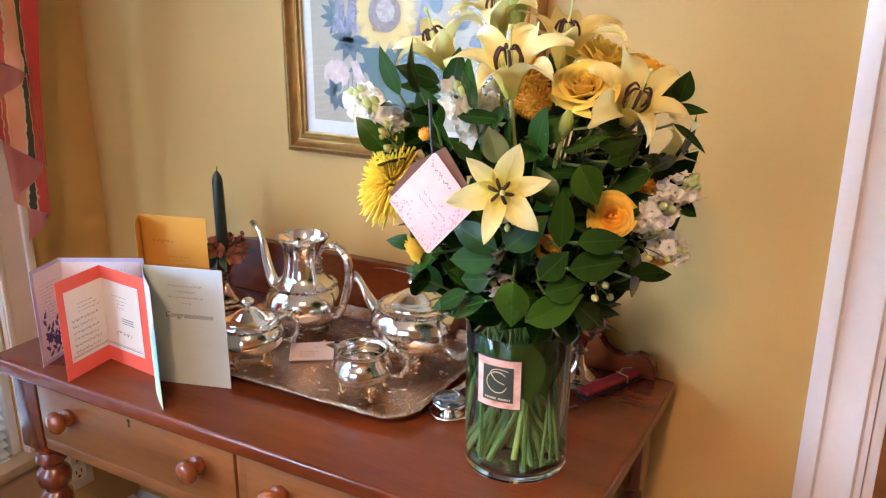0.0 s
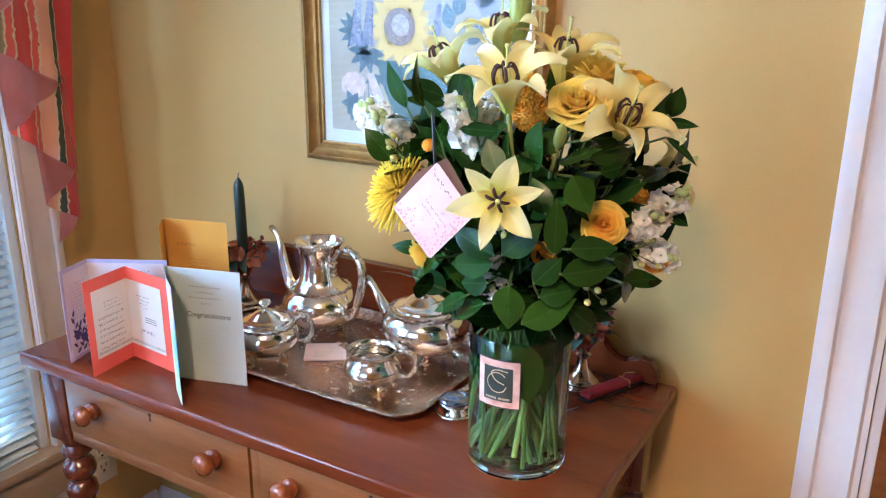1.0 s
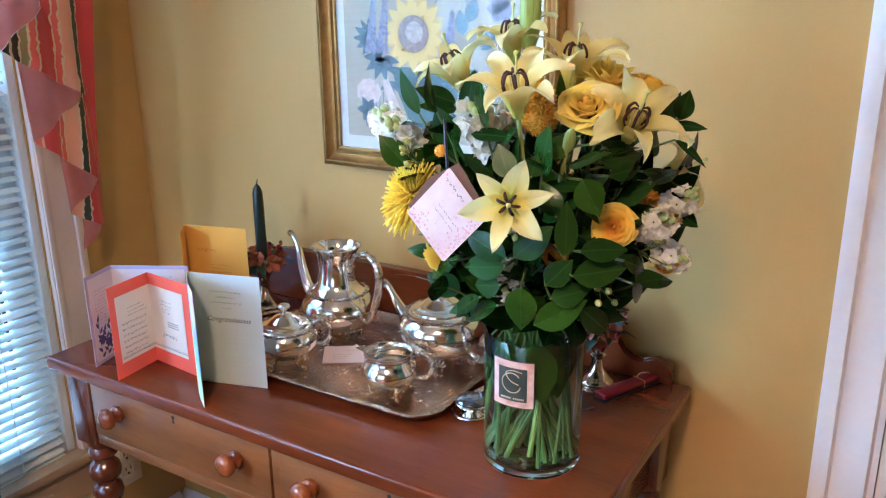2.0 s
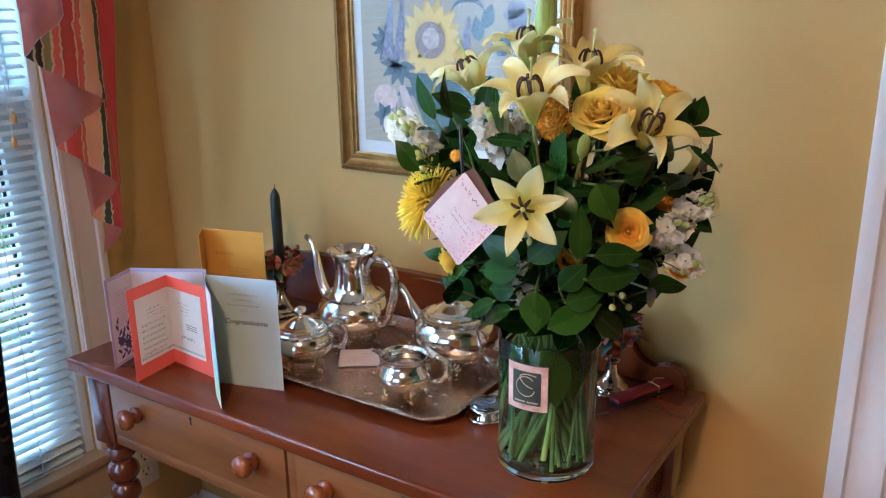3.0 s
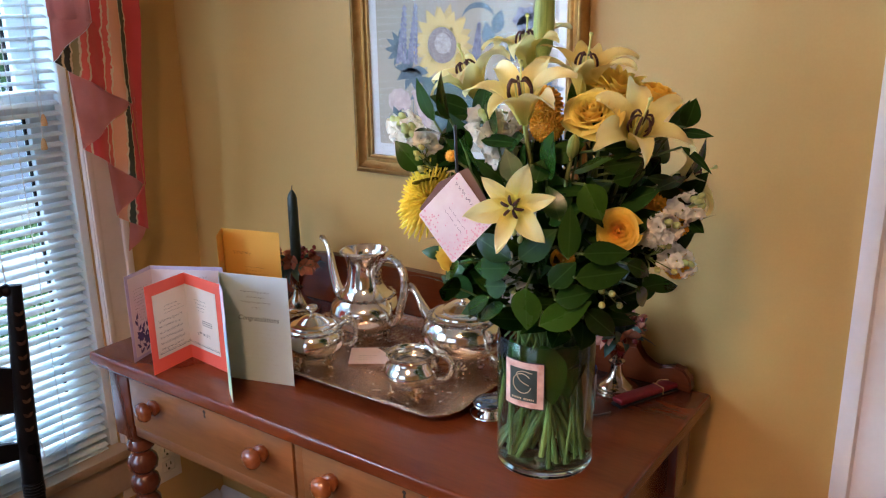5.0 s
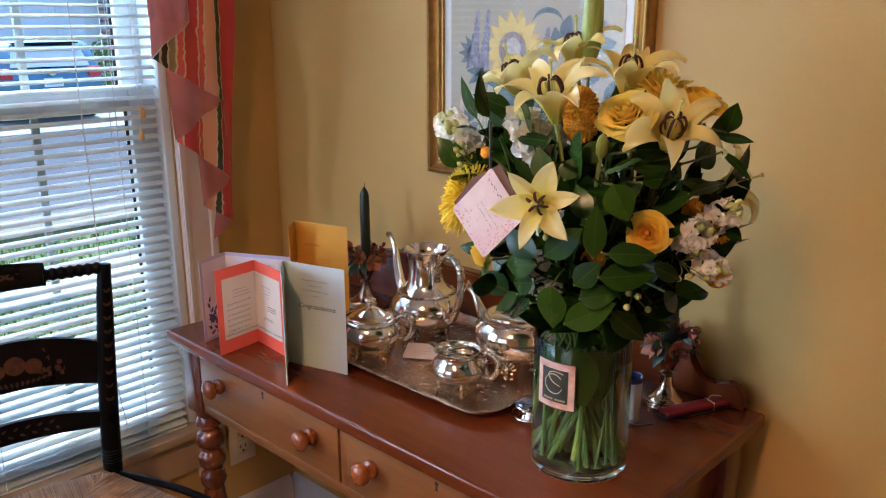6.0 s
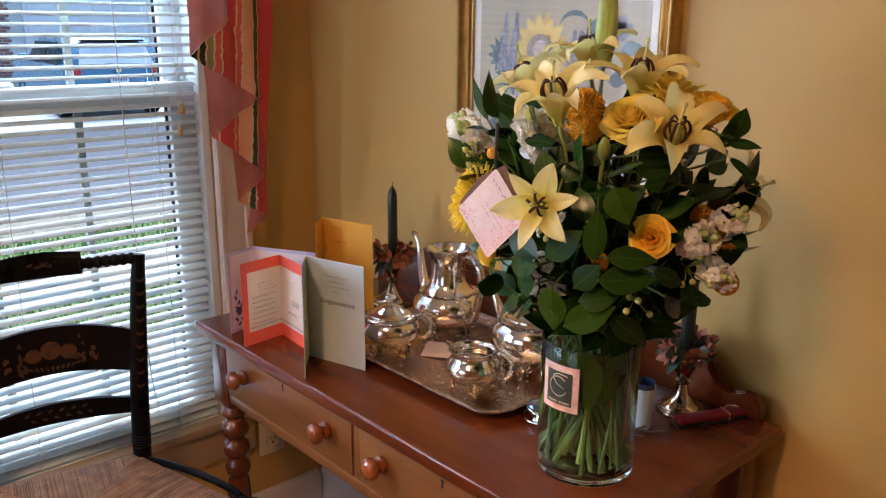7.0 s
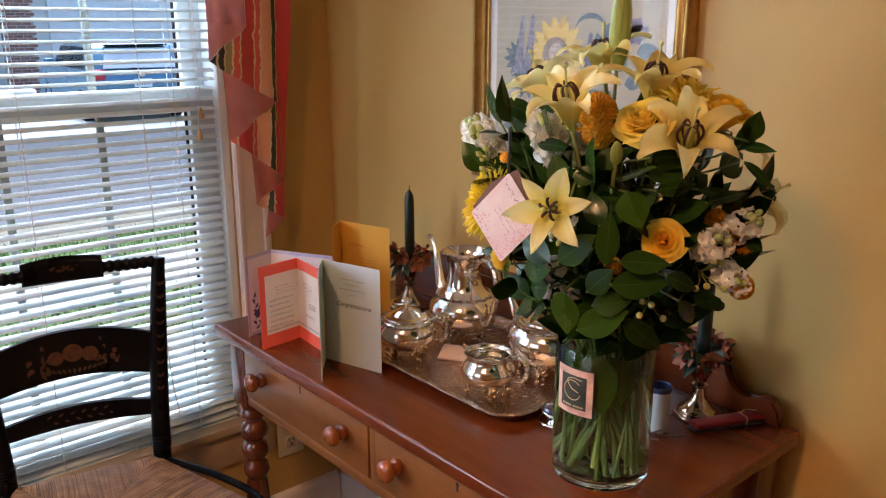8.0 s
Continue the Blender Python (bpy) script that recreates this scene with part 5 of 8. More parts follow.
def vase():
    v = thing("glass_vase", "clear glass cylinder vase with water and a square label", "vase", VX, VY, T)
    g = part("glass", lathe(bmesh.new(), [(0.0001, 0.0004), (VR - 0.006, 0.0), (VR - 0.002, 0.0015), (VR, 0.005), (VR, VH - 0.002), (VR - 0.0012, VH), (VR - 0.003, VH - 0.001), (VR - 0.0035, 0.016), (VR - 0.008, 0.011),
                                           (0.0001, 0.0095)], 64, cap=False), M_VASE, v, smooth=50)
    g.visible_shadow = False
    wa = part("water", lathe(bmesh.new(), [(0.0001, 0.0090), (VR - 0.0075, 0.0105), (VR - 0.0030, 0.0155), (VR - 0.0030, 0.148), (0.0001, 0.1475)], 48, cap=False), M_WATER, v, "clear water", smooth=50)
    wa.visible_shadow = False
    mid, w = radians(-87.6), 0.054 / VR / 2
    lab = part("label_edge", curved_patch(bmesh.new(), mid - w, mid + w, 0.097, 0.158, VR + 0.0002), M_LABEL_DARK, v, "square flower shop label")
    part("label_border", curved_patch(bmesh.new(), mid - w * 0.95, mid + w * 0.95, 0.0985, 0.1565, VR + 0.0007), M_LABEL_PINK, lab)
    part("label_centre", curved_patch(bmesh.new(), mid - w * 0.66, mid + w * 0.66, 0.106, 0.1485, VR + 0.0012), M_LABEL_GREEN, lab)
    rr = VR + 0.0019

    def on_vase(u, z):
        a = mid + u / VR
        return Vector((rr * math.cos(a), rr * math.sin(a), z))
    loop = [on_vase(0.0105 * math.cos(a) * (1.0 + 0.22 * math.sin(a * 0.5)), 0.1295 + 0.0125 * math.sin(a)) for a in [radians(40 + 300 * k / 26) for k in range(27)]]
    bm = tube(bmesh.new(), loop, 0.0006, 5)
    tube(bm, bez([on_vase(0.012, 0.144), on_vase(0.000, 0.1455), on_vase(-0.008, 0.141), on_vase(-0.002, 0.132), on_vase(0.008, 0.128)], 16), 0.0006, 5)
    part("emblem", bm, M_LABEL_GOLD, lab, "pale gold looping emblem")
    bm = bmesh.new()
    for k in range(13):
        if k == 6:
            continue
        u = -0.0145 + 0.0023 * k
        curved_patch(bm, mid + u / VR, mid + (u + 0.0015) / VR, 0.1085, 0.1107, VR + 0.0017, 0.0003, 1)
    part("label_bars", bm, M_LABEL_GOLD, lab)


vase()


# ---- flowers ----
def flower_mat(name, low, high, rough=0.5, trans=0.15, scale=30):
    return surface(name, low, high, scale, rough, bump=0.12, fine=240, trans=trans, rough_var=0.08, sheen=0.1)


def lily_mat(name, throat, mid, tip, near=0.012, far=0.085):
    """Petal colour that runs from a greenish throat to a pale tip, with fine streaks."""
    m, nt, b = nodes_of(name)
    n, l = nt.nodes, nt.links
    tc = n.new("ShaderNodeTexCoord")
    ln = n.new("ShaderNodeVectorMath")
    ln.operation = "LENGTH"
    l.new(tc.outputs["Object"], ln.inputs[0])
    no = n.new("ShaderNodeTexNoise")
    no.inputs["Scale"].default_value, no.inputs["Detail"].default_value = 15, 5
    way = n.new("ShaderNodeVectorMath")
    way.operation = "NORMALIZE"
    l.new(tc.outputs["Object"], way.inputs[0])
    l.new(way.outputs[0], no.inputs["Vector"])
    ad = n.new("ShaderNodeMath")
    ad.operation = "MULTIPLY_ADD"
    ad.inputs[1].default_value = 0.022
    l.new(no.outputs[0], ad.inputs[0])
    l.new(ln.outputs["Value"], ad.inputs[2])
    mr = n.new("ShaderNodeMapRange")
    mr.inputs["From Min"].default_value, mr.inputs["From Max"].default_value = near, far
    l.new(ad.outputs[0], mr.inputs["Value"])
    r = n.new("ShaderNodeValToRGB")
    e = r.color_ramp.elements
    e[0].position, e[0].color = 0.0, (*throat, 1)
    e[1].position, e[1].color = 1.0, (*tip, 1)
    e.new(0.38).color = (*mid, 1)
    l.new(mr.outputs[0], r.inputs[0])
    l.new(r.outputs[0], b.inputs["Base Color"])
    b.inputs["Roughness"].default_value = 0.48
    bp = n.new("ShaderNodeBump")
    bp.inputs["Strength"].default_value, bp.inputs["Distance"].default_value = 0.35, 0.001
    l.new(no.outputs[0], bp.inputs["Height"])
    l.new(bp.outputs[0], b.inputs["Normal"])
    tl = n.new("ShaderNodeBsdfTranslucent")
    l.new(r.outputs[0], tl.inputs[0])
    mx = n.new("ShaderNodeMixShader")
    mx.inputs[0].default_value = 0.38
    l.new(b.outputs[0], mx.inputs[1])
    l.new(tl.outputs[0], mx.inputs[2])
    l.new(mx.outputs[0], n["Material Output"].inputs[0])
    return m


M_LILY = lily_mat("pale_yellow_lily_petal", (0.58, 0.62, 0.10), (0.88, 0.75, 0.19), (0.90, 0.80, 0.38))
M_LILY_FLAT = lily_mat("cream_lily_petal", (0.58, 0.60, 0.03), (0.88, 0.75, 0.15), (0.90, 0.80, 0.36), 0.010, 0.050)
M_LILY_DEEP = lily_mat("golden_lily_petal", (0.60, 0.56, 0.06), (0.92, 0.72, 0.13), (0.95, 0.80, 0.30))
M_ROSE = lily_mat("golden_yellow_rose_petal", (0.93, 0.46, 0.010), (0.95, 0.60, 0.022), (0.96, 0.73, 0.08), 0.012, 0.040)
M_ROSE_LIGHT = lily_mat("light_yellow_rose_petal", (0.96, 0.68, 0.06), (0.97, 0.76, 0.11), (0.97, 0.81, 0.20), 0.014, 0.052)
M_POMPON = flower_mat("orange_button_floret", (0.99, 0.52, 0.012), (0.99, 0.66, 0.03), trans=0.45)
M_SPIDER = flower_mat("lemon_yellow_floret", (0.96, 0.72, 0.02), (0.97, 0.84, 0.09), trans=0.40)
M_WHITE = flower_mat("white_stock_petal", (0.95, 0.91, 0.80), (0.97, 0.95, 0.88), trans=0.40)
M_PALEGREEN = flower_mat("pale_green_bud", (0.42, 0.50, 0.14), (0.68, 0.74, 0.36))
M_STAMEN = surface("dark_brown_anther", (0.020, 0.005, 0.003), (0.075, 0.020, 0.010), 200, 0.7, bump=0.3)
M_FILAMENT = surface("pale_green_filament", (0.46, 0.50, 0.12), (0.66, 0.66, 0.24), 60, 0.5)
M_STEM = surface("green_stem", (0.050, 0.085, 0.014), (0.15, 0.20, 0.040), 40, 0.42, bump=0.1)
M_STEM_PALE = surface("pale_green_stem", (0.22, 0.28, 0.055), (0.42, 0.47, 0.14), 40, 0.42, bump=0.1)


def leaf_mat(name, low, high, rib, rough, spec):
    """Leaf colour with a paler midrib, fine side veins, mottling and a change from leaf to leaf."""
    m = surface(name, low, high, 22, rough, bump=0.0, per_piece=0.45, rough_var=0.08)
    nt = m.node_tree
    n, l = nt.nodes, nt.links
    b = n["Principled BSDF"]
    tc = n.new("ShaderNodeTexCoord")
    sp = n.new("ShaderNodeSeparateXYZ")
    l.new(tc.outputs["Object"], sp.inputs[0])
    ab = n.new("ShaderNodeMath")
    ab.operation = "ABSOLUTE"
    l.new(sp.outputs["Y"], ab.inputs[0])
    mr = n.new("ShaderNodeMapRange")
    mr.inputs["From Min"].default_value, mr.inputs["From Max"].default_value = 0.0001, 0.0011
    mr.inputs["To Min"].default_value, mr.inputs["To Max"].default_value = 0.75, 0.0
    l.new(ab.outputs[0], mr.inputs["Value"])
    mix = n.new("ShaderNodeMix")
    mix.data_type = "RGBA"
    old = b.inputs["Base Color"].links[0].from_socket
    l.new(mr.outputs[0], mix.inputs[0])
    l.new(old, mix.inputs[6])
    mix.inputs[7].default_value = (*rib, 1)
    l.new(mix.outputs[2], b.inputs["Base Color"])
    ve = n.new("ShaderNodeMath")
    ve.operation = "MULTIPLY_ADD"
    ve.inputs[1].default_value = -1.1
    l.new(ab.outputs[0], ve.inputs[0])
    l.new(sp.outputs["X"], ve.inputs[2])
    fr = n.new("ShaderNodeMath")
    fr.operation = "MULTIPLY"
    fr.inputs[1].default_value = 1150.0
    l.new(ve.outputs[0], fr.inputs[0])
    si = n.new("ShaderNodeMath")
    si.operation = "SINE"
    l.new(fr.outputs[0], si.inputs[0])
    bp = n.new("ShaderNodeBump")
    bp.inputs["Strength"].default_value, bp.inputs["Distance"].default_value = 0.02, 0.0004
    l.new(si.outputs[0], bp.inputs["Height"])
    l.new(bp.outputs[0], b.inputs["Normal"])
    b.inputs["Specular IOR Level"].default_value = spec
    return m


M_LEAF = leaf_mat("glossy_dark_green_leaf", (0.004, 0.014, 0.002), (0.018, 0.050, 0.005), (0.032, 0.070, 0.012), 0.26, 0.17)
M_LEAF_LIGHT = leaf_mat("fresh_green_leaf", (0.010, 0.032, 0.002), (0.030, 0.074, 0.005), (0.045, 0.095, 0.016), 0.28, 0.17)
M_BUD = surface("green_lily_bud", (0.20, 0.29, 0.045), (0.42, 0.50, 0.13), 14, 0.4, stretch=(30, 30, 1), bump=0.15)


def facing(p, axis, phase=0.0):
    """Pose at p whose z runs along axis, turned by phase degrees about it."""
    q = Vector(axis).normalized().to_track_quat("Z", "Y").to_matrix().to_4x4()
    return Matrix.Translation(p) @ q @ pose(0, 0, 0, 0, 0, phase)


def petal_bm(ln, wd, th0, th1, power=1.3, cup=0.25, ruffle=0.06, tip=0.72, nu=9, nv=4, seed=0, r0=0.003, curl=0.0):
    """A petal that leaves the flower's axis at th0 degrees and bends to th1 at its tip."""
    rng = random.Random(seed)
    ph = rng.uniform(0, 6)
    bm = bmesh.new()
    rows = []
    x, z = r0, 0.0
    for i in range(nu + 1):
        u = i / nu
        th = radians(th0 + (th1 - th0) * u ** power)
        if i:
            x += ln / nu * math.sin(th)
            z += ln / nu * math.cos(th)
        w = wd * 0.5 * max(math.sin(math.pi * min(0.06 + 0.94 * u, 1.0) ** tip), 0.0) ** 0.75
        w = max(w, wd * 0.015)
        row = []
        for j in range(nv + 1):
            s = 2 * j / nv - 1
            lift = cup * w * s * s + ruffle * wd * math.sin(7 * u + 3 * s + ph) * abs(s) * u - 0.11 * wd * max(0.0, 1 - 2.2 * abs(s)) * (1 - u)
            row.append(bm.verts.new((x - lift * math.cos(th), s * w, z + lift * math.sin(th) + curl * wd * s * u)))
        rows.append(row)
    for a, b in zip(rows, rows[1:]):
        for j in range(nv):
            bm.faces.new((a[j], a[j + 1], b[j + 1], b[j]))
    return bm


NECK = Vector((VX, VY, T + VH + 0.004))


def stem_line(head, axis, rng, spread=0.036, low=True):
    """A stem from the vase's foot, through its neck, to a flower head."""
    head = Vector(head)
    to = Vector((head.x - VX, head.y - VY, 0))
    k = min(to.length / 0.2, 1.0)
    d = to.normalized() if to.length > 1e-4 else Vector((1, 0, 0))
    side = Vector((-d.y, d.x, 0)) * rng.uniform(-0.022, 0.022)
    neck = NECK + d * spread * (0.40 + 0.6 * k) + side
    fa = math.atan2(d.y, d.x) + math.pi * rng.choice((0, 1)) + rng.uniform(-1.2, 1.2)
    fr_ = rng.uniform(0.018, 0.050)
    foot = Vector((VX + fr_ * math.cos(fa), VY + fr_ * math.sin(fa), T + 0.013 + rng.uniform(0, 0.006)))
    o = Vector((foot.x - VX, foot.y - VY, 0))
    if o.length > 0.049:
        foot -= o * (1 - 0.049 / o.length)
    o = Vector((neck.x - VX, neck.y - VY, 0))
    if o.length > 0.045:
        neck -= o * (1 - 0.045 / o.length)
    back = head - Vector(axis).normalized() * min(0.05, (head - neck).length * 0.4)
    return bez([foot, (foot + neck) / 2 + d * rng.uniform(-0.002, 0.006), neck, (neck + back) / 2 + d * 0.008, back, head], 22)


def to_local(line, m):
    inv = m.inverted()
    return [inv @ Vector(p) for p in line]


def flower(name, label, category, p, axis, phase=0.0, rad=0.0026, mat=None, seed=0, group=""):
    """An Empty for a flower head at p that faces along axis, with its stem."""
    m = facing(p, axis, phase)
    e = new(name)
    e.empty_display_size = 0.02
    e.matrix_world = m
    tagged(e, label, category, group)
    rng = random.Random(seed * 7 + 1)
    line = stem_line(p, axis, rng)
    if category in ("stock flower", "berries") or (name == "chrysanthemum" and seed % 2):
        line = [q for q in line if q.z > T + 0.115]
    line = to_local(line, m)
    part("stem", tube(bmesh.new(), line, lambda u: rad * (0.86 - 0.16 * u + 0.05 * math.sin(60 * u)), 8), M_STEM_PALE if rng.random() < 0.2 else M_STEM, e)
    return e, rng


def lily(p, axis, size, open_, phase, seed, deep=False, label="pale yellow open lily with brown anthers in the vase", lens=None, flat=False):
    """p is the throat's foot; open_ the angle at which the petals end."""
    e, rng = flower("lily", label, "lily", p, axis, phase, 0.0034, None, seed, "lilies in the vase")
    for k in range(6):
        inner = k % 2
        ln = size * (lens[k] if lens else rng.uniform(0.93, 1.06))
        wd = size * ((0.50 if inner else 0.37) if flat else (0.37 if inner else 0.275))
        bm = petal_bm(ln, wd, (40 if flat else 16) + 4 * inner, open_ + (0 if flat else 38) + rng.uniform(-14, 14), 1.25 if flat else 2.3, 0.34, 0.12, 0.92 if flat else 1.06, nu=14, nv=6, seed=seed * 9 + k, r0=0.002, curl=rng.uniform(-0.25, 0.25))
        bmesh.ops.transform(bm, matrix=pose(0, 0, 0, 0, 0, 60 * k + rng.uniform(-7, 7)), verts=bm.verts)
        part("petal", bm, M_LILY_DEEP if deep else M_LILY_FLAT if flat else M_LILY, e)
    for k in range(6):
        a = radians(60 * k + 30 + rng.uniform(-12, 12))
        o = Vector((math.cos(a), math.sin(a), 0))
        up = Vector((0, 0, 1))
        if flat:
            # anthers spread wide in the flat flower
            tip = o * size * 0.12 + up * size * rng.uniform(0.30, 0.40)
            arc = bez([tip - o * 0.005 - up * 0.002, tip + up * 0.002 - o * 0.001, tip + o * 0.004 + up * 0.001, tip + o * 0.0055 - up * 0.004], 8)
            thick = 0.0015
        else:
            # anthers close together like the bars of a small basket
            tip = o * 0.0045 + up * size * 0.58
            drop = rng.uniform(0.018, 0.023)
            arc = bez([tip - o * 0.0025 + up * 0.001, tip + o * 0.0036 + up * 0.0020, tip + o * 0.0078 - up * drop * 0.35, tip + o * 0.0072 - up * drop * 0.75, tip + o * 0.0040 - up * drop * 1.08], 10)
            thick = 0.00140
        f = part("filament", tube(bmesh.new(), bez([(0, 0, 0.004), o * size * 0.045 + up * size * 0.3, tip - up * 0.001], 8), 0.0007, 5), M_FILAMENT, e)
        part("anther", tube(bmesh.new(), arc, lambda u: thick * (0.6 + 0.55 * math.sin(math.pi * u)), 6), M_STAMEN, f, "dark brown anther")
    bm = tube(bmesh.new(), bez([(0, 0, 0.003), (0.001, 0, size * 0.45), (0.004, 0.002, size * 0.82)], 8), 0.0012, 6)
    bmesh.ops.create_icosphere(bm, subdivisions=1, radius=0.0028, matrix=Matrix.Translation((0.004, 0.002, size * 0.83)))
    part("pistil", bm, M_FILAMENT, e)


# the wide lily that faces the room, and those round the top
lily((0.853, -0.470, 1.112), (0.34, -0.90, 0.10), 0.051, 92, 16, 1, label="wide open pale yellow lily facing the room", flat=True)
lily((0.847, -0.442, 1.190), (0.10, -0.42, 0.90), 0.083, 84, 15, 2)
lily((0.735, -0.345, 1.196), (-0.30, -0.35, 0.88), 0.088, 92, 40, 3)
lily((0.764, -0.288, 1.228), (-0.05, -0.15, 0.98), 0.080, 100, 5, 4)
lily((0.838, -0.292, 1.196), (0.12, -0.15, 0.97), 0.094, 92, 10, 5, True, label="deep yellow open lily at the top of the bouquet")
lily((0.927, -0.360, 1.160), (0.44, -0.48, 0.76), 0.084, 100, 25, 6)
lily((0.925, -0.250, 1.100), (0.85, 0.25, 0.35), 0.072, 90, 0, 7, label="yellow lily turned towards the wall")


def rose(p, axis, r, seed, light=False, tight=False, label="golden yellow rose in the vase"):
    e, rng = flower("rose", label, "rose", p, axis, seed * 31, 0.0030, None, seed + 40, "roses in the vase")
    mat = M_ROSE_LIGHT if light else M_ROSE
    count = 17 if tight else 27
    for i in range(count):
        k = (i + 1) / 27
        span = 1.35 - 0.35 * k
        top = r * (1.18 + 0.22 * k - 0.62 * k * k)
        ph, tilt = rng.uniform(0, 6), rng.uniform(-0.05, 0.05)
        lean, lip = 0.10 + 0.42 * k ** 1.6, 0.30 * k
        bm = bmesh.new()
        nu, nv = 8, 8
        rows = []
        for a in range(nu + 1):
            u = a / nu
            rad = r * (0.10 + 0.62 * k) * math.sin(min(0.25 + 1.5 * u, 1.57)) + r * lean * u ** 2 * 0.6 + r * lip * max(0.0, u - 0.72) ** 1.5 * 5
            z = top * u - r * lip * max(0.0, u - 0.80) ** 2 * 9
            half = span * (0.45 + 0.55 * min(1.0, 1.9 * u))
            row = []
            for b in range(nv + 1):
                q = 2 * b / nv - 1
                edge = abs(q) ** 3
                w = rad * (1 + 0.10 * edge * k) + 0.025 * r * math.sin(5 * q + ph) * u
                row.append(bm.verts.new((w * math.cos(half * q), w * math.sin(half * q), z - 0.30 * r * q * q * u * u + 0.03 * r * math.sin(4 * q + ph) * u + tilt * r * q)))
            rows.append(row)
        for q, w in zip(rows, rows[1:]):
            for b in range(nv):
                bm.faces.new((q[b], q[b + 1], w[b + 1], w[b]))
        bmesh.ops.transform(bm, matrix=pose(0, 0, -r * 0.75, 0, 0, 137.5 * i + rng.uniform(-10, 10)), verts=bm.verts)
        part("petal", bm, mat, e, smooth=80)
    part("heart", lathe(bmesh.new(), [(r * 0.12, -r * 0.5), (r * 0.12, r * 0.20), (r * 0.10, r * 0.30), (r * 0.05, r * 0.36), (0.0002, r * 0.33)], 18, cap=False, lobes=3, depth=0.12), mat, e)
    for k in range(5):
        bm = petal_bm(r * 1.1, r * 0.35, 50, 130, 1.0, 0.2, 0.0, 0.6, 5, 2, seed + k, 0.002)
        bmesh.ops.transform(bm, matrix=pose(0, 0, -r * 0.8, 0, 0, 72 * k), verts=bm.verts)
        part("sepal", bm, M_LEAF_LIGHT, e)


rose((0.896, -0.390, 1.200), (0.12, -0.62, 0.78), 0.0275, 1, True, label="large open light yellow rose")
rose((0.920, -0.272, 1.202), (0.45, 0.05, 0.89), 0.033, 2, False, True, label="orange yellow rose bud in the vase")
rose((0.931, -0.392, 1.079), (0.36, -0.90, 0.25), 0.0195, 3)
rose((0.742, -0.436, 1.028), (-0.62, -0.40, -0.35), 0.020, 4, True, True, label="yellow rose drooping under the gift tag")


def pompon(p, axis, r, seed, mat=None, n=200, label="orange button chrysanthemum in the vase"):
    e, rng = flower("chrysanthemum", label, "chrysanthemum", p, axis, 0, 0.0020, None, seed + 80, "chrysanthemums in the vase")
    bm = bmesh.new()
    for k in range(n):
        u = (k + 0.5) / n
        th = math.acos(1 - 1.45 * u)
        ph = k * 2.39996
        d = Vector((math.sin(th) * math.cos(ph), math.sin(th) * math.sin(ph), math.cos(th)))
        m = Matrix.Translation(d * r * 0.62) @ d.to_track_quat("X", "Z").to_matrix().to_4x4() @ pose(0, 0, 0, rng.uniform(-40, 40), rng.uniform(-14, 14), 0) @ Matrix.Diagonal((1.0, 0.34, 0.16, 1))
        bmesh.ops.create_icosphere(bm, subdivisions=1, radius=r * 0.36, matrix=m)
    bmesh.ops.create_icosphere(bm, subdivisions=2, radius=r * 0.80)
    tagged(part("flower_head", bm, mat or M_POMPON, e), kind="stuff")


pompon((0.845, -0.400, 1.204), (0.0, -0.7, 0.7), 0.0235, 1)
pompon((0.852, -0.404, 1.184), (0.1, -0.85, 0.5), 0.0205, 2)
pompon((0.932, -0.286, 1.082), (0.6, -0.5, 0.6), 0.020, 3)
pompon((0.950, -0.270, 1.062), (0.8, -0.3, 0.3), 0.017, 4)
pompon((0.950, -0.262, 1.008), (0.8, -0.4, -0.2), 0.0165, 5)
pompon((0.790, -0.360, 1.170), (-0.4, -0.5, 0.6), 0.012, 6)
pompon((0.872, -0.400, 1.040), (0.1, -0.9, 0.2), 0.015, 7)
pompon((0.765, -0.455, 1.152), (-0.3, -0.6, 0.7), 0.008, 8, None, 40)


def ray_flower(p, axis, r, seed):
    """A wide double flower of flat overlapping rays round a small heart."""
    e, rng = flower("ray_chrysanthemum", "bright yellow double chrysanthemum behind the lilies", "chrysanthemum", p, axis, 0, 0.0024, None, seed + 100, "chrysanthemums in the vase")
    for layer, (n, ln, th0, th1) in enumerate(((15, 1.0, 60, 96), (14, 0.90, 48, 78), (12, 0.74, 36, 60), (9, 0.52, 18, 38))):
        for k in range(n):
            bm = petal_bm(r * ln * rng.uniform(0.90, 1.08), r * 0.26, th0, th1 + rng.uniform(-10, 10), 1.3, 0.28, 0.10, 0.95, 6, 2, seed * 50 + layer * 20 + k, 0.002)
            bmesh.ops.transform(bm, matrix=pose(0, 0, 0.001 * layer, 0, 0, 360 * k / n + 13 * layer + rng.uniform(-6, 6)), verts=bm.verts)
            part("petal", bm, M_RAY, e)
    bm = bmesh.new()
    bmesh.ops.create_icosphere(bm, subdivisions=2, radius=r * 0.16, matrix=Matrix.Translation((0, 0, r * 0.14)))
    part("heart", bm, M_POMPON, e)


M_RAY = lily_mat("bright_yellow_ray_petal", (0.92, 0.60, 0.03), (0.95, 0.72, 0.06), (0.96, 0.78, 0.12), 0.008, 0.045)
ray_flower((0.876, -0.284, 1.203), (0.30, -0.22, 0.92), 0.046, 9)


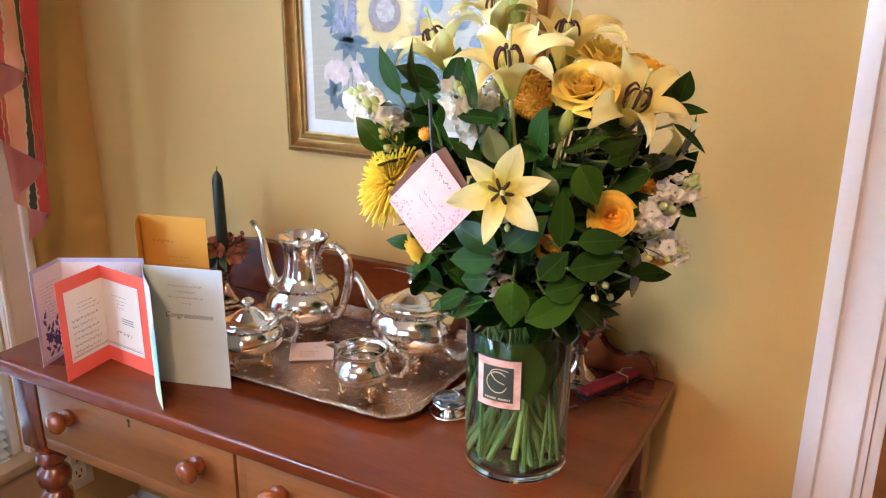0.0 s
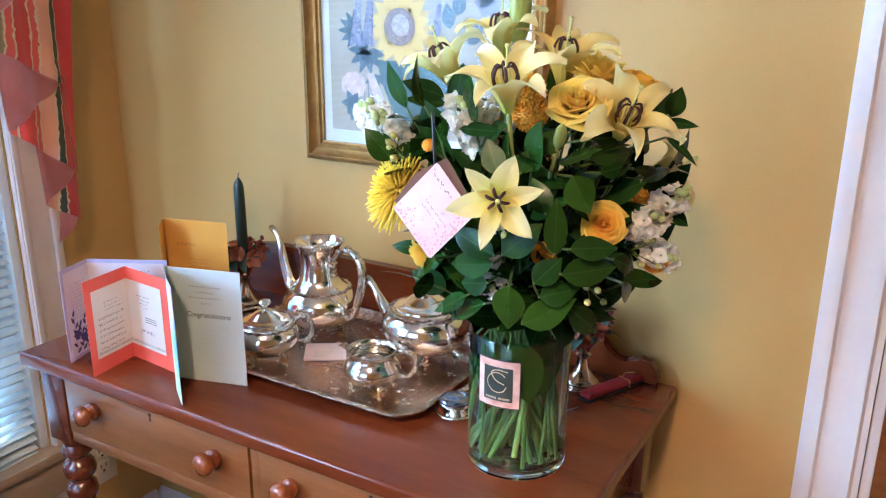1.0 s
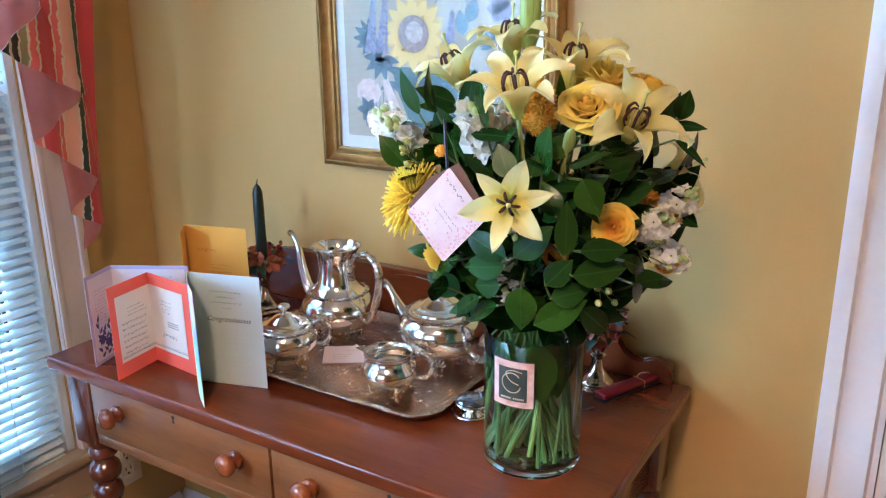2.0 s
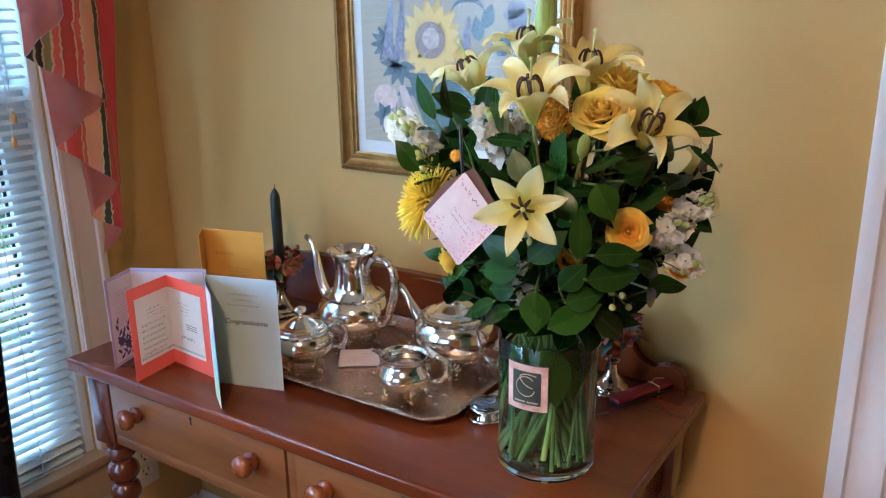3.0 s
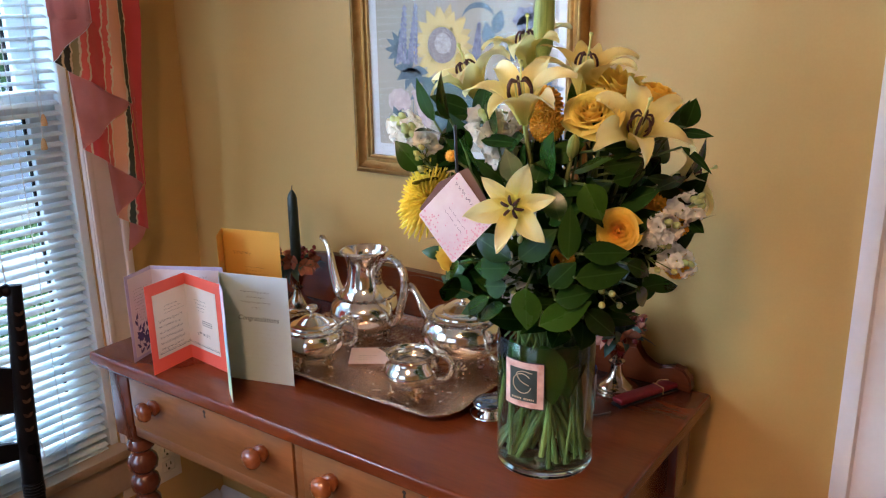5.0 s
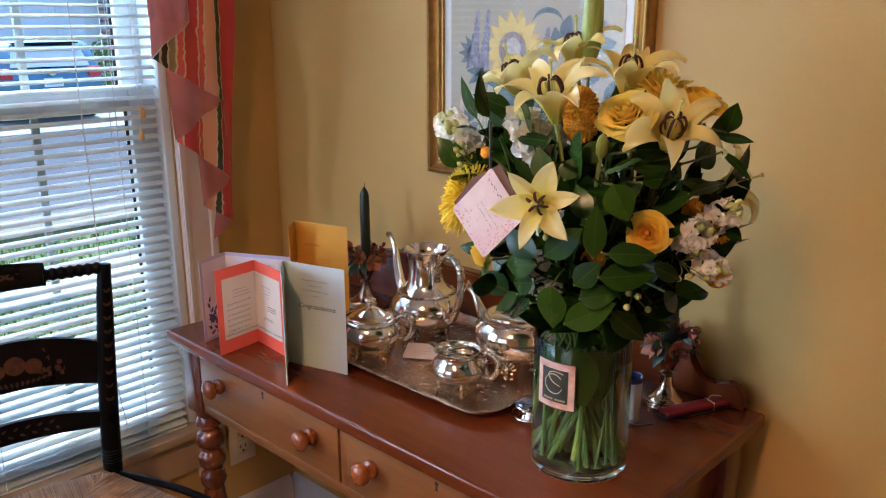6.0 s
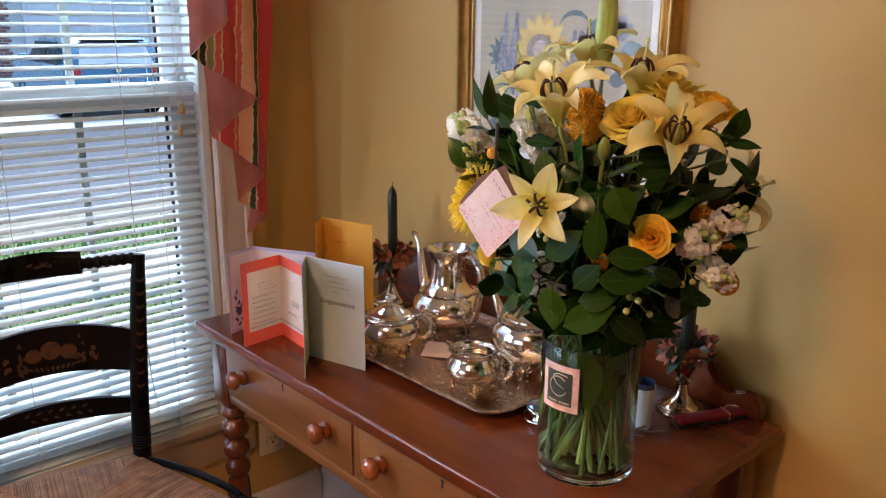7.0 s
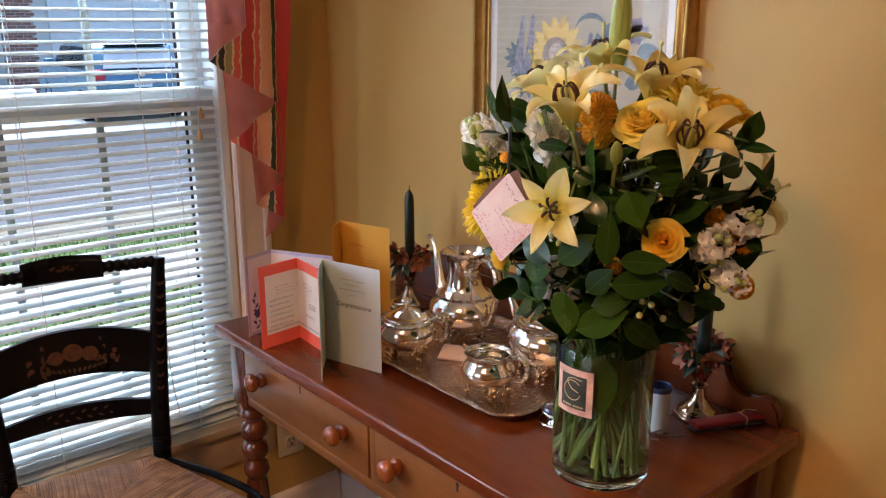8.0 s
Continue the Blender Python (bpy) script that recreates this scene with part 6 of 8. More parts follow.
def spider_mum(p, axis, r, seed):
    e, rng = flower("spider_chrysanthemum", "lemon yellow spider chrysanthemum with quill petals", "chrysanthemum", p, axis, 0, 0.0024, None, seed + 120, "chrysanthemums in the vase")
    bm = bmesh.new()
    n = 260
    for k in range(n):
        u = (k + 0.5) / n
        th = math.acos(1 - 1.25 * u)
        ph = k * 2.39996 + rng.uniform(-0.1, 0.1)
        ln = r * (0.50 + 0.50 * min(1, u * 1.5)) * rng.uniform(0.85, 1.12)
        d = Vector((math.sin(th) * math.cos(ph), math.sin(th) * math.sin(ph), math.cos(th)))
        t2 = th * 0.75
        d2 = Vector((math.sin(t2) * math.cos(ph), math.sin(t2) * math.sin(ph), math.cos(t2)))
        tube(bm, bez([d * r * 0.12, d * ln * 0.6, d * ln * 0.85 + d2 * ln * 0.16], 5), lambda q: 0.0018 * (0.7 + 0.7 * q - 1.0 * max(0.0, q - 0.7) / 0.3), 5)
    tagged(part("flower_head", bm, M_SPIDER, e), kind="stuff")


spider_mum((0.698, -0.412, 1.090), (-0.55, -0.62, 0.35), 0.048, 1)


def stock(p, axis, ln, n, seed, buds=4, label="white stock blossom spike in the vase", size=1.0):
    """A spike of ruffled white florets with green buds at its tip; p is its middle."""
    ax = Vector(axis).normalized()
    e, rng = flower("stock_flower", label, "stock flower", Vector(p) - ax * ln * 0.5, axis, 0, 0.0020, None, seed + 160, "white stocks in the vase")
    part("spike_stem", tube(bmesh.new(), [(0, 0, 0), (0, 0, ln * 0.5), (0.001, 0, ln)], 0.0016, 6), M_STEM_PALE, e)
    for k in range(n):
        u = (k + 0.5) / n
        a = k * 2.39996
        d = Vector((math.cos(a), math.sin(a), 0.35)).normalized()
        pos = Vector((0, 0, ln * u)) + d * 0.010 * size
        bm = bmesh.new()
        for j in range(7):
            ring = j > 4
            pb = petal_bm((0.0078 if ring else 0.0108) * size * rng.uniform(0.85, 1.15), (0.0085 if ring else 0.0110) * size, 20 if ring else 40, (48 if ring else 92) + rng.uniform(-22, 22), 1.0, 0.2, 0.20, 0.95, 5, 4, seed * 90 + k * 9 + j, 0.0008)
            me = bpy.data.meshes.new("tmp")
            pb.to_mesh(me)
            pb.free()
            me.transform(pose(0, 0, 0, 0, 0, (120 if ring else 72) * j + rng.uniform(-14, 14)))
            bm.from_mesh(me)
            bpy.data.meshes.remove(me)
        bmesh.ops.transform(bm, matrix=facing(pos, d, rng.uniform(0, 72)), verts=bm.verts)
        part("floret", bm, M_WHITE, e)
    for k in range(buds):
        a = k * 2.4
        bm = bmesh.new()
        bmesh.ops.create_icosphere(bm, subdivisions=2, radius=0.0045 * size, matrix=Matrix.Translation((0.006 * math.cos(a), 0.006 * math.sin(a), ln + 0.004 + 0.002 * k)) @ Matrix.Diagonal((0.8, 0.8, 1.25, 1)))
        part("bud", bm, M_PALEGREEN, e)


stock((0.664, -0.388, 1.148), (-0.45, -0.25, 0.85), 0.056, 21, 1, 3, size=1.25)
stock((0.690, -0.405, 1.146), (-0.35, -0.45, 0.8), 0.040, 11, 2, 6, size=1.2)
stock((0.786, -0.400, 1.164), (-0.2, -0.5, 0.8), 0.052, 18, 3, 2, size=1.25)
stock((0.806, -0.372, 1.172), (0.1, -0.5, 0.8), 0.034, 10, 4, 2)
stock((0.824, -0.440, 1.036), (0.0, -0.9, 0.3), 0.020, 5, 5, 1, size=0.85)
stock((0.827, -0.424, 1.006), (0.0, -0.95, 0.1), 0.024, 6, 6, 1, size=0.9)
stock((0.950, -0.335, 1.070), (0.75, -0.5, 0.35), 0.050, 21, 7, 2, size=1.1)
stock((0.972, -0.312, 1.090), (0.75, -0.3, 0.55), 0.030, 8, 8, 5)
stock((0.964, -0.318, 1.036), (0.85, -0.45, -0.1), 0.036, 11, 9, 2)
stock((0.856, -0.462, 1.094), (0.2, -0.6, -0.6), 0.020, 5, 10, 3, size=0.8)
stock((0.905, -0.330, 1.140), (0.4, -0.4, 0.7), 0.036, 10, 11, 2)


def bud_flower(p, axis, ln, r, seed, label):
    e, rng = flower("lily_bud", label, "bud", p, axis, 0, 0.0030, None, seed + 200)
    part("bud", lathe(bmesh.new(), [(0.0015, 0), (r * 0.55, ln * 0.04), (r * 0.9, ln * 0.18), (r, ln * 0.42), (r * 0.92, ln * 0.66), (r * 0.62, ln * 0.86), (r * 0.25, ln * 0.97), (0.0003, ln)], 18, cap=False, lobes=3, depth=0.07), M_BUD, e)


bud_flower((0.780, -0.287, 1.240), (0.02, 0.02, 1.0), 0.105, 0.0125, 1, "tall closed green lily bud above the bouquet")
bud_flower((0.893, -0.428, 1.158), (0.30, -0.35, 0.88), 0.028, 0.0062, 2, "small closed green bud on a thin stem")


def berries(p, axis, seed, n=7):
    e, rng = flower("berry_sprig", "pale yellow berry sprig among the flowers", "berries", p, axis, 0, 0.0014, None, seed + 230)
    for k in range(n):
        q = Vector((rng.uniform(-0.018, 0.018), rng.uniform(-0.018, 0.018), rng.uniform(-0.004, 0.022)))
        part("sprig_stem", tube(bmesh.new(), bez([(0, 0, -0.015), q * 0.5, q], 6), 0.0007, 5), M_STEM, e)
        bm = lathe(bmesh.new(), [(0.0001, -0.0038), (0.0026, -0.0029), (0.0036, 0), (0.0032, 0.0023), (0.0015, 0.0042), (0.0002, 0.0055)], 14, q, cap=False)
        part("berry", bm, M_BERRY_PALE, e)


M_BERRY_PALE = surface("pale_yellow_berry", (0.36, 0.36, 0.07), (0.56, 0.52, 0.16), 60, 0.3, coat=0.3)
berries((0.706, -0.420, 1.132), (-0.4, -0.5, 0.5), 1)
berries((0.952, -0.345, 1.040), (0.7, -0.5, 0.1), 2, 6)
berries((0.925, -0.400, 1.010), (0.5, -0.6, -0.1), 3, 4)


# ---- foliage ----
LEAVES = [leaf_mesh("leaf", m, ln, wd, fo, dr, tp) for m, ln, wd, fo, dr, tp in (
    (M_LEAF, 0.050, 0.030, 0.22, 0.18, 0.80), (M_LEAF, 0.044, 0.026, 0.35, 0.34, 0.78), (M_LEAF_LIGHT, 0.050, 0.032, 0.18, 0.14, 0.82), (M_LEAF, 0.052, 0.027, 0.28, 0.10, 0.80),
    (M_LEAF_LIGHT, 0.044, 0.029, 0.30, 0.24, 0.82))]


CLEAR = [(Vector((0.896, -0.392, 1.200)), 0.036), (Vector((0.931, -0.392, 1.079)), 0.024)]


def hides_rose(q):
    """Leaves pushed aside in front of the open roses."""
    ax = Vector((0.32, -0.86, 0.25)).normalized()
    return any(-0.01 < (q - p).dot(ax) < 0.09 and ((q - p) - ax * (q - p).dot(ax)).length < r for p, r in CLEAR)


def upper(line, z):
    """The part of a stem above height z, for greenery that is only pushed into the neck."""
    return [q for q in line if q.z > z]


def leafy_branch(tip, seed, n=7, size=1.0, light=False, start=0.45, short=False, label="branch of glossy dark green leaves in the vase", face=None):
    """A thin branch from the vase to tip, with leaves set alternately along its outer part."""
    rng = random.Random(seed)
    tip = Vector(tip)
    axis = (tip - NECK).normalized()
    line = stem_line(tip, axis, rng, 0.042)
    if short:
        line = upper(line, T + 0.115)
    e = new("leafy_branch")
    e.empty_display_size = 0.02
    e.matrix_world = Matrix.Translation(line[0])
    tagged(e, label, "foliage", "leafy branches in the vase")
    loc = [p - line[0] for p in line]
    part("stem", tube(bmesh.new(), loc, lambda u: 0.0019 * (1.35 - 0.75 * u), 6), M_STEM, e)
    for k in range(n):
        u = start + (1 - start) * (k + 0.6) / n if k < n - 1 else 1.0
        f = min(u * (len(loc) - 1), len(loc) - 1.001)
        i = int(f)
        p = loc[i].lerp(loc[i + 1], f - i)
        d = (loc[i + 1] - loc[i]).normalized()
        out = Vector((p.x + line[0].x - VX, p.y + line[0].y - VY, 0.02)).normalized()
        side = d.cross(out if out.length > 0 else Vector((1, 0, 0)))
        side = side.normalized() * (1 if k % 2 else -1)
        way = (d * rng.uniform(0.35, 0.8) + side * rng.uniform(0.5, 1.0) + out * rng.uniform(0.1, 0.6)).normalized() if k < n - 1 else d
        nrm = (out * 0.75 + Vector((0, 0, 0.55)) + Vector((rng.uniform(-0.5, 0.5), rng.uniform(-0.5, 0.5), rng.uniform(-0.3, 0.3))))
        if face is not None:
            nrm = Vector(face)
        nrm = (nrm - way * nrm.dot(way)).normalized()
        yv = nrm.cross(way)
        m = Matrix(((way.x, yv.x, nrm.x, p.x), (way.y, yv.y, nrm.y, p.y), (way.z, yv.z, nrm.z, p.z), (0, 0, 0, 1)))
        if p.z + line[0].z + min(0.0, way.z) * 0.05 < T + VH + 0.022 or hides_rose(line[0] + p + way * 0.028) or hides_rose(line[0] + p + way * 0.045):
            continue
        pick = rng.choice((2, 4)) if light or rng.random() < 0.2 else rng.choice((0, 1, 3))
        shared("leaf", LEAVES[pick], e, m @ Matrix.Scale(size * rng.uniform(0.78, 1.12), 4))


TIPS = [(0.694, -0.405, 1.188), (0.735, -0.430, 1.196), (0.690, -0.430, 1.130), (0.735, -0.465, 1.020), (0.722, -0.430, 0.990), (0.690, -0.400, 1.060),
        (0.845, -0.462, 1.060), (0.815, -0.470, 1.060), (0.800, -0.462, 1.000), (0.880, -0.452, 1.050), (0.905, -0.440, 1.010), (0.868, -0.430, 0.990), (0.925, -0.420, 1.030),
        (0.958, -0.250, 1.185), (0.990, -0.262, 1.130), (0.980, -0.255, 1.095), (0.965, -0.330, 0.985), (0.960, -0.290, 0.950), (0.930, -0.370, 0.965), (0.992, -0.290, 1.060),
        (0.900, -0.425, 1.165), (0.920, -0.405, 1.180), (0.872, -0.440, 1.140), (0.795, -0.425, 1.180), (0.830, -0.300, 1.190), (0.880, -0.330, 1.180), (0.940, -0.380, 1.120),
        (0.770, -0.440, 1.100), (0.740, -0.400, 1.150), (0.860, -0.400, 1.110), (0.900, -0.400, 1.100), (0.830, -0.420, 1.120), (0.800, -0.300, 1.150), (0.740, -0.320, 1.120), (0.720, -0.300, 1.060),
        (0.900, -0.270, 1.140), (0.880, -0.230, 1.080), (0.930, -0.240, 1.020), (0.780, -0.250, 1.040), (0.850, -0.440, 0.965), (0.895, -0.410, 0.955), (0.780, -0.430, 0.960), (0.830, -0.400, 1.060)]
for k, tip in enumerate(TIPS):
    if k in (3, 6, 7, 8, 9, 10, 11, 12, 17, 18, 39, 40, 41):
        continue
    tip = Vector((VX + 0.02, VY - 0.03, 1.06)).lerp(Vector(tip), 0.80 if 12 < k < 20 else 0.93)
    leafy_branch(tip, 300 + k, 7, 1.12 if k % 3 else 0.95, k in (6, 7, 8, 11), 0.36, k % 2 == 0)

# filling greenery between the flowers
for k in range(34):
    u = (k + 0.5) / 34
    th, ph = math.acos(1 - 1.62 * u), k * 2.39996
    d = Vector((math.sin(th) * math.cos(ph), math.sin(th) * math.sin(ph), math.cos(th)))
    tip = Vector((0.835, -0.345, 1.045)) + Vector((d.x * 0.085, d.y * 0.075, d.z * 0.105))
    leafy_branch(tip, 500 + k, 6, 1.08, k % 5 == 0, 0.36, k % 3 != 0)

LEAF_KIND = [(M_LEAF, 0.20, 0.12), (M_LEAF, 0.32, 0.22), (M_LEAF_LIGHT, 0.16, 0.10), (M_LEAF, 0.26, -0.06), (M_LEAF_LIGHT, 0.28, 0.18)]


def front_leaf(foot, tip, width, kind):
    """One broad leaf from foot to tip, on its own thin stalk out of the vase."""
    foot, tip = Vector(foot), Vector(tip)
    rng = random.Random(int(foot.x * 9000) + int(tip.z * 7000))
    way = tip - foot
    ln = way.length
    way.normalize()
    out = Vector((foot.x - VX, foot.y - VY + 0.03, 0)).normalized()
    nrm = Vector((0.35, -0.75, 0.55)) + out * 0.4 + Vector((rng.uniform(-0.3, 0.3), rng.uniform(-0.3, 0.3), rng.uniform(-0.3, 0.3)))
    nrm = (nrm - way * nrm.dot(way)).normalized()
    yv = nrm.cross(way)
    e = new("foliage_leaf")
    e.matrix_world = Matrix.Translation(foot)
    tagged(e, "broad glossy green leaf on a thin stalk in the vase", "foliage", "broad leaves in the vase")
    inner = foot - out * 0.03 - nrm * 0.02
    line = stem_line(inner, (out.x, out.y, 0.5), rng, 0.036)
    line = [q - foot for q in upper(line, T + 0.125)] + [Vector((0, 0, 0))]
    part("stalk", tube(bmesh.new(), line, 0.0014, 6), M_STEM, e)
    mat, fold, droop = LEAF_KIND[kind]
    m = Matrix(((way.x, yv.x, nrm.x, 0), (way.y, yv.y, nrm.y, 0), (way.z, yv.z, nrm.z, 0), (0, 0, 0, 1)))
    mesh = leaf_mesh("leaf", mat, ln * 1.06, width * 0.92, fold, droop, 0.80)
    shared("leaf", mesh, e, m)


front_leaf((0.851, -0.473, 1.055), (0.798, -0.469, 1.074), 0.029, 1)
front_leaf((0.848, -0.470, 1.045), (0.785, -0.457, 1.028), 0.029, 1)
front_leaf((0.864, -0.465, 1.024), (0.858, -0.454, 0.972), 0.036, 2)
front_leaf((0.856, -0.466, 1.055), (0.890, -0.457, 1.087), 0.032, 0)
front_leaf((0.918, -0.445, 1.065), (0.954, -0.413, 1.066), 0.028, 0)
front_leaf((0.913, -0.450, 1.040), (0.954, -0.414, 1.044), 0.032, 0)
front_leaf((0.911, -0.432, 1.133), (0.931, -0.431, 1.101), 0.036, 2)
front_leaf((0.916, -0.400, 1.164), (0.940, -0.340, 1.163), 0.022, 0)
front_leaf((0.921, -0.413, 1.148), (0.949, -0.358, 1.151), 0.024, 0)
front_leaf((0.783, -0.423, 1.166), (0.833, -0.434, 1.172), 0.017, 1)
front_leaf((0.752, -0.380, 1.178), (0.758, -0.377, 1.225), 0.026, 0)
front_leaf((0.742, -0.386, 1.192), (0.709, -0.412, 1.208), 0.024, 0)
front_leaf((0.743, -0.385, 1.184), (0.711, -0.409, 1.194), 0.020, 1)
front_leaf((0.736, -0.392, 1.142), (0.696, -0.424, 1.137), 0.026, 0)
front_leaf((0.733, -0.395, 1.132), (0.693, -0.428, 1.123), 0.022, 1)
front_leaf((0.909, -0.399, 1.182), (0.895, -0.375, 1.209), 0.018, 0)
front_leaf((0.914, -0.395, 1.177), (0.907, -0.366, 1.202), 0.022, 3)
front_leaf((0.964, -0.302, 1.177), (0.973, -0.301, 1.206), 0.024, 0)
front_leaf((0.957, -0.303, 1.172), (0.991, -0.299, 1.172), 0.016, 0)
front_leaf((0.961, -0.302, 1.156), (0.996, -0.300, 1.136), 0.013, 1)
front_leaf((0.948, -0.363, 1.132), (0.973, -0.303, 1.116), 0.014, 1)
front_leaf((0.955, -0.355, 1.118), (0.974, -0.302, 1.130), 0.014, 1)
front_leaf((0.834, -0.459, 0.997), (0.762, -0.418, 0.957), 0.024, 0)
front_leaf((0.874, -0.452, 0.981), (0.921, -0.439, 1.008), 0.034, 4)
front_leaf((0.912, -0.425, 0.998), (0.936, -0.385, 0.955), 0.028, 1)
front_leaf((0.955, -0.393, 1.022), (0.958, -0.355, 0.985), 0.018, 1)
front_leaf((0.810, -0.453, 1.000), (0.755, -0.415, 0.959), 0.020, 3)
front_leaf((0.904, -0.450, 1.059), (0.904, -0.445, 1.110), 0.026, 0)
front_leaf((0.886, -0.454, 1.027), (0.909, -0.447, 1.053), 0.028, 0)
front_leaf((0.890, -0.449, 1.012), (0.923, -0.434, 1.022), 0.028, 1)
front_leaf((0.865, -0.449, 1.134), (0.869, -0.441, 1.155), 0.022, 0)
front_leaf((0.874, -0.439, 1.156), (0.901, -0.418, 1.171), 0.024, 2)
front_leaf((0.843, -0.453, 1.131), (0.825, -0.441, 1.160), 0.026, 3)
front_leaf((0.949, -0.408, 1.050), (0.966, -0.370, 1.031), 0.020, 1)
front_leaf((0.739, -0.425, 1.030), (0.704, -0.433, 1.033), 0.018, 1)
front_leaf((0.766, -0.445, 1.029), (0.724, -0.426, 0.997), 0.016, 4)
front_leaf((0.892, -0.447, 1.097), (0.878, -0.446, 1.129), 0.026, 1)
front_leaf((0.837, -0.459, 1.020), (0.801, -0.455, 1.011), 0.028, 1)
front_leaf((0.975, -0.307, 1.077), (0.993, -0.306, 1.068), 0.018, 1)
front_leaf((0.930, -0.408, 1.134), (0.950, -0.369, 1.139), 0.020, 0)


def neck_leaf(ang, top, ln, width, kind, r=0.047):
    """A leaf folded down inside the vase's neck, its back against the glass."""
    out = Vector((math.cos(ang), math.sin(ang), 0))
    foot = Vector((VX, VY, T + top)) + out * (r - 0.006)
    way = (Vector((-out.y, out.x, 0)) * 0.35 * math.sin(5 * ang) + Vector((0, 0, -1)) + out * 0.04).normalized()
    nrm = (out - way * out.dot(way)).normalized()
    yv = nrm.cross(way)
    e = new("foliage_leaf")
    e.matrix_world = Matrix.Translation(foot)
    tagged(e, "dark green leaf folded down inside the vase neck", "foliage", "leaves inside the vase neck")
    part("stalk", tube(bmesh.new(), bez([Vector((0, 0, 0)), -out * 0.012 + Vector((0, 0, 0.012)), -out * 0.026 + Vector((0, 0, 0.032))], 8), 0.0012, 6), M_STEM, e)
    mat, fold, droop = LEAF_KIND[kind]
    m = Matrix(((way.x, yv.x, nrm.x, 0), (way.y, yv.y, nrm.y, 0), (way.z, yv.z, nrm.z, 0), (0, 0, 0, 1)))
    shared("leaf", leaf_mesh("leaf", mat, ln, width, 0.15, 0.04, 0.80), e, m)


for k, (deg, top, ln, wd) in enumerate(((-118, 0.176, 0.072, 0.042), (-92, 0.172, 0.060, 0.040), (-66, 0.178, 0.078, 0.046), (-40, 0.174, 0.070, 0.040), (-12, 0.176, 0.064, 0.036),
                                        (20, 0.172, 0.072, 0.040), (-142, 0.170, 0.064, 0.036), (-52, 0.160, 0.056, 0.034), (-80, 0.164, 0.062, 0.040), (-104, 0.158, 0.056, 0.036))):
    neck_leaf(radians(deg), top, ln, wd, (0, 1, 3)[k % 3], 0.0585 - 0.003 * (k % 2))


# ---- gift tag on its fork ----
def gift_tag():
    t = thing("gift_tag", "square white gift tag with pink floral border on a dark fork", "gift tag")
    H, L, B = Vector((0.782, -0.466, 1.139)), Vector((0.739, -0.481, 1.090)), Vector((0.776, -0.470, 1.038))
    ex, ey = (B - L), (H - L)
    nz = ex.cross(ey).normalized()
    if nz.y > 0:
        nz = -nz
    w, h = ex.length, ey.length
    ex, ey = ex.normalized(), ey.normalized()
    m = Matrix(((ex.x, ey.x, nz.x, L.x), (ex.y, ey.y, nz.y, L.y), (ex.z, ey.z, nz.z, L.z), (0, 0, 0, 1)))

    def sheet(pts, z, th):
        bm = plate(bmesh.new(), pts, th)
        bmesh.ops.transform(bm, matrix=m @ Matrix.Translation((0, 0, z)), verts=bm.verts)
        return bm
    s = 1 if ex.cross(ey).dot(nz) > 0 else -1
    card = part("card", sheet(rounded_rect(0, w, 0, h, 0.003, 3), 0, 0.0007), M_TAGWHITE, t, "white and pink printed card")
    part("envelope", sheet([(-0.004, 0.004), (w * 0.7, 0.012), (w * 0.75, h + 0.006), (0.004, h + 0.010), (-0.008, h * 0.6)], -0.0030, 0.0008), M_TAGBROWN, t, "brown envelope behind the card")
    rng = random.Random(33)

    bm = bmesh.new()
    for k in range(900):
        u, v = rng.random(), rng.random()
        near = min(v, 1 - u, 0.35 + u, 0.25 + 1 - v)
        if rng.random() > math.exp(-near * 10):
            continue
        r = rng.uniform(0.0004, 0.0013)
        c = Vector((0.002 + u * (w - 0.004), 0.002 + v * (h - 0.004), 0.00085 + 0.00001 * (k % 20)))
        bm.faces.new([bm.verts.new(c + Vector((r * math.cos(a), r * math.sin(a), 0))) for a in (0, 1.05, 2.09, 3.14, 4.19, 5.24)])
    bmesh.ops.transform(bm, matrix=m, verts=bm.verts)
    tagged(part("pink_print", bm, M_TAGPINK, card, "scattered soft pink blossom print"), kind="stuff")
    bm = bmesh.new()
    for k in range(2):
        stroke_line(bm, rng, 0.018, 0.050, h * 0.52 - 0.006 * k, 0.0014, 0.0013)
    stroke_line(bm, rng, 0.006, 0.036, h * 0.86, 0.0036, 0.0013)
    bmesh.ops.transform(bm, matrix=m, verts=bm.verts)
    part("faint_lines", bm, M_INK_FAINT2, card, smooth=0)
    fork = part("fork", tube(bmesh.new(), bez([NECK + Vector((-0.01, -0.03, 0)), Vector((0.785, -0.425, 1.06)), Vector((0.779, -0.460, 1.12)), Vector((0.768, -0.452, 1.185))], 16), 0.0017, 6), M_BLACKBASE, t, "dark plastic card fork")


M_TAGWHITE = surface("pink_washed_card", (0.72, 0.58, 0.67), (0.84, 0.79, 0.84), 22, 0.5, bump=0.03)
M_TAGPINK = surface("magenta_floral_print", (0.66, 0.28, 0.42), (0.80, 0.54, 0.66), 130, 0.5, bump=0.02)
M_TAGBROWN = paper("brown_envelope", (0.16, 0.085, 0.065))
M_INK_FAINT2 = surface("violet_grey_ink", (0.20, 0.14, 0.24), (0.28, 0.20, 0.30), 50, 0.7, bump=0)
gift_tag()

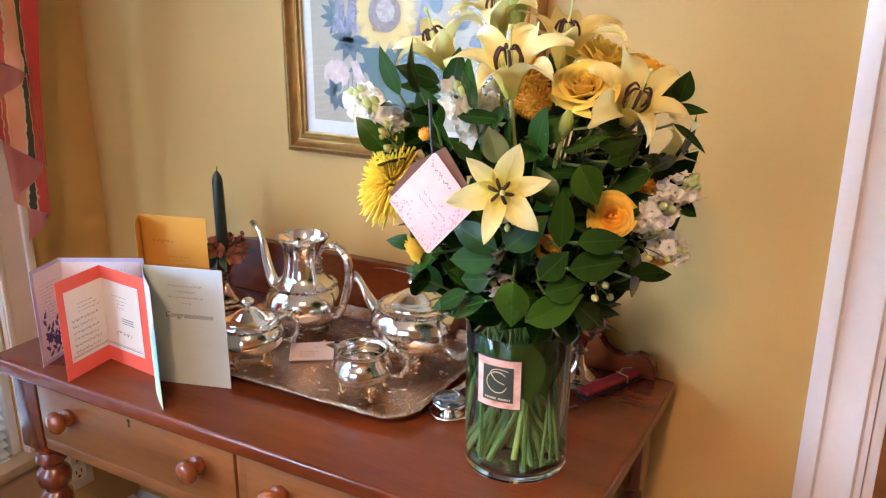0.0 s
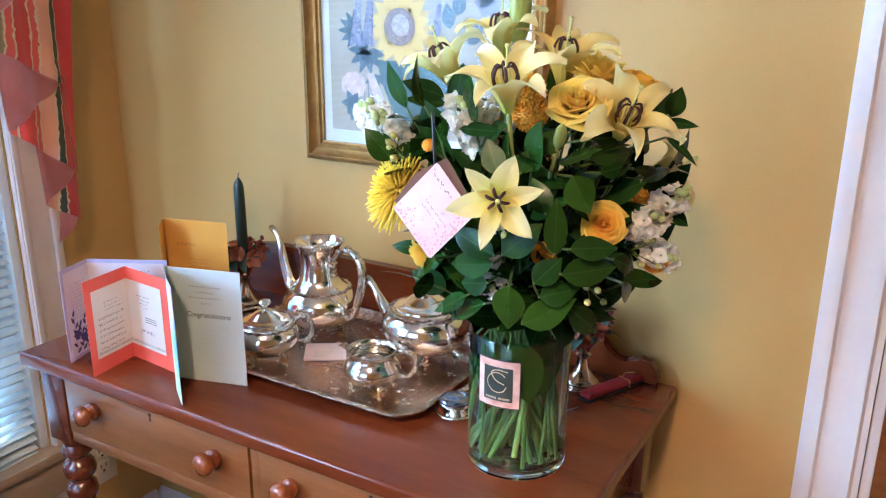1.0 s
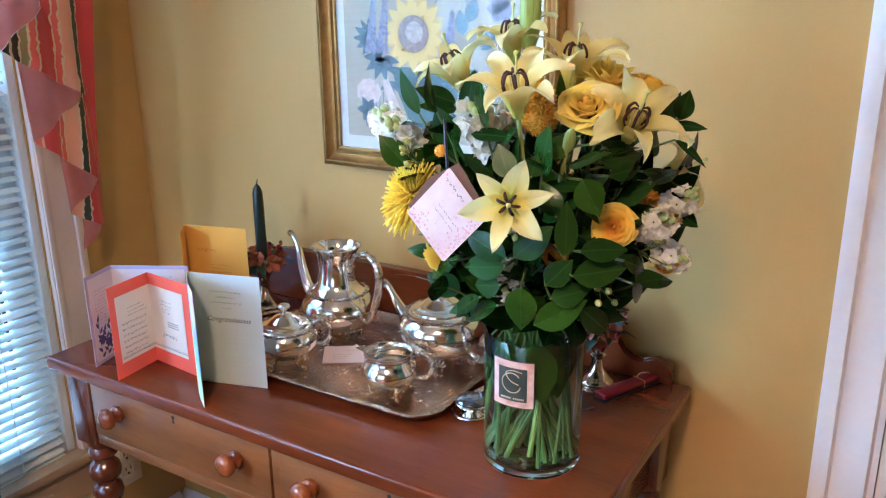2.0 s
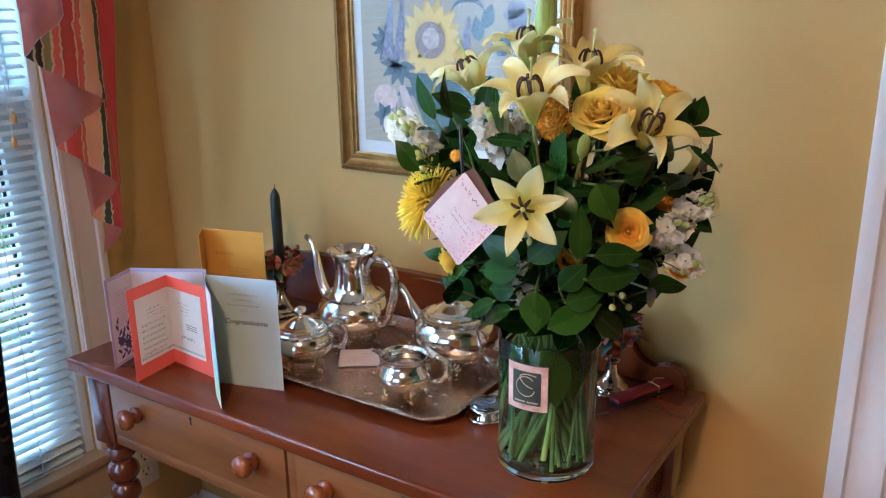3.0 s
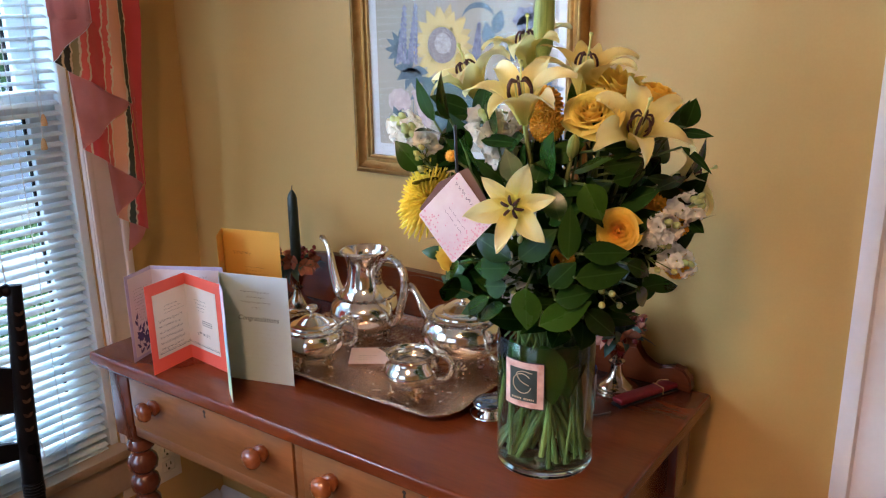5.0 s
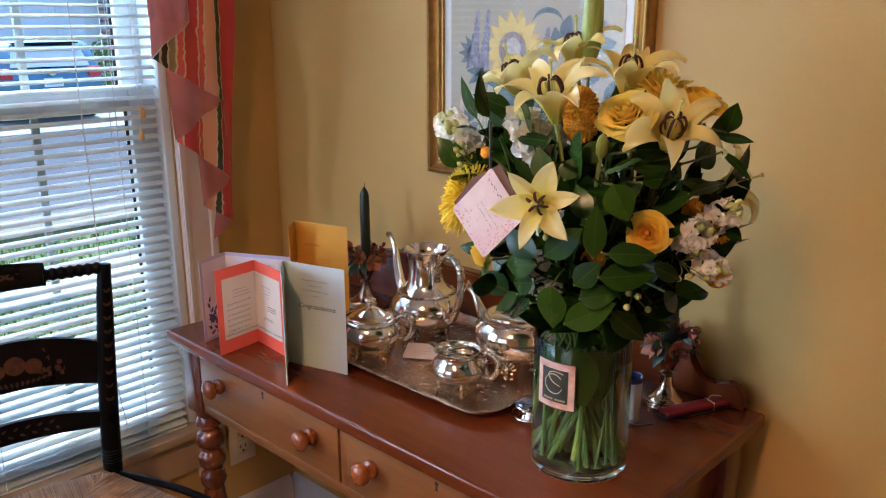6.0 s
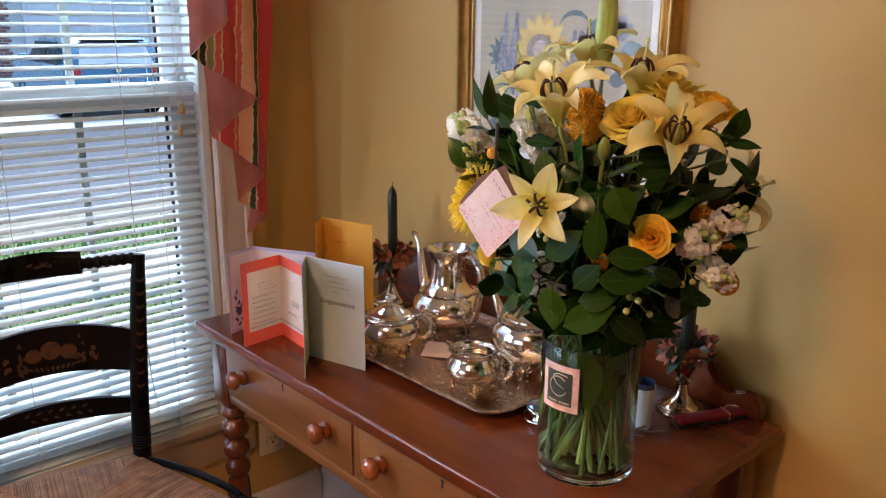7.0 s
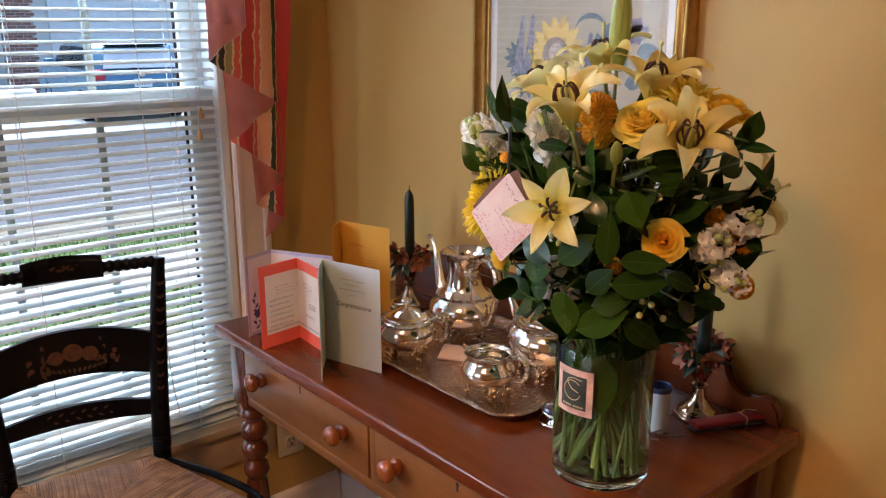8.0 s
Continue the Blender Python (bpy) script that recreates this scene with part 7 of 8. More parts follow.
# ---- curtain ----
def striped_cloth():
    """Chintz with wavering upright stripes."""
    m, nt, b = nodes_of("striped_curtain_cloth")
    n, l = nt.nodes, nt.links
    tc = n.new("ShaderNodeTexCoord")
    sep = n.new("ShaderNodeSeparateXYZ")
    l.new(tc.outputs["Object"], sep.inputs[0])
    no = n.new("ShaderNodeTexNoise")
    no.inputs["Scale"].default_value, no.inputs["Detail"].default_value = 70, 4
    mp = n.new("ShaderNodeMapping")
    mp.inputs["Scale"].default_value = (1, 1, 1.0)
    l.new(tc.outputs["Object"], mp.inputs[0])
    l.new(mp.outputs[0], no.inputs["Vector"])
    slant = n.new("ShaderNodeMath")
    slant.operation = "MULTIPLY_ADD"
    slant.inputs[1].default_value = -0.062
    l.new(sep.outputs["Z"], slant.inputs[0])
    l.new(sep.outputs["Y"], slant.inputs[2])
    wob = n.new("ShaderNodeMath")
    wob.operation = "MULTIPLY_ADD"
    wob.inputs[1].default_value = 0.014
    l.new(no.outputs[0], wob.inputs[0])
    l.new(slant.outputs[0], wob.inputs[2])
    rng_ = n.new("ShaderNodeMapRange")
    rng_.inputs["From Min"].default_value, rng_.inputs["From Max"].default_value = -0.432, -0.232
    l.new(wob.outputs[0], rng_.inputs["Value"])
    ramp = n.new("ShaderNodeValToRGB")
    ramp.color_ramp.interpolation = "CONSTANT"
    dark, cream, coral, red, tan, olive = (0.020, 0.018, 0.020), (0.62, 0.50, 0.33), (0.62, 0.10, 0.075), (0.54, 0.045, 0.05), (0.70, 0.34, 0.21), (0.26, 0.22, 0.10)
    stops = [(0.0, dark), (0.11, cream), (0.15, dark), (0.215, cream), (0.235, olive), (0.29, cream), (0.31, coral), (0.365, cream), (0.385, red), (0.56, cream), (0.575, coral), (0.62, cream), (0.635, tan), (0.75, cream),
             (0.765, (0.035, 0.040, 0.020)), (0.82, cream), (0.83, red)]
    el = ramp.color_ramp.elements
    el[0].position, el[0].color = 0.0, (*stops[0][1], 1)
    el[1].position, el[1].color = stops[-1][0], (*stops[-1][1], 1)
    for p, col in stops[1:-1]:
        x = el.new(p)
        x.color = (*col, 1)
    l.new(rng_.outputs[0], ramp.inputs[0])
    l.new(ramp.outputs[0], b.inputs["Base Color"])
    b.inputs["Roughness"].default_value = 0.75
    b.inputs["Sheen Weight"].default_value = 0.2
    we = n.new("ShaderNodeTexNoise")
    we.inputs["Scale"].default_value = 700
    bp = n.new("ShaderNodeBump")
    bp.inputs["Strength"].default_value, bp.inputs["Distance"].default_value = 0.12, 0.001
    l.new(we.outputs[0], bp.inputs["Height"])
    l.new(bp.outputs[0], b.inputs["Normal"])
    return m


M_STRIPE = striped_cloth()
M_LINING = surface("pink_lining_cloth", (0.58, 0.21, 0.17), (0.70, 0.31, 0.26), 18, 0.7, bump=0.15, fine=500, sheen=0.2, trans=0.3)


def cloth(bm, corners, x_of, n=10, sag=0.0):
    """A quad patch of cloth between four (y, z) corners, at the depth x_of(y, z)."""
    a, b, c, d = [Vector(q) for q in corners]
    grid = []
    for i in range(n + 1):
        u = i / n
        p, q = a.lerp(b, u), d.lerp(c, u)
        grid.append([p.lerp(q, j / n) for j in range(n + 1)])
    vs = [[bm.verts.new((x_of(w.x, w.y), w.x, w.y - sag * math.sin(math.pi * i / n))) for w in row] for i, row in enumerate(grid)]
    for i in range(n):
        for j in range(n):
            bm.faces.new((vs[i][j], vs[i + 1][j], vs[i + 1][j + 1], vs[i][j + 1]))
    return bm


def curtain():
    c = thing("curtain", "striped red and green cascade curtain with pink lining beside the window", "curtain")
    top = 1.95
    B0, A1, C1, A2, C2, A3, C3, tail = (-0.262, 1.292), (-0.357, 1.223), (-0.201, 1.132), (-0.312, 1.060), (-0.184, 0.969), (-0.259, 0.917), (-0.189, 0.876), (-0.236, 0.838)

    def right(z):
        return -0.155 - 0.034 * max(0.0, min(1.0, (1.36 - z) / 0.39))

    def depth(k):
        return lambda y, z: -0.178 + k + 0.06 * max(0.0, -0.17 - y) + 0.006 * math.sin(y * 95 + z * 3)

    def mix(p, q, u):
        return (p[0] + (q[0] - p[0]) * u, p[1] + (q[1] - p[1]) * u)
    bm = bmesh.new()
    cloth(bm, [(-0.262, top), (right(top), top), (right(1.292), 1.292), B0], depth(0.0), 12)
    cloth(bm, [B0, (right(1.292), 1.292), (right(1.132), 1.132), C1], depth(0.0), 12)
    cloth(bm, [A1, B0, C1, mix(A1, C1, 0.5)], depth(0.004), 12)
    cloth(bm, [C1, (right(1.132), 1.132), (right(0.969), 0.969), (right(0.969) - 0.0005, 0.969)], depth(0.0), 10)
    cloth(bm, [A2, C1, (right(0.969) - 0.0005, 0.969), mix(A2, C2, 0.5)], depth(-0.004), 12)
    cloth(bm, [A3, C2, C3, mix(A3, C3, 0.5)], depth(-0.010), 10)
    bmesh.ops.remove_doubles(bm, verts=bm.verts, dist=0.0004)
    bmesh.ops.solidify(bm, geom=bm.faces[:], thickness=0.0011)
    part("striped_face", bm, M_STRIPE, c, "wavy striped chintz", smooth=60)
    def tier(quads):
        bm = bmesh.new()
        for q, k in quads:
            cloth(bm, q, depth(k), 12)
        bmesh.ops.solidify(bm, geom=bm.faces[:], thickness=0.0009)
        part("lining", bm, M_LINING, c, "dusty pink lining", smooth=60)
    tier([([(-0.352, top), (-0.262, top), B0, (-0.354, 1.30)], -0.002), ([(-0.354, 1.30), B0, mix(B0, A1, 0.5), A1], 0.0015)])
    for hem0, hem1, u, nxt, k in ((A1, C1, 0.24, A2, -0.0045), (A2, C2, 0.36, A3, -0.0095), (A3, C3, 0.45, tail, -0.015)):
        s = mix(hem0, hem1, u)
        s = (s[0], s[1] + 0.004)
        e = (hem1[0], hem1[1] + 0.003)
        tier([([s, e, mix(hem1, nxt, 0.5), nxt], k)])
    rod = thing("curtain_rod", "painted wooden curtain rod over the window", "curtain rod")
    part("rod", tube(bmesh.new(), [(-0.20, -0.12, 1.965), (-0.20, -2.2, 1.965)], 0.014, 14), M_SASH, rod)
    for y in (-0.14, -1.15, -2.15):
        part("bracket", boxm((-0.240, y, 1.965), (0.082, 0.016, 0.022), 0.003), M_SASH, rod)


curtain()


# ---- wall outlet ----
def outlet():
    o = thing("wall_outlet", "ivory plastic duplex wall outlet with cover plate", "outlet", XW + 0.001, -0.155, 0.300)
    part("plate", boxm((0.0025, 0, 0), (0.005, 0.072, 0.116), 0.002), M_IVORY, o)
    for dz in (-0.019, 0.019):
        f = part("receptacle", boxm((0.0058, 0, dz), (0.0025, 0.032, 0.028), 0.004, 3), M_IVORY, o)
        bm = bmesh.new()
        for dy in (-0.0064, 0.0064):
            box(bm, (0.0072, dy, dz + 0.004), (0.0012, 0.0022, 0.0085))
        box(bm, (0.0072, 0, dz - 0.008), (0.0012, 0.005, 0.005))
        part("slots", bm, M_GAP, f)
    part("screw", lathe(bmesh.new(), [(0.0001, 0.0062), (0.003, 0.0058), (0.003, 0.004)], 12, cap=False, m=pose(0, 0, 0, 0, 90, 0)), M_IVORY, o)
    p = thing("wall_plate", "ivory plastic blank cover plate beside the outlet", "outlet", XW + 0.001, -0.250, 0.300)
    part("plate", boxm((0.0025, 0, 0), (0.005, 0.05, 0.10), 0.002), M_IVORY, p)


M_IVORY = surface("ivory_plastic", (0.62, 0.56, 0.44), (0.70, 0.64, 0.52), 30, 0.35, bump=0.02)
outlet()


# ---- stencilled chair ----
M_BLACK = surface("black_painted_wood", (0.0025, 0.0025, 0.003), (0.007, 0.006, 0.006), 14, 0.30, bump=0.06)
M_BLACK.node_tree.nodes["Principled BSDF"].inputs["Specular IOR Level"].default_value = 0.10
M_STENCIL = surface("worn_gold_stencil", (0.022, 0.010, 0.005), (0.11, 0.052, 0.022), 90, 0.5, 0.35, 0.1)
M_STENCIL_RED = surface("bronze_red_stencil", (0.05, 0.018, 0.008), (0.14, 0.05, 0.022), 90, 0.5, 0.3, 0.1)
M_RUSH = surface("woven_rush", (0.24, 0.125, 0.062), (0.54, 0.34, 0.195), 40, 0.65, bump=0.35, fine=300, stretch=(1, 1, 1))


def vary_strands(m, low, high):
    """Makes each loose strand of a mesh a little lighter or darker than the next."""
    n, l = m.node_tree.nodes, m.node_tree.links
    b = n["Principled BSDF"]
    geo = n.new("ShaderNodeNewGeometry")
    mr = n.new("ShaderNodeMapRange")
    mr.inputs["To Min"].default_value, mr.inputs["To Max"].default_value = low, high
    l.new(geo.outputs["Random Per Island"], mr.inputs["Value"])
    mul = n.new("ShaderNodeVectorMath")
    mul.operation = "MULTIPLY"
    l.new(b.inputs["Base Color"].links[0].from_socket, mul.inputs[0])
    l.new(mr.outputs[0], mul.inputs[1])
    l.new(mul.outputs[0], b.inputs["Base Color"])


vary_strands(M_RUSH, 0.45, 1.2)


def chair():
    P = Vector((-0.0985, -0.5225, 0))
    ang = math.degrees(math.atan2(-0.978, -0.206))
    c = thing("side_chair", "black painted side chair with gold stencilling and rush seat", "chair", P.x, P.y, 0, ang)
    # x runs along the back from one post to the other, y forwards over the seat
    W, D = 0.322, 0.30
    seat_z = 0.452
    f0, f1 = -0.122, W + 0.055

    def post(x, lean):
        s = 1 if x < W / 2 else -1
        prof = [(x + 0.026 * s, 0.02 * lean, 0.0), (x + 0.024 * s, 0.0, 0.25), (x + 0.022 * s, 0.0, 0.455), (x + 0.013 * s, -0.008, 0.62), (x - 0.002 * s, -0.020, 0.79), (x - 0.009 * s, -0.026, 0.858)]
        bm = tube(bmesh.new(), bez(prof, 26), lambda u: 0.0125 + 0.0055 * math.sin(math.pi * min(1, u * 1.1)), 14)
        for k in range(5):
            z = 0.476 + 0.006 * k
            lathe(bm, [(0.0170, -0.002), (0.0190, 0.0), (0.0170, 0.002)], 18, (x + 0.021 * s, -0.0008, z))
        return bm
    for x in (0.0, W):
        pp = part("back_post", post(x, -1), M_BLACK, c)
        bm = bmesh.new()
        rng = random.Random(5)
        for k in range(9):
            z = 0.60 + 0.026 * k
            yy = -0.007 - 0.019 * (z - 0.6) / 0.26 + 0.0178
            for s in (-1, 1):
                b2 = bmesh.new()
                leaf_shape(b2, 0, 0, math.pi / 2 + s * 0.7, 0.012, 0.0030, 0)
                me = bpy.data.meshes.new("tmp")
                bmesh.ops.transform(b2, matrix=pose(x + (1 if x < W / 2 else -1) * (0.014 - 0.023 * (z - 0.6) / 0.26), yy, z, 90, 0, 180), verts=b2.verts)
                b2.to_mesh(me)
                b2.free()
                bm.from_mesh(me)
                bpy.data.meshes.remove(me)
        tagged(part("stencil", bm, M_STENCIL, pp, "worn gold leaf stencil", smooth=0), kind="stuff")

    def slat(z0e, z1e, z0m, z1m, y0, thick, arch=0.018):
        """An arched slat that also bows backwards between the posts."""
        bm = bmesh.new()
        n = 20
        rows = []
        for k in range(n + 1):
            u = k / n
            s = math.sin(math.pi * u)
            y = y0 - arch * s
            lo, hi = z0e + (z0m - z0e) * s ** 0.9, z1e + (z1m - z1e) * s ** 0.8
            x = 0.018 + (W - 0.036) * u
            rows.append([bm.verts.new(q) for q in ((x, y - thick / 2, lo), (x, y + thick / 2, lo), (x, y + thick / 2, hi), (x, y - thick / 2, hi))])
        for a, b in zip(rows, rows[1:]):
            for i in range(4):
                j = (i + 1) % 4
                bm.faces.new((a[i], a[j], b[j], b[i]))
        bm.faces.new(rows[0])
        bm.faces.new(rows[-1])
        bmesh.ops.bevel(bm, geom=[e for e in bm.edges if e.calc_face_angle(0) > 0.8], offset=0.0022, segments=2, affect="EDGES")
        return bm

    def stencil(parent, shapes, z, y0, arch, mat, label):
        """Flat printed shapes laid on a slat's front face: each x, dz, angle, length, width or a disc when the width is 0."""
        bm = bmesh.new()
        for x, dz, a, ln, wd in shapes:
            u = max(0.02, min(0.98, (x - 0.008) / (W - 0.016)))
            y = y0 - arch * math.sin(math.pi * u) + 0.0055
            slope = -arch * math.pi * math.cos(math.pi * u) / W
            b2 = bmesh.new()
            if wd > 0:
                leaf_shape(b2, 0, 0, a, ln, wd, 0)
            else:
                b2.faces.new([b2.verts.new((ln * math.cos(q), ln * math.sin(q), 0)) for q in [k * math.pi / 8 for k in range(16)]])
            me = bpy.data.meshes.new("tmp")
            bmesh.ops.transform(b2, matrix=pose(x, y, z + dz, 90, 0, 180 + math.degrees(math.atan(slope))), verts=b2.verts)
            b2.to_mesh(me)
            b2.free()
            bm.from_mesh(me)
            bpy.data.meshes.remove(me)
        tagged(part("stencil", bm, mat, parent, label, smooth=0), kind="stuff")

    wide = part("wide_slat", slat(0.630, 0.714, 0.645, 0.738, -0.014, 0.010, 0.020), M_BLACK, c)
    rng = random.Random(9)
    cx = W / 2
    fruit = [(cx - 0.030, -0.004, 0, 0.015, 0), (cx, 0.002, 0, 0.018, 0), (cx + 0.030, -0.004, 0, 0.014, 0)]
    grapes = [(cx + s * (0.085 + 0.008 * rng.uniform(-2, 2)), -0.014 + rng.uniform(-0.014, 0.014), 0, 0.0050, 0) for s in (-1, 1) for k in range(9)]
    leaves = []
    for s in (-1, 1):
        for k in range(34):
            leaves.append((cx + s * rng.uniform(0.045, 0.125), rng.uniform(-0.030, 0.028), rng.uniform(0, 6.28), rng.uniform(0.010, 0.020), rng.uniform(0.0025, 0.0045)))
    for k in range(13):
        leaves.append((cx - 0.06 + 0.01 * k, -0.024 - 0.004 * math.sin(k / 12 * math.pi), -1.57 + 0.2 * (k - 6), 0.012, 0.003))
    stencil(wide, leaves, 0.690, -0.014, 0.020, M_STENCIL, "gold leaf and vine stencil")
    stencil(wide, [(x, dz, a, r, w) for x, dz, a, r, w in fruit + grapes], 0.6905, -0.0136, 0.020, M_STENCIL_RED, "bronze fruit stencil")
    low = part("lower_slat", slat(0.546, 0.575, 0.550, 0.590, -0.004, 0.010, 0.018), M_BLACK, c)
    stencil(low, [(0.06 + 0.010 * k, 0.004 * (-1) ** k, 0.5 * (-1) ** k, 0.012, 0.0028) for k in range(21)], 0.5695, -0.004, 0.018, M_STENCIL, "gold vine stencil")
    for s in (0, 1):
        crest = bmesh.new()
        xs = [0.0 + 0.004 * k for k in range(25)]
        pts = [((x if s == 0 else W - x), -0.026, 0.8510 + 0.02 * x) for x in xs]
        tube(crest, pts, lambda u: 0.0108 + 0.0016 * math.sin(u * 40), 12)
        part("crest_turning", crest, M_BLACK, c, "ring-turned crest end")
    bm = bmesh.new()
    n = 16
    rows = []
    for k in range(n + 1):
        u = k / n
        s = math.sin(math.pi * u)
        x = 0.092 + (W - 0.184) * u
        y = -0.029 - 0.008 * s
        zz = 0.854 + 0.002 * s
        hgt = 0.0215 + 0.003 * s
        rows.append([bm.verts.new((x, y + 0.010 * math.cos(a), zz + hgt * math.sin(a))) for a in [2 * math.pi * j / 12 for j in range(12)]])
    for a, b in zip(rows, rows[1:]):
        for j in range(12):
            bm.faces.new((a[j], a[(j + 1) % 12], b[(j + 1) % 12], b[j]))
    bm.faces.new(rows[0])
    bm.faces.new(rows[-1])
    cr = part("crest_rail", bm, M_BLACK, c)
    stencil(cr, [(W / 2 + 0.012 * k, 0.0, (0.25 if k >= 0 else math.pi - 0.25) + 0.3 * (-1) ** k, 0.016, 0.003) for k in range(-5, 6)], 0.856, -0.0285 + 0.0045, 0.008, M_STENCIL, "gold leaf stencil")
    # rush seat: four fields of cords that meet along the diagonals
    corners = [Vector((0.034, 0.0, seat_z)), Vector((W - 0.034, 0.0, seat_z)), Vector((f1 - 0.012, D, seat_z)), Vector((f0 + 0.012, D, seat_z))]
    mid = Vector((W / 2, D * 0.5, seat_z - 0.012))
    rng = random.Random(14)
    for k in range(4):
        a, b = corners[k], corners[(k + 1) % 4]
        along = (b - a).normalized()
        length = (b - a).length
        knee = min(max((mid - a).dot(along), 0.02), length - 0.02)
        bm = bmesh.new()
        pos = 0.0015
        while pos < length - 0.001:
            edge = a + along * pos
            w = pos / knee if pos < knee else (length - pos) / (length - knee)
            seam = (a if pos < knee else b).lerp(mid, w) + along * rng.uniform(-0.0012, 0.0012)
            lift = Vector((0, 0, 0.004 + rng.uniform(-0.0004, 0.0006)))
            roll = Vector((0, 0, 0.0055))
            way = seam - edge
            pts = [edge - roll, edge + lift * 0.7, edge + way * 0.3 + lift * 1.5, edge + way * 0.65 + lift * 1.4 + along * rng.uniform(-0.0005, 0.0005), seam + lift * 0.5]
            tube(bm, pts, rng.uniform(0.0016, 0.0022), 5)
            pos += 0.0034
        tagged(part("rush_field", bm, M_RUSH, c, "twisted tan rush cords"), kind="stuff")
        u_ = bmesh.new()
        lo = Vector((0, 0, 0.0005))
        q = [u_.verts.new(v + lo) for v in (a, b, mid)] + [u_.verts.new(v - Vector((0, 0, 0.009))) for v in (a, b, mid)]
        for f in ((0, 1, 2), (5, 4, 3), (0, 3, 4, 1), (1, 4, 5, 2), (2, 5, 3, 0)):
            u_.faces.new([q[i] for i in f])
        part("rush_core", u_, M_RUSH, c)
    part("seat_rail", tube(bmesh.new(), bez([(0.022, 0.0, seat_z - 0.006), (-0.046, 0.105, seat_z - 0.002), (-0.100, 0.213, seat_z - 0.004), (f0 + 0.008, D + 0.004, seat_z - 0.008)], 20), 0.0072, 10), M_BLACK, c)
    part("seat_rail", tube(bmesh.new(), bez([(W - 0.022, 0.0, seat_z - 0.006), (W + 0.012, D * 0.45, seat_z - 0.002), (f1 + 0.004, D - 0.05, seat_z - 0.004), (f1 - 0.012, D + 0.006, seat_z - 0.008)], 20), 0.0105, 10), M_BLACK, c)
    part("seat_rail", tube(bmesh.new(), [(f0 + 0.012, D + 0.006, seat_z - 0.008), (W / 2, D + 0.016, seat_z - 0.006), (f1 - 0.012, D + 0.006, seat_z - 0.008)], 0.012, 10), M_BLACK, c)
    part("seat_rail", tube(bmesh.new(), [(0.022, 0, seat_z - 0.008), (W - 0.022, 0, seat_z - 0.008)], 0.0095, 10), M_BLACK, c)
    for x in (f0 + 0.012, f1 - 0.012):
        part("front_leg", lathe(bmesh.new(), [(0.010, 0.0), (0.012, 0.02), (0.014, 0.12), (0.019, 0.16), (0.014, 0.19), (0.018, 0.30), (0.021, 0.40), (0.017, 0.44), (0.019, seat_z + 0.012), (0.012, seat_z + 0.020), (0.0001, seat_z + 0.021)], 20, (x, D, 0)), M_BLACK, c)
    for z in (0.15, 0.28):
        part("stretcher", tube(bmesh.new(), [(f0 + 0.012, D, z), (f1 - 0.012, D, z)], 0.009, 10), M_BLACK, c)
        for x, xf in ((0.024, f0 + 0.012), (W - 0.024, f1 - 0.012)):
            part("stretcher", tube(bmesh.new(), [(x, 0, z - 0.03), (xf, D, z - 0.03)], 0.008, 10), M_BLACK, c)
    part("stretcher", tube(bmesh.new(), [(0.024, 0, 0.2), (W - 0.024, 0, 0.2)], 0.008, 10), M_BLACK, c)


chair()


# ---- hanging lamp over the middle of the room ----
lamp = thing("pendant_lamp", "brass pendant lamp with a white glass shade", "lamp", 1.08, -1.52, 1.80)
M_BRASS = surface("brass", (0.50, 0.32, 0.10), (0.70, 0.48, 0.18), 20, 0.25, 1.0, 0.05)
part("rod", tube(bmesh.new(), [(0, 0, 0.24), (0, 0, 0.65)], 0.006, 8), M_BRASS, lamp)
part("canopy", lathe(bmesh.new(), [(0.05, 0.63), (0.045, 0.645), (0.01, 0.65)], 24), M_BRASS, lamp)
part("shade", lathe(bmesh.new(), [(0.15, 0.10), (0.13, 0.16), (0.08, 0.215), (0.03, 0.24), (0.028, 0.236), (0.078, 0.21), (0.127, 0.156), (0.147, 0.10)], 32, cap=False), M_SASH, lamp)

# ---- outside ----
GZ = -0.45


def ground_mat():
    """Lawn, pale walks and asphalt in strips that run along the house."""
    m, nt, b = nodes_of("street_ground")
    n, l = nt.nodes, nt.links
    tc = n.new("ShaderNodeTexCoord")
    no = n.new("ShaderNodeTexNoise")
    no.inputs["Scale"].default_value, no.inputs["Detail"].default_value = 30, 8
    l.new(tc.outputs["Object"], no.inputs["Vector"])
    ramp = n.new("ShaderNodeValToRGB")
    ramp.color_ramp.elements[0].color, ramp.color_ramp.elements[1].color = (0.030, 0.075, 0.012, 1), (0.14, 0.22, 0.055, 1)
    ramp.color_ramp.elements[0].position, ramp.color_ramp.elements[1].position = 0.32, 0.7
    l.new(no.outputs[0], ramp.inputs[0])
    l.new(ramp.outputs[0], b.inputs["Base Color"])
    b.inputs["Roughness"].default_value = 0.9
    return m


M_ASPHALT = surface("wet_asphalt", (0.030, 0.037, 0.045), (0.062, 0.072, 0.082), 0.9, 0.5, bump=0.3, fine=90)
M_CONC = surface("pale_concrete", (0.34, 0.36, 0.34), (0.48, 0.50, 0.47), 1.5, 0.8, bump=0.2, fine=80)
M_DRYGRASS = surface("dry_verge", (0.15, 0.14, 0.10), (0.27, 0.25, 0.18), 9, 0.95, bump=0.5, fine=90)
gm = bmesh.new()
box(gm, (0, 0, GZ - 0.25), (900, 900, 0.5))
tagged(part("ground", gm, ground_mat()), "mown green lawn in front of the house", "ground", kind="structure")


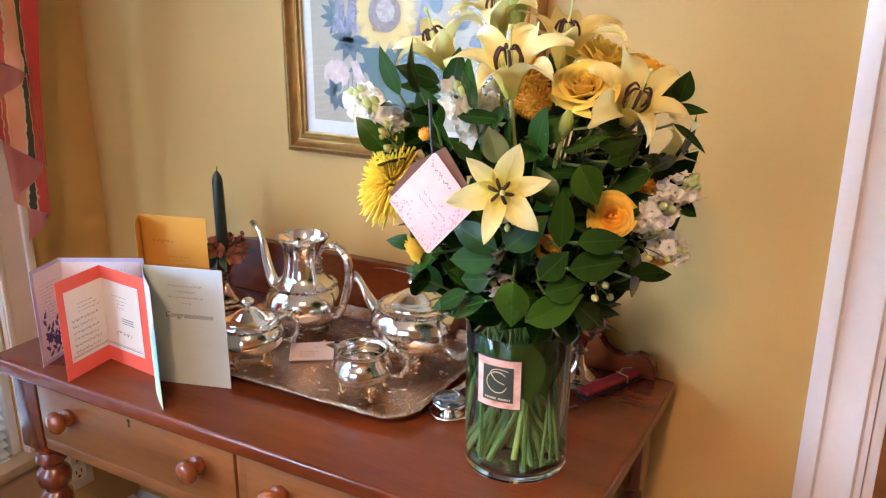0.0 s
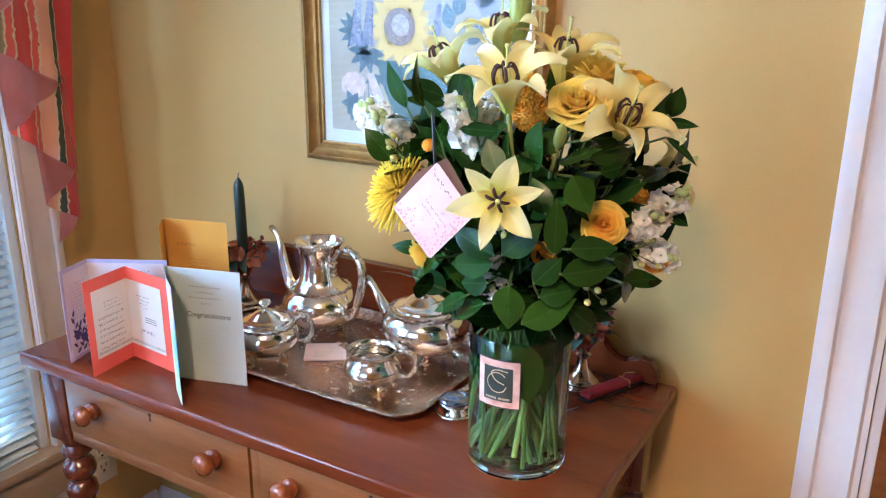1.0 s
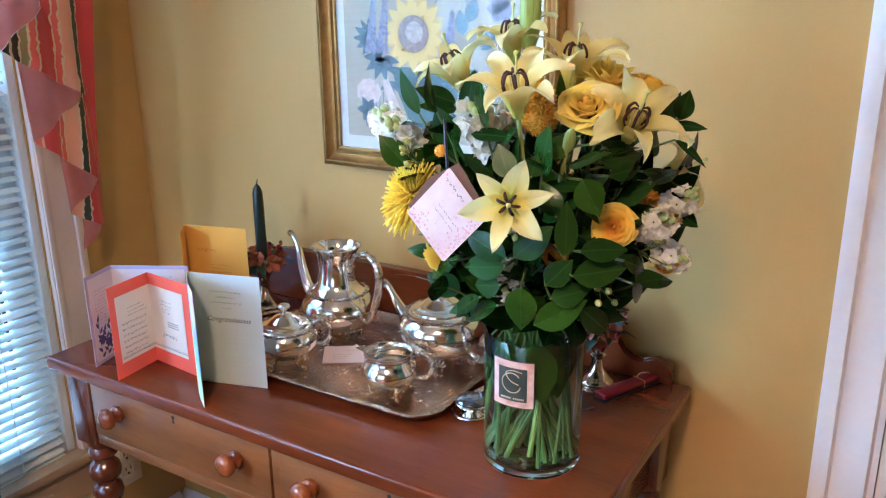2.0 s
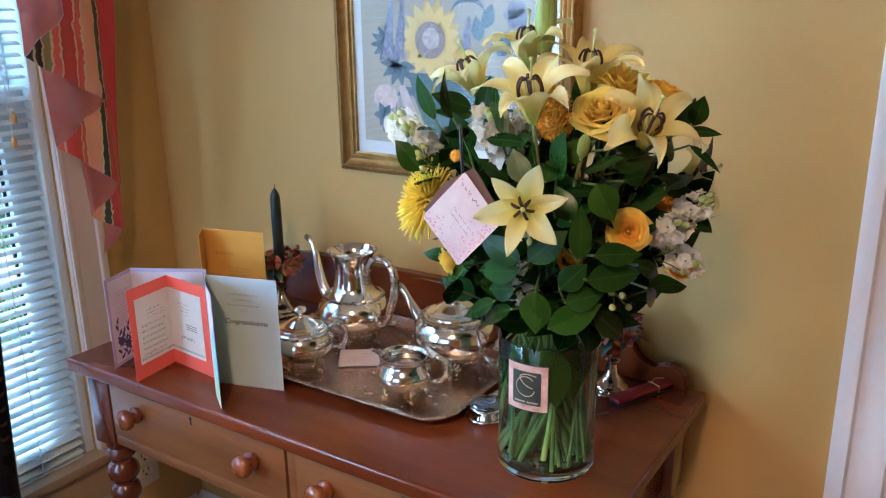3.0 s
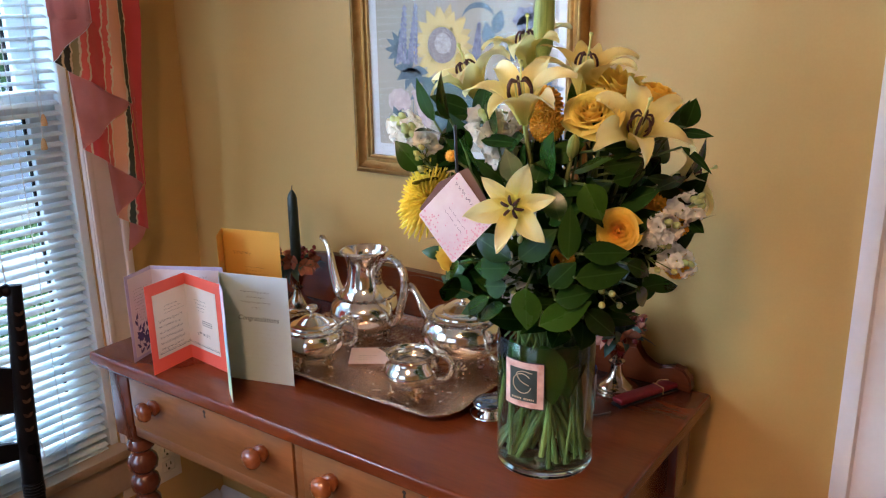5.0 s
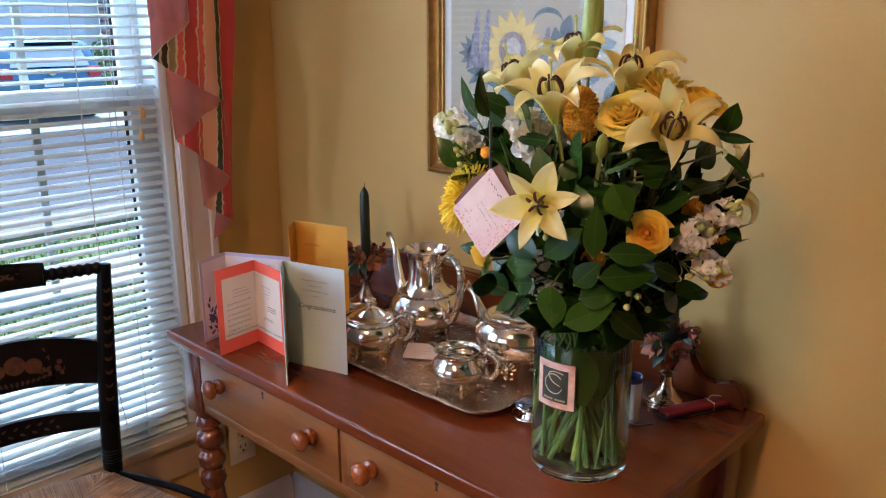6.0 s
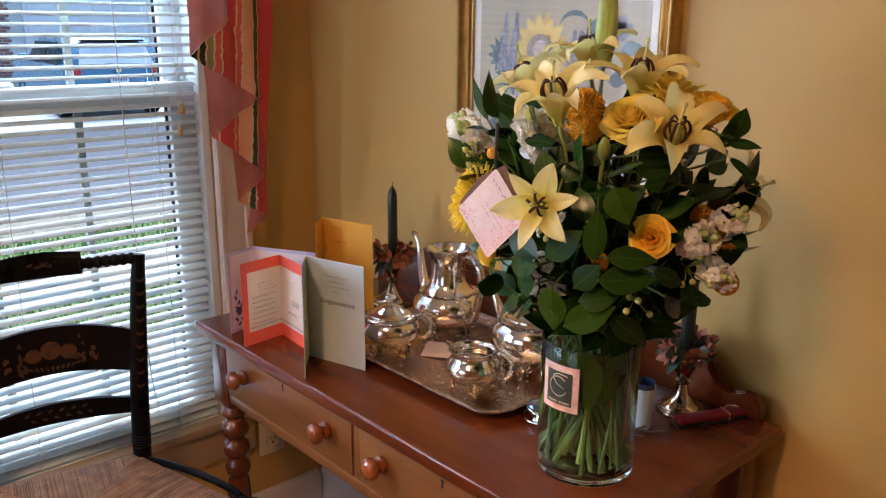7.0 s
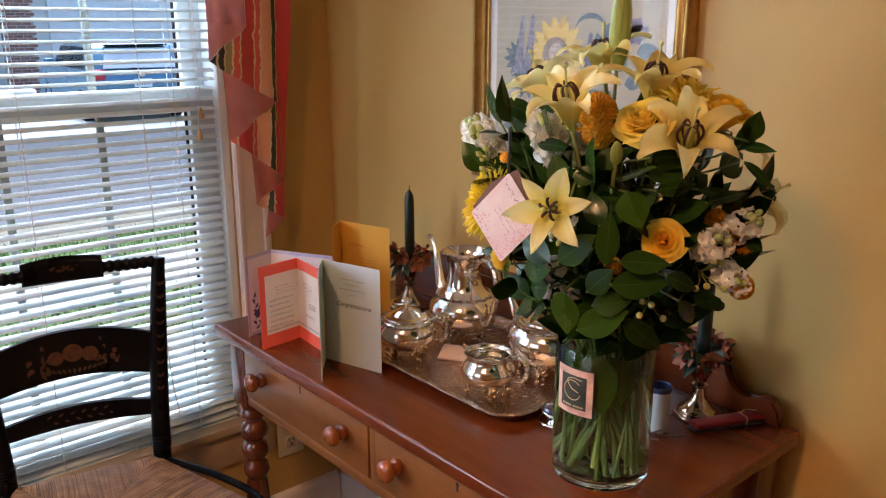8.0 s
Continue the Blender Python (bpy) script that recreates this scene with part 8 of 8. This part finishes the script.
def strip(name, label, x0, x1, mat, z=0.012, y0=-60, y1=60):
    return tagged(part(name, boxm(((x0 + x1) / 2, (y0 + y1) / 2, GZ + z - 0.05), (x1 - x0, y1 - y0, 0.1), 0.004), mat), label, name.split("_")[0], kind="structure")


strip("road", "grey asphalt street", -12.6, -6.45, M_ASPHALT, 0.004)
strip("verge", "dry beige verge beside the street", -6.45, -5.75, M_DRYGRASS, 0.03)
strip("pavement", "pale concrete walk across the lawn", -4.75, -3.95, M_CONC, 0.02)
strip("patio", "pale concrete patio under the window", -3.0, -0.6, M_CONC, 0.02)
strip("driveway", "pale concrete driveway of the house opposite", -21.5, -12.6, M_CONC, 0.02)

rng = random.Random(77)
verts_g, faces_g = [], []
for k in range(7000):
    x = rng.choice((rng.uniform(-5.75, -4.78), rng.uniform(-3.92, -3.02)))
    y = rng.uniform(-1.2, 4.5)
    h_, w_, a = rng.uniform(0.025, 0.075), rng.uniform(0.004, 0.010), rng.uniform(0, 6.28)
    i = len(verts_g)
    verts_g += [(x - w_ * math.cos(a), y - w_ * math.sin(a), GZ), (x + w_ * math.cos(a), y + w_ * math.sin(a), GZ), (x + rng.uniform(-0.03, 0.03), y + rng.uniform(-0.03, 0.03), GZ + h_)]
    faces_g.append((i, i + 1, i + 2))
me = bpy.data.meshes.new("grass")
me.from_pydata(verts_g, [], faces_g)
M_GRASS = surface("grass_blade", (0.045, 0.11, 0.015), (0.16, 0.27, 0.06), 12, 0.6, bump=0, per_piece=0)
me.materials.append(M_GRASS)
tagged(new("grass", me), "short green grass blades on the lawn strips", "grass", kind="stuff")

# the house opposite, with garage doors and brick piers
M_BRICK = surface("red_brown_brick", (0.16, 0.060, 0.042), (0.32, 0.15, 0.11), 6, 0.8, bump=0.3, fine=60, per_piece=0.4)
M_SIDING = surface("pale_siding", (0.70, 0.73, 0.71), (0.80, 0.83, 0.80), 2, 0.6, bump=0.05)
M_ROOF = surface("dark_shingle", (0.05, 0.048, 0.05), (0.11, 0.105, 0.105), 8, 0.8, bump=0.3)
house = thing("garage_building", "pale garage building with brick piers across the street", "building", -22.0, 6.0, GZ)
part("wall", boxm((-0.6, 0, 2.6), (0.5, 26, 5.2)), M_SIDING, house)
part("roof", ribbon(bmesh.new(), [(-3.2, 5.0), (1.2, 5.0), (1.2, 5.15), (-1.0, 6.6), (-3.2, 5.15)], 27, 0, pose(-0.2, 0, 0, 0, 0, -90)), M_ROOF, house)
for y in (-8.6, -3.6, 1.4, 6.4):
    d = part("garage_door", boxm((-0.30, y, 1.2), (0.12, 3.4, 2.4), 0.01), M_SASH, house, "white panelled garage door")
    for r_ in range(4):
        for q in range(4):
            part("panel", boxm((-0.235, y - 1.26 + 0.84 * q, 0.32 + 0.58 * r_), (0.03, 0.68, 0.42), 0.02), M_SASH, d)
    part("lintel", boxm((-0.28, y, 2.62), (0.2, 3.7, 0.34), 0.02), M_SIDING, house)
brick = finish(boxm((0, 0, 0), (0.22, 0.215, 0.066), 0.006, 1), "brick", M_BRICK)
for y in (-6.1, -1.1, 3.9, 8.9):
    pier = part("pier", boxm((-0.20, y, 1.6), (0.40, 0.72, 3.2), 0.004), M_CONC, house, "brick pier with pale mortar")
    for r_ in range(38):
        for q in range(3):
            shared("brick", brick, pier, pose(-0.105, y - 0.23 + 0.23 * q + (0.06 if r_ % 2 else -0.04), 0.05 + 0.078 * r_))
for y in (-5.4, 4.75):
    part("column", lathe(bmesh.new(), [(0.16, 0), (0.16, 0.2), (0.12, 0.24), (0.11, 3.0), (0.15, 3.1), (0.15, 3.2)], 24, (0.55, y, 0)), M_SASH, house, "white porch column")


def hedge(x, y, s, seed):
    rng = random.Random(seed)
    h = thing("shrub", "rounded green shrub beside the driveway", "shrub", x, y, GZ)
    part("stem", tube(bmesh.new(), [(0, 0, 0), (0.02, 0.02, 0.5 * s)], 0.04, 6), M_TWIG, h)
    vs, fs = [], []
    for k in range(1500):
        d = Vector((rng.gauss(0, 1), rng.gauss(0, 1), rng.gauss(0, 1))).normalized() * rng.uniform(0.55, 1.0)
        p = Vector((d.x * 0.62 * s, d.y * 0.7 * s, 0.68 * s + d.z * 0.6 * s))
        a, b = Vector((rng.gauss(0, 1), rng.gauss(0, 1), rng.gauss(0, 1))).normalized() * 0.06, Vector((rng.gauss(0, 1), rng.gauss(0, 1), rng.gauss(0, 1))).normalized() * 0.04
        i = len(vs)
        vs += [p - a, p + b, p + a, p - b]
        fs.append((i, i + 1, i + 2, i + 3))
    me = bpy.data.meshes.new("crown")
    me.from_pydata(vs, [], fs)
    me.materials.append(M_GRASS)
    o = new("crown", me)
    o.parent = h


hedge(-16.6, 7.3, 1.15, 3)
hedge(-17.5, 8.6, 1.3, 4)


def car(x, y, ang, paint, label):
    """A small parked hatchback: x runs forwards, its tail at the origin."""
    c = thing("car", label, "car", x, y, GZ + 0.02, ang)
    c.scale = (1.0, 1.0, 0.93)
    side = [(0.02, 0.42), (0.0, 0.70), (0.06, 0.98), (0.26, 1.42), (0.45, 1.54), (1.3, 1.60), (2.1, 1.55), (2.75, 1.22), (3.0, 1.08), (3.9, 0.98), (4.25, 0.84), (4.32, 0.6), (4.28, 0.34), (3.9, 0.24), (0.4, 0.24), (0.1, 0.30)]
    bm = bmesh.new()
    rings = []
    for s in (-1, -0.86, -0.55, 0, 0.55, 0.86, 1):
        ring = []
        for px, pz in side:
            taper = 0.90 if pz < 1.0 else 0.90 - 0.16 * (pz - 1.0) / 0.6
            inset = (abs(s) > 0.9) * 0.03
            qx = 2.16 + (px - 2.16) * (1 - inset - 0.02 * abs(s) ** 2)
            qz = pz - (0.03 * abs(s) ** 3 if pz > 0.5 else -0.02 * abs(s) ** 3)
            ring.append(bm.verts.new((qx, s * taper, qz)))
        rings.append(ring)
    k = len(side)
    for a, b in zip(rings, rings[1:]):
        for i in range(k):
            bm.faces.new((a[i], a[(i + 1) % k], b[(i + 1) % k], b[i]))
    bm.faces.new(rings[0])
    bm.faces.new(rings[-1])
    part("body", bm, paint, c, smooth=55)
    rear = bmesh.new()
    f = [rear.verts.new(q) for q in ((0.075, -0.66, 1.03), (0.075, 0.66, 1.03), (0.245, 0.56, 1.40), (0.245, -0.56, 1.40))]
    rear.faces.new(f)
    bmesh.ops.translate(rear, verts=rear.verts, vec=(-0.03, 0, 0.01))
    bmesh.ops.solidify(rear, geom=rear.faces[:], thickness=0.02)
    part("rear_window", rear, M_CARGLASS, c, "rear window with a pale reflection put into its colour")
    for s in (-1, 1):
        for x0, x1, x2, x3 in ((0.42, 1.30, 1.25, 0.62), (1.38, 2.66, 2.15, 1.33)):
            w = bmesh.new()
            w.faces.new([w.verts.new(q) for q in ((x0, s * 0.905, 1.02), (x1, s * 0.905, 1.02), (x2, s * 0.845, 1.44), (x3, s * 0.845, 1.44))])
            bmesh.ops.solidify(w, geom=w.faces[:], thickness=0.012 * s)
            part("side_window", w, M_CARGLASS_DARK, c, "dark side window")
        part("tail_light", boxm((0.06, s * 0.74, 0.93), (0.12, 0.22, 0.20), 0.03, 3), M_TAIL, c, "red tail light")
        m = part("mirror", boxm((2.62, s * 1.00, 1.10), (0.12, 0.18, 0.13), 0.03, 3), paint, c)
        for wx in (0.78, 3.42):
            wh = thing("wheel", "", "")
            wh.parent = c
            wh.matrix_basis = pose(wx, s * 0.80, 0.32, 90, 0, 0)
            for key in ("label", "category"):
                if key in wh:
                    del wh[key]
            part("tyre", lathe(bmesh.new(), [(0.20, -0.10), (0.30, -0.105), (0.325, -0.08), (0.325, 0.08), (0.30, 0.105), (0.20, 0.10)], 28, cap=False), M_BLACK, wh)
            part("rim", lathe(bmesh.new(), [(0.0001, 0.06), (0.06, 0.07), (0.18, 0.09), (0.205, 0.10), (0.205, -0.10), (0.18, -0.09), (0.0001, -0.06)], 28, cap=False), M_BLUELID, wh)
    part("bumper", boxm((0.06, 0, 0.47), (0.20, 1.70, 0.26), 0.06, 3), paint, c)
    part("lower_trim", boxm((0.07, 0, 0.33), (0.20, 1.50, 0.12), 0.03), M_BLACK, c, "black lower bumper trim")
    pl = part("number_plate", boxm((-0.035, 0, 0.76), (0.012, 0.32, 0.16), 0.004), M_SASH, c, "white plate with plain bars")
    bm = bmesh.new()
    for j in range(6):
        box(bm, (-0.043, -0.11 + 0.044 * j, 0.76), (0.004, 0.022, 0.07))
    part("plate_bars", bm, M_INK_BLUE, pl)
    part("wiper", tube(bmesh.new(), [(0.02, 0.0, 1.03), (0.055, 0.32, 1.06)], 0.012, 6), M_BLACK, c)
    part("spoiler", boxm((0.25, 0, 1.475), (0.20, 1.10, 0.03), 0.012, 3), M_BLACK, c, "dark roof spoiler")
    part("emblem", lathe(bmesh.new(), [(0.0001, 0.012), (0.055, 0.010), (0.055, 0)], 20, cap=False, m=pose(-0.005, 0, 0.93, 0, -90, 0)), M_SILVER, c)


M_BLUEPAINT = surface("metallic_blue_paint", (0.07, 0.20, 0.31), (0.11, 0.27, 0.39), 3, 0.25, 0.4, 0.0, coat=0.8)
# opaque pale colour stands for the bright reflection in the rear glass
M_CARGLASS = surface("car_glass_painted_reflection", (0.62, 0.72, 0.74), (0.74, 0.82, 0.84), 3, 0.15, 0.0, 0.0, rough_var=0.02)
M_CARGLASS_DARK = surface("dark_car_glass", (0.010, 0.014, 0.018), (0.02, 0.026, 0.03), 3, 0.05, 0.0, 0.0, rough_var=0.02)
M_TAIL = surface("red_tail_lens", (0.40, 0.02, 0.03), (0.55, 0.05, 0.06), 20, 0.15, coat=0.6)
car(-13.75, 4.75, 176, M_BLUEPAINT, "parked metallic blue hatchback seen from behind")


# ---- oak floor strips ----
FLOOR_OB = bpy.data.objects["floor"]
PLANKS = []
for ln in (0.90, 1.14, 1.42):
    bm = boxm((0, 0, 0), (ln - 0.0015, 0.0805, 0.018), 0.0014, 1)
    PLANKS.append((ln, finish(bm, "plank", M_FLOOR, 0)))
FLOOR_RNG = random.Random(77)


def lay_row(y, x0, x1):
    """One row of strips between two walls; the last strip is cut to fit."""
    x = x0
    first = True
    while x < x1 - 0.002:
        ln, me = PLANKS[FLOOR_RNG.randrange(3)]
        use = ln * FLOOR_RNG.uniform(0.35, 1.0) if first else ln
        if x + use > x1 - 0.12:
            use = x1 - x
        first = False
        shared("plank", me, FLOOR_OB, FLOOR_OB.matrix_world.inverted() @ pose(x + use / 2, y, -0.009 + FLOOR_RNG.uniform(-0.0004, 0.0002)) @ Matrix.Diagonal((use / ln, 1, 1, 1)))
        x += use


for row in range(43):
    lay_row(-0.043 - 0.082 * row, -0.278, 3.498)
for row in range(26):
    lay_row(0.041 + 0.082 * row, (1.19 if row < 2 else 0.252), (1.998 if row < 2 else 2.948))
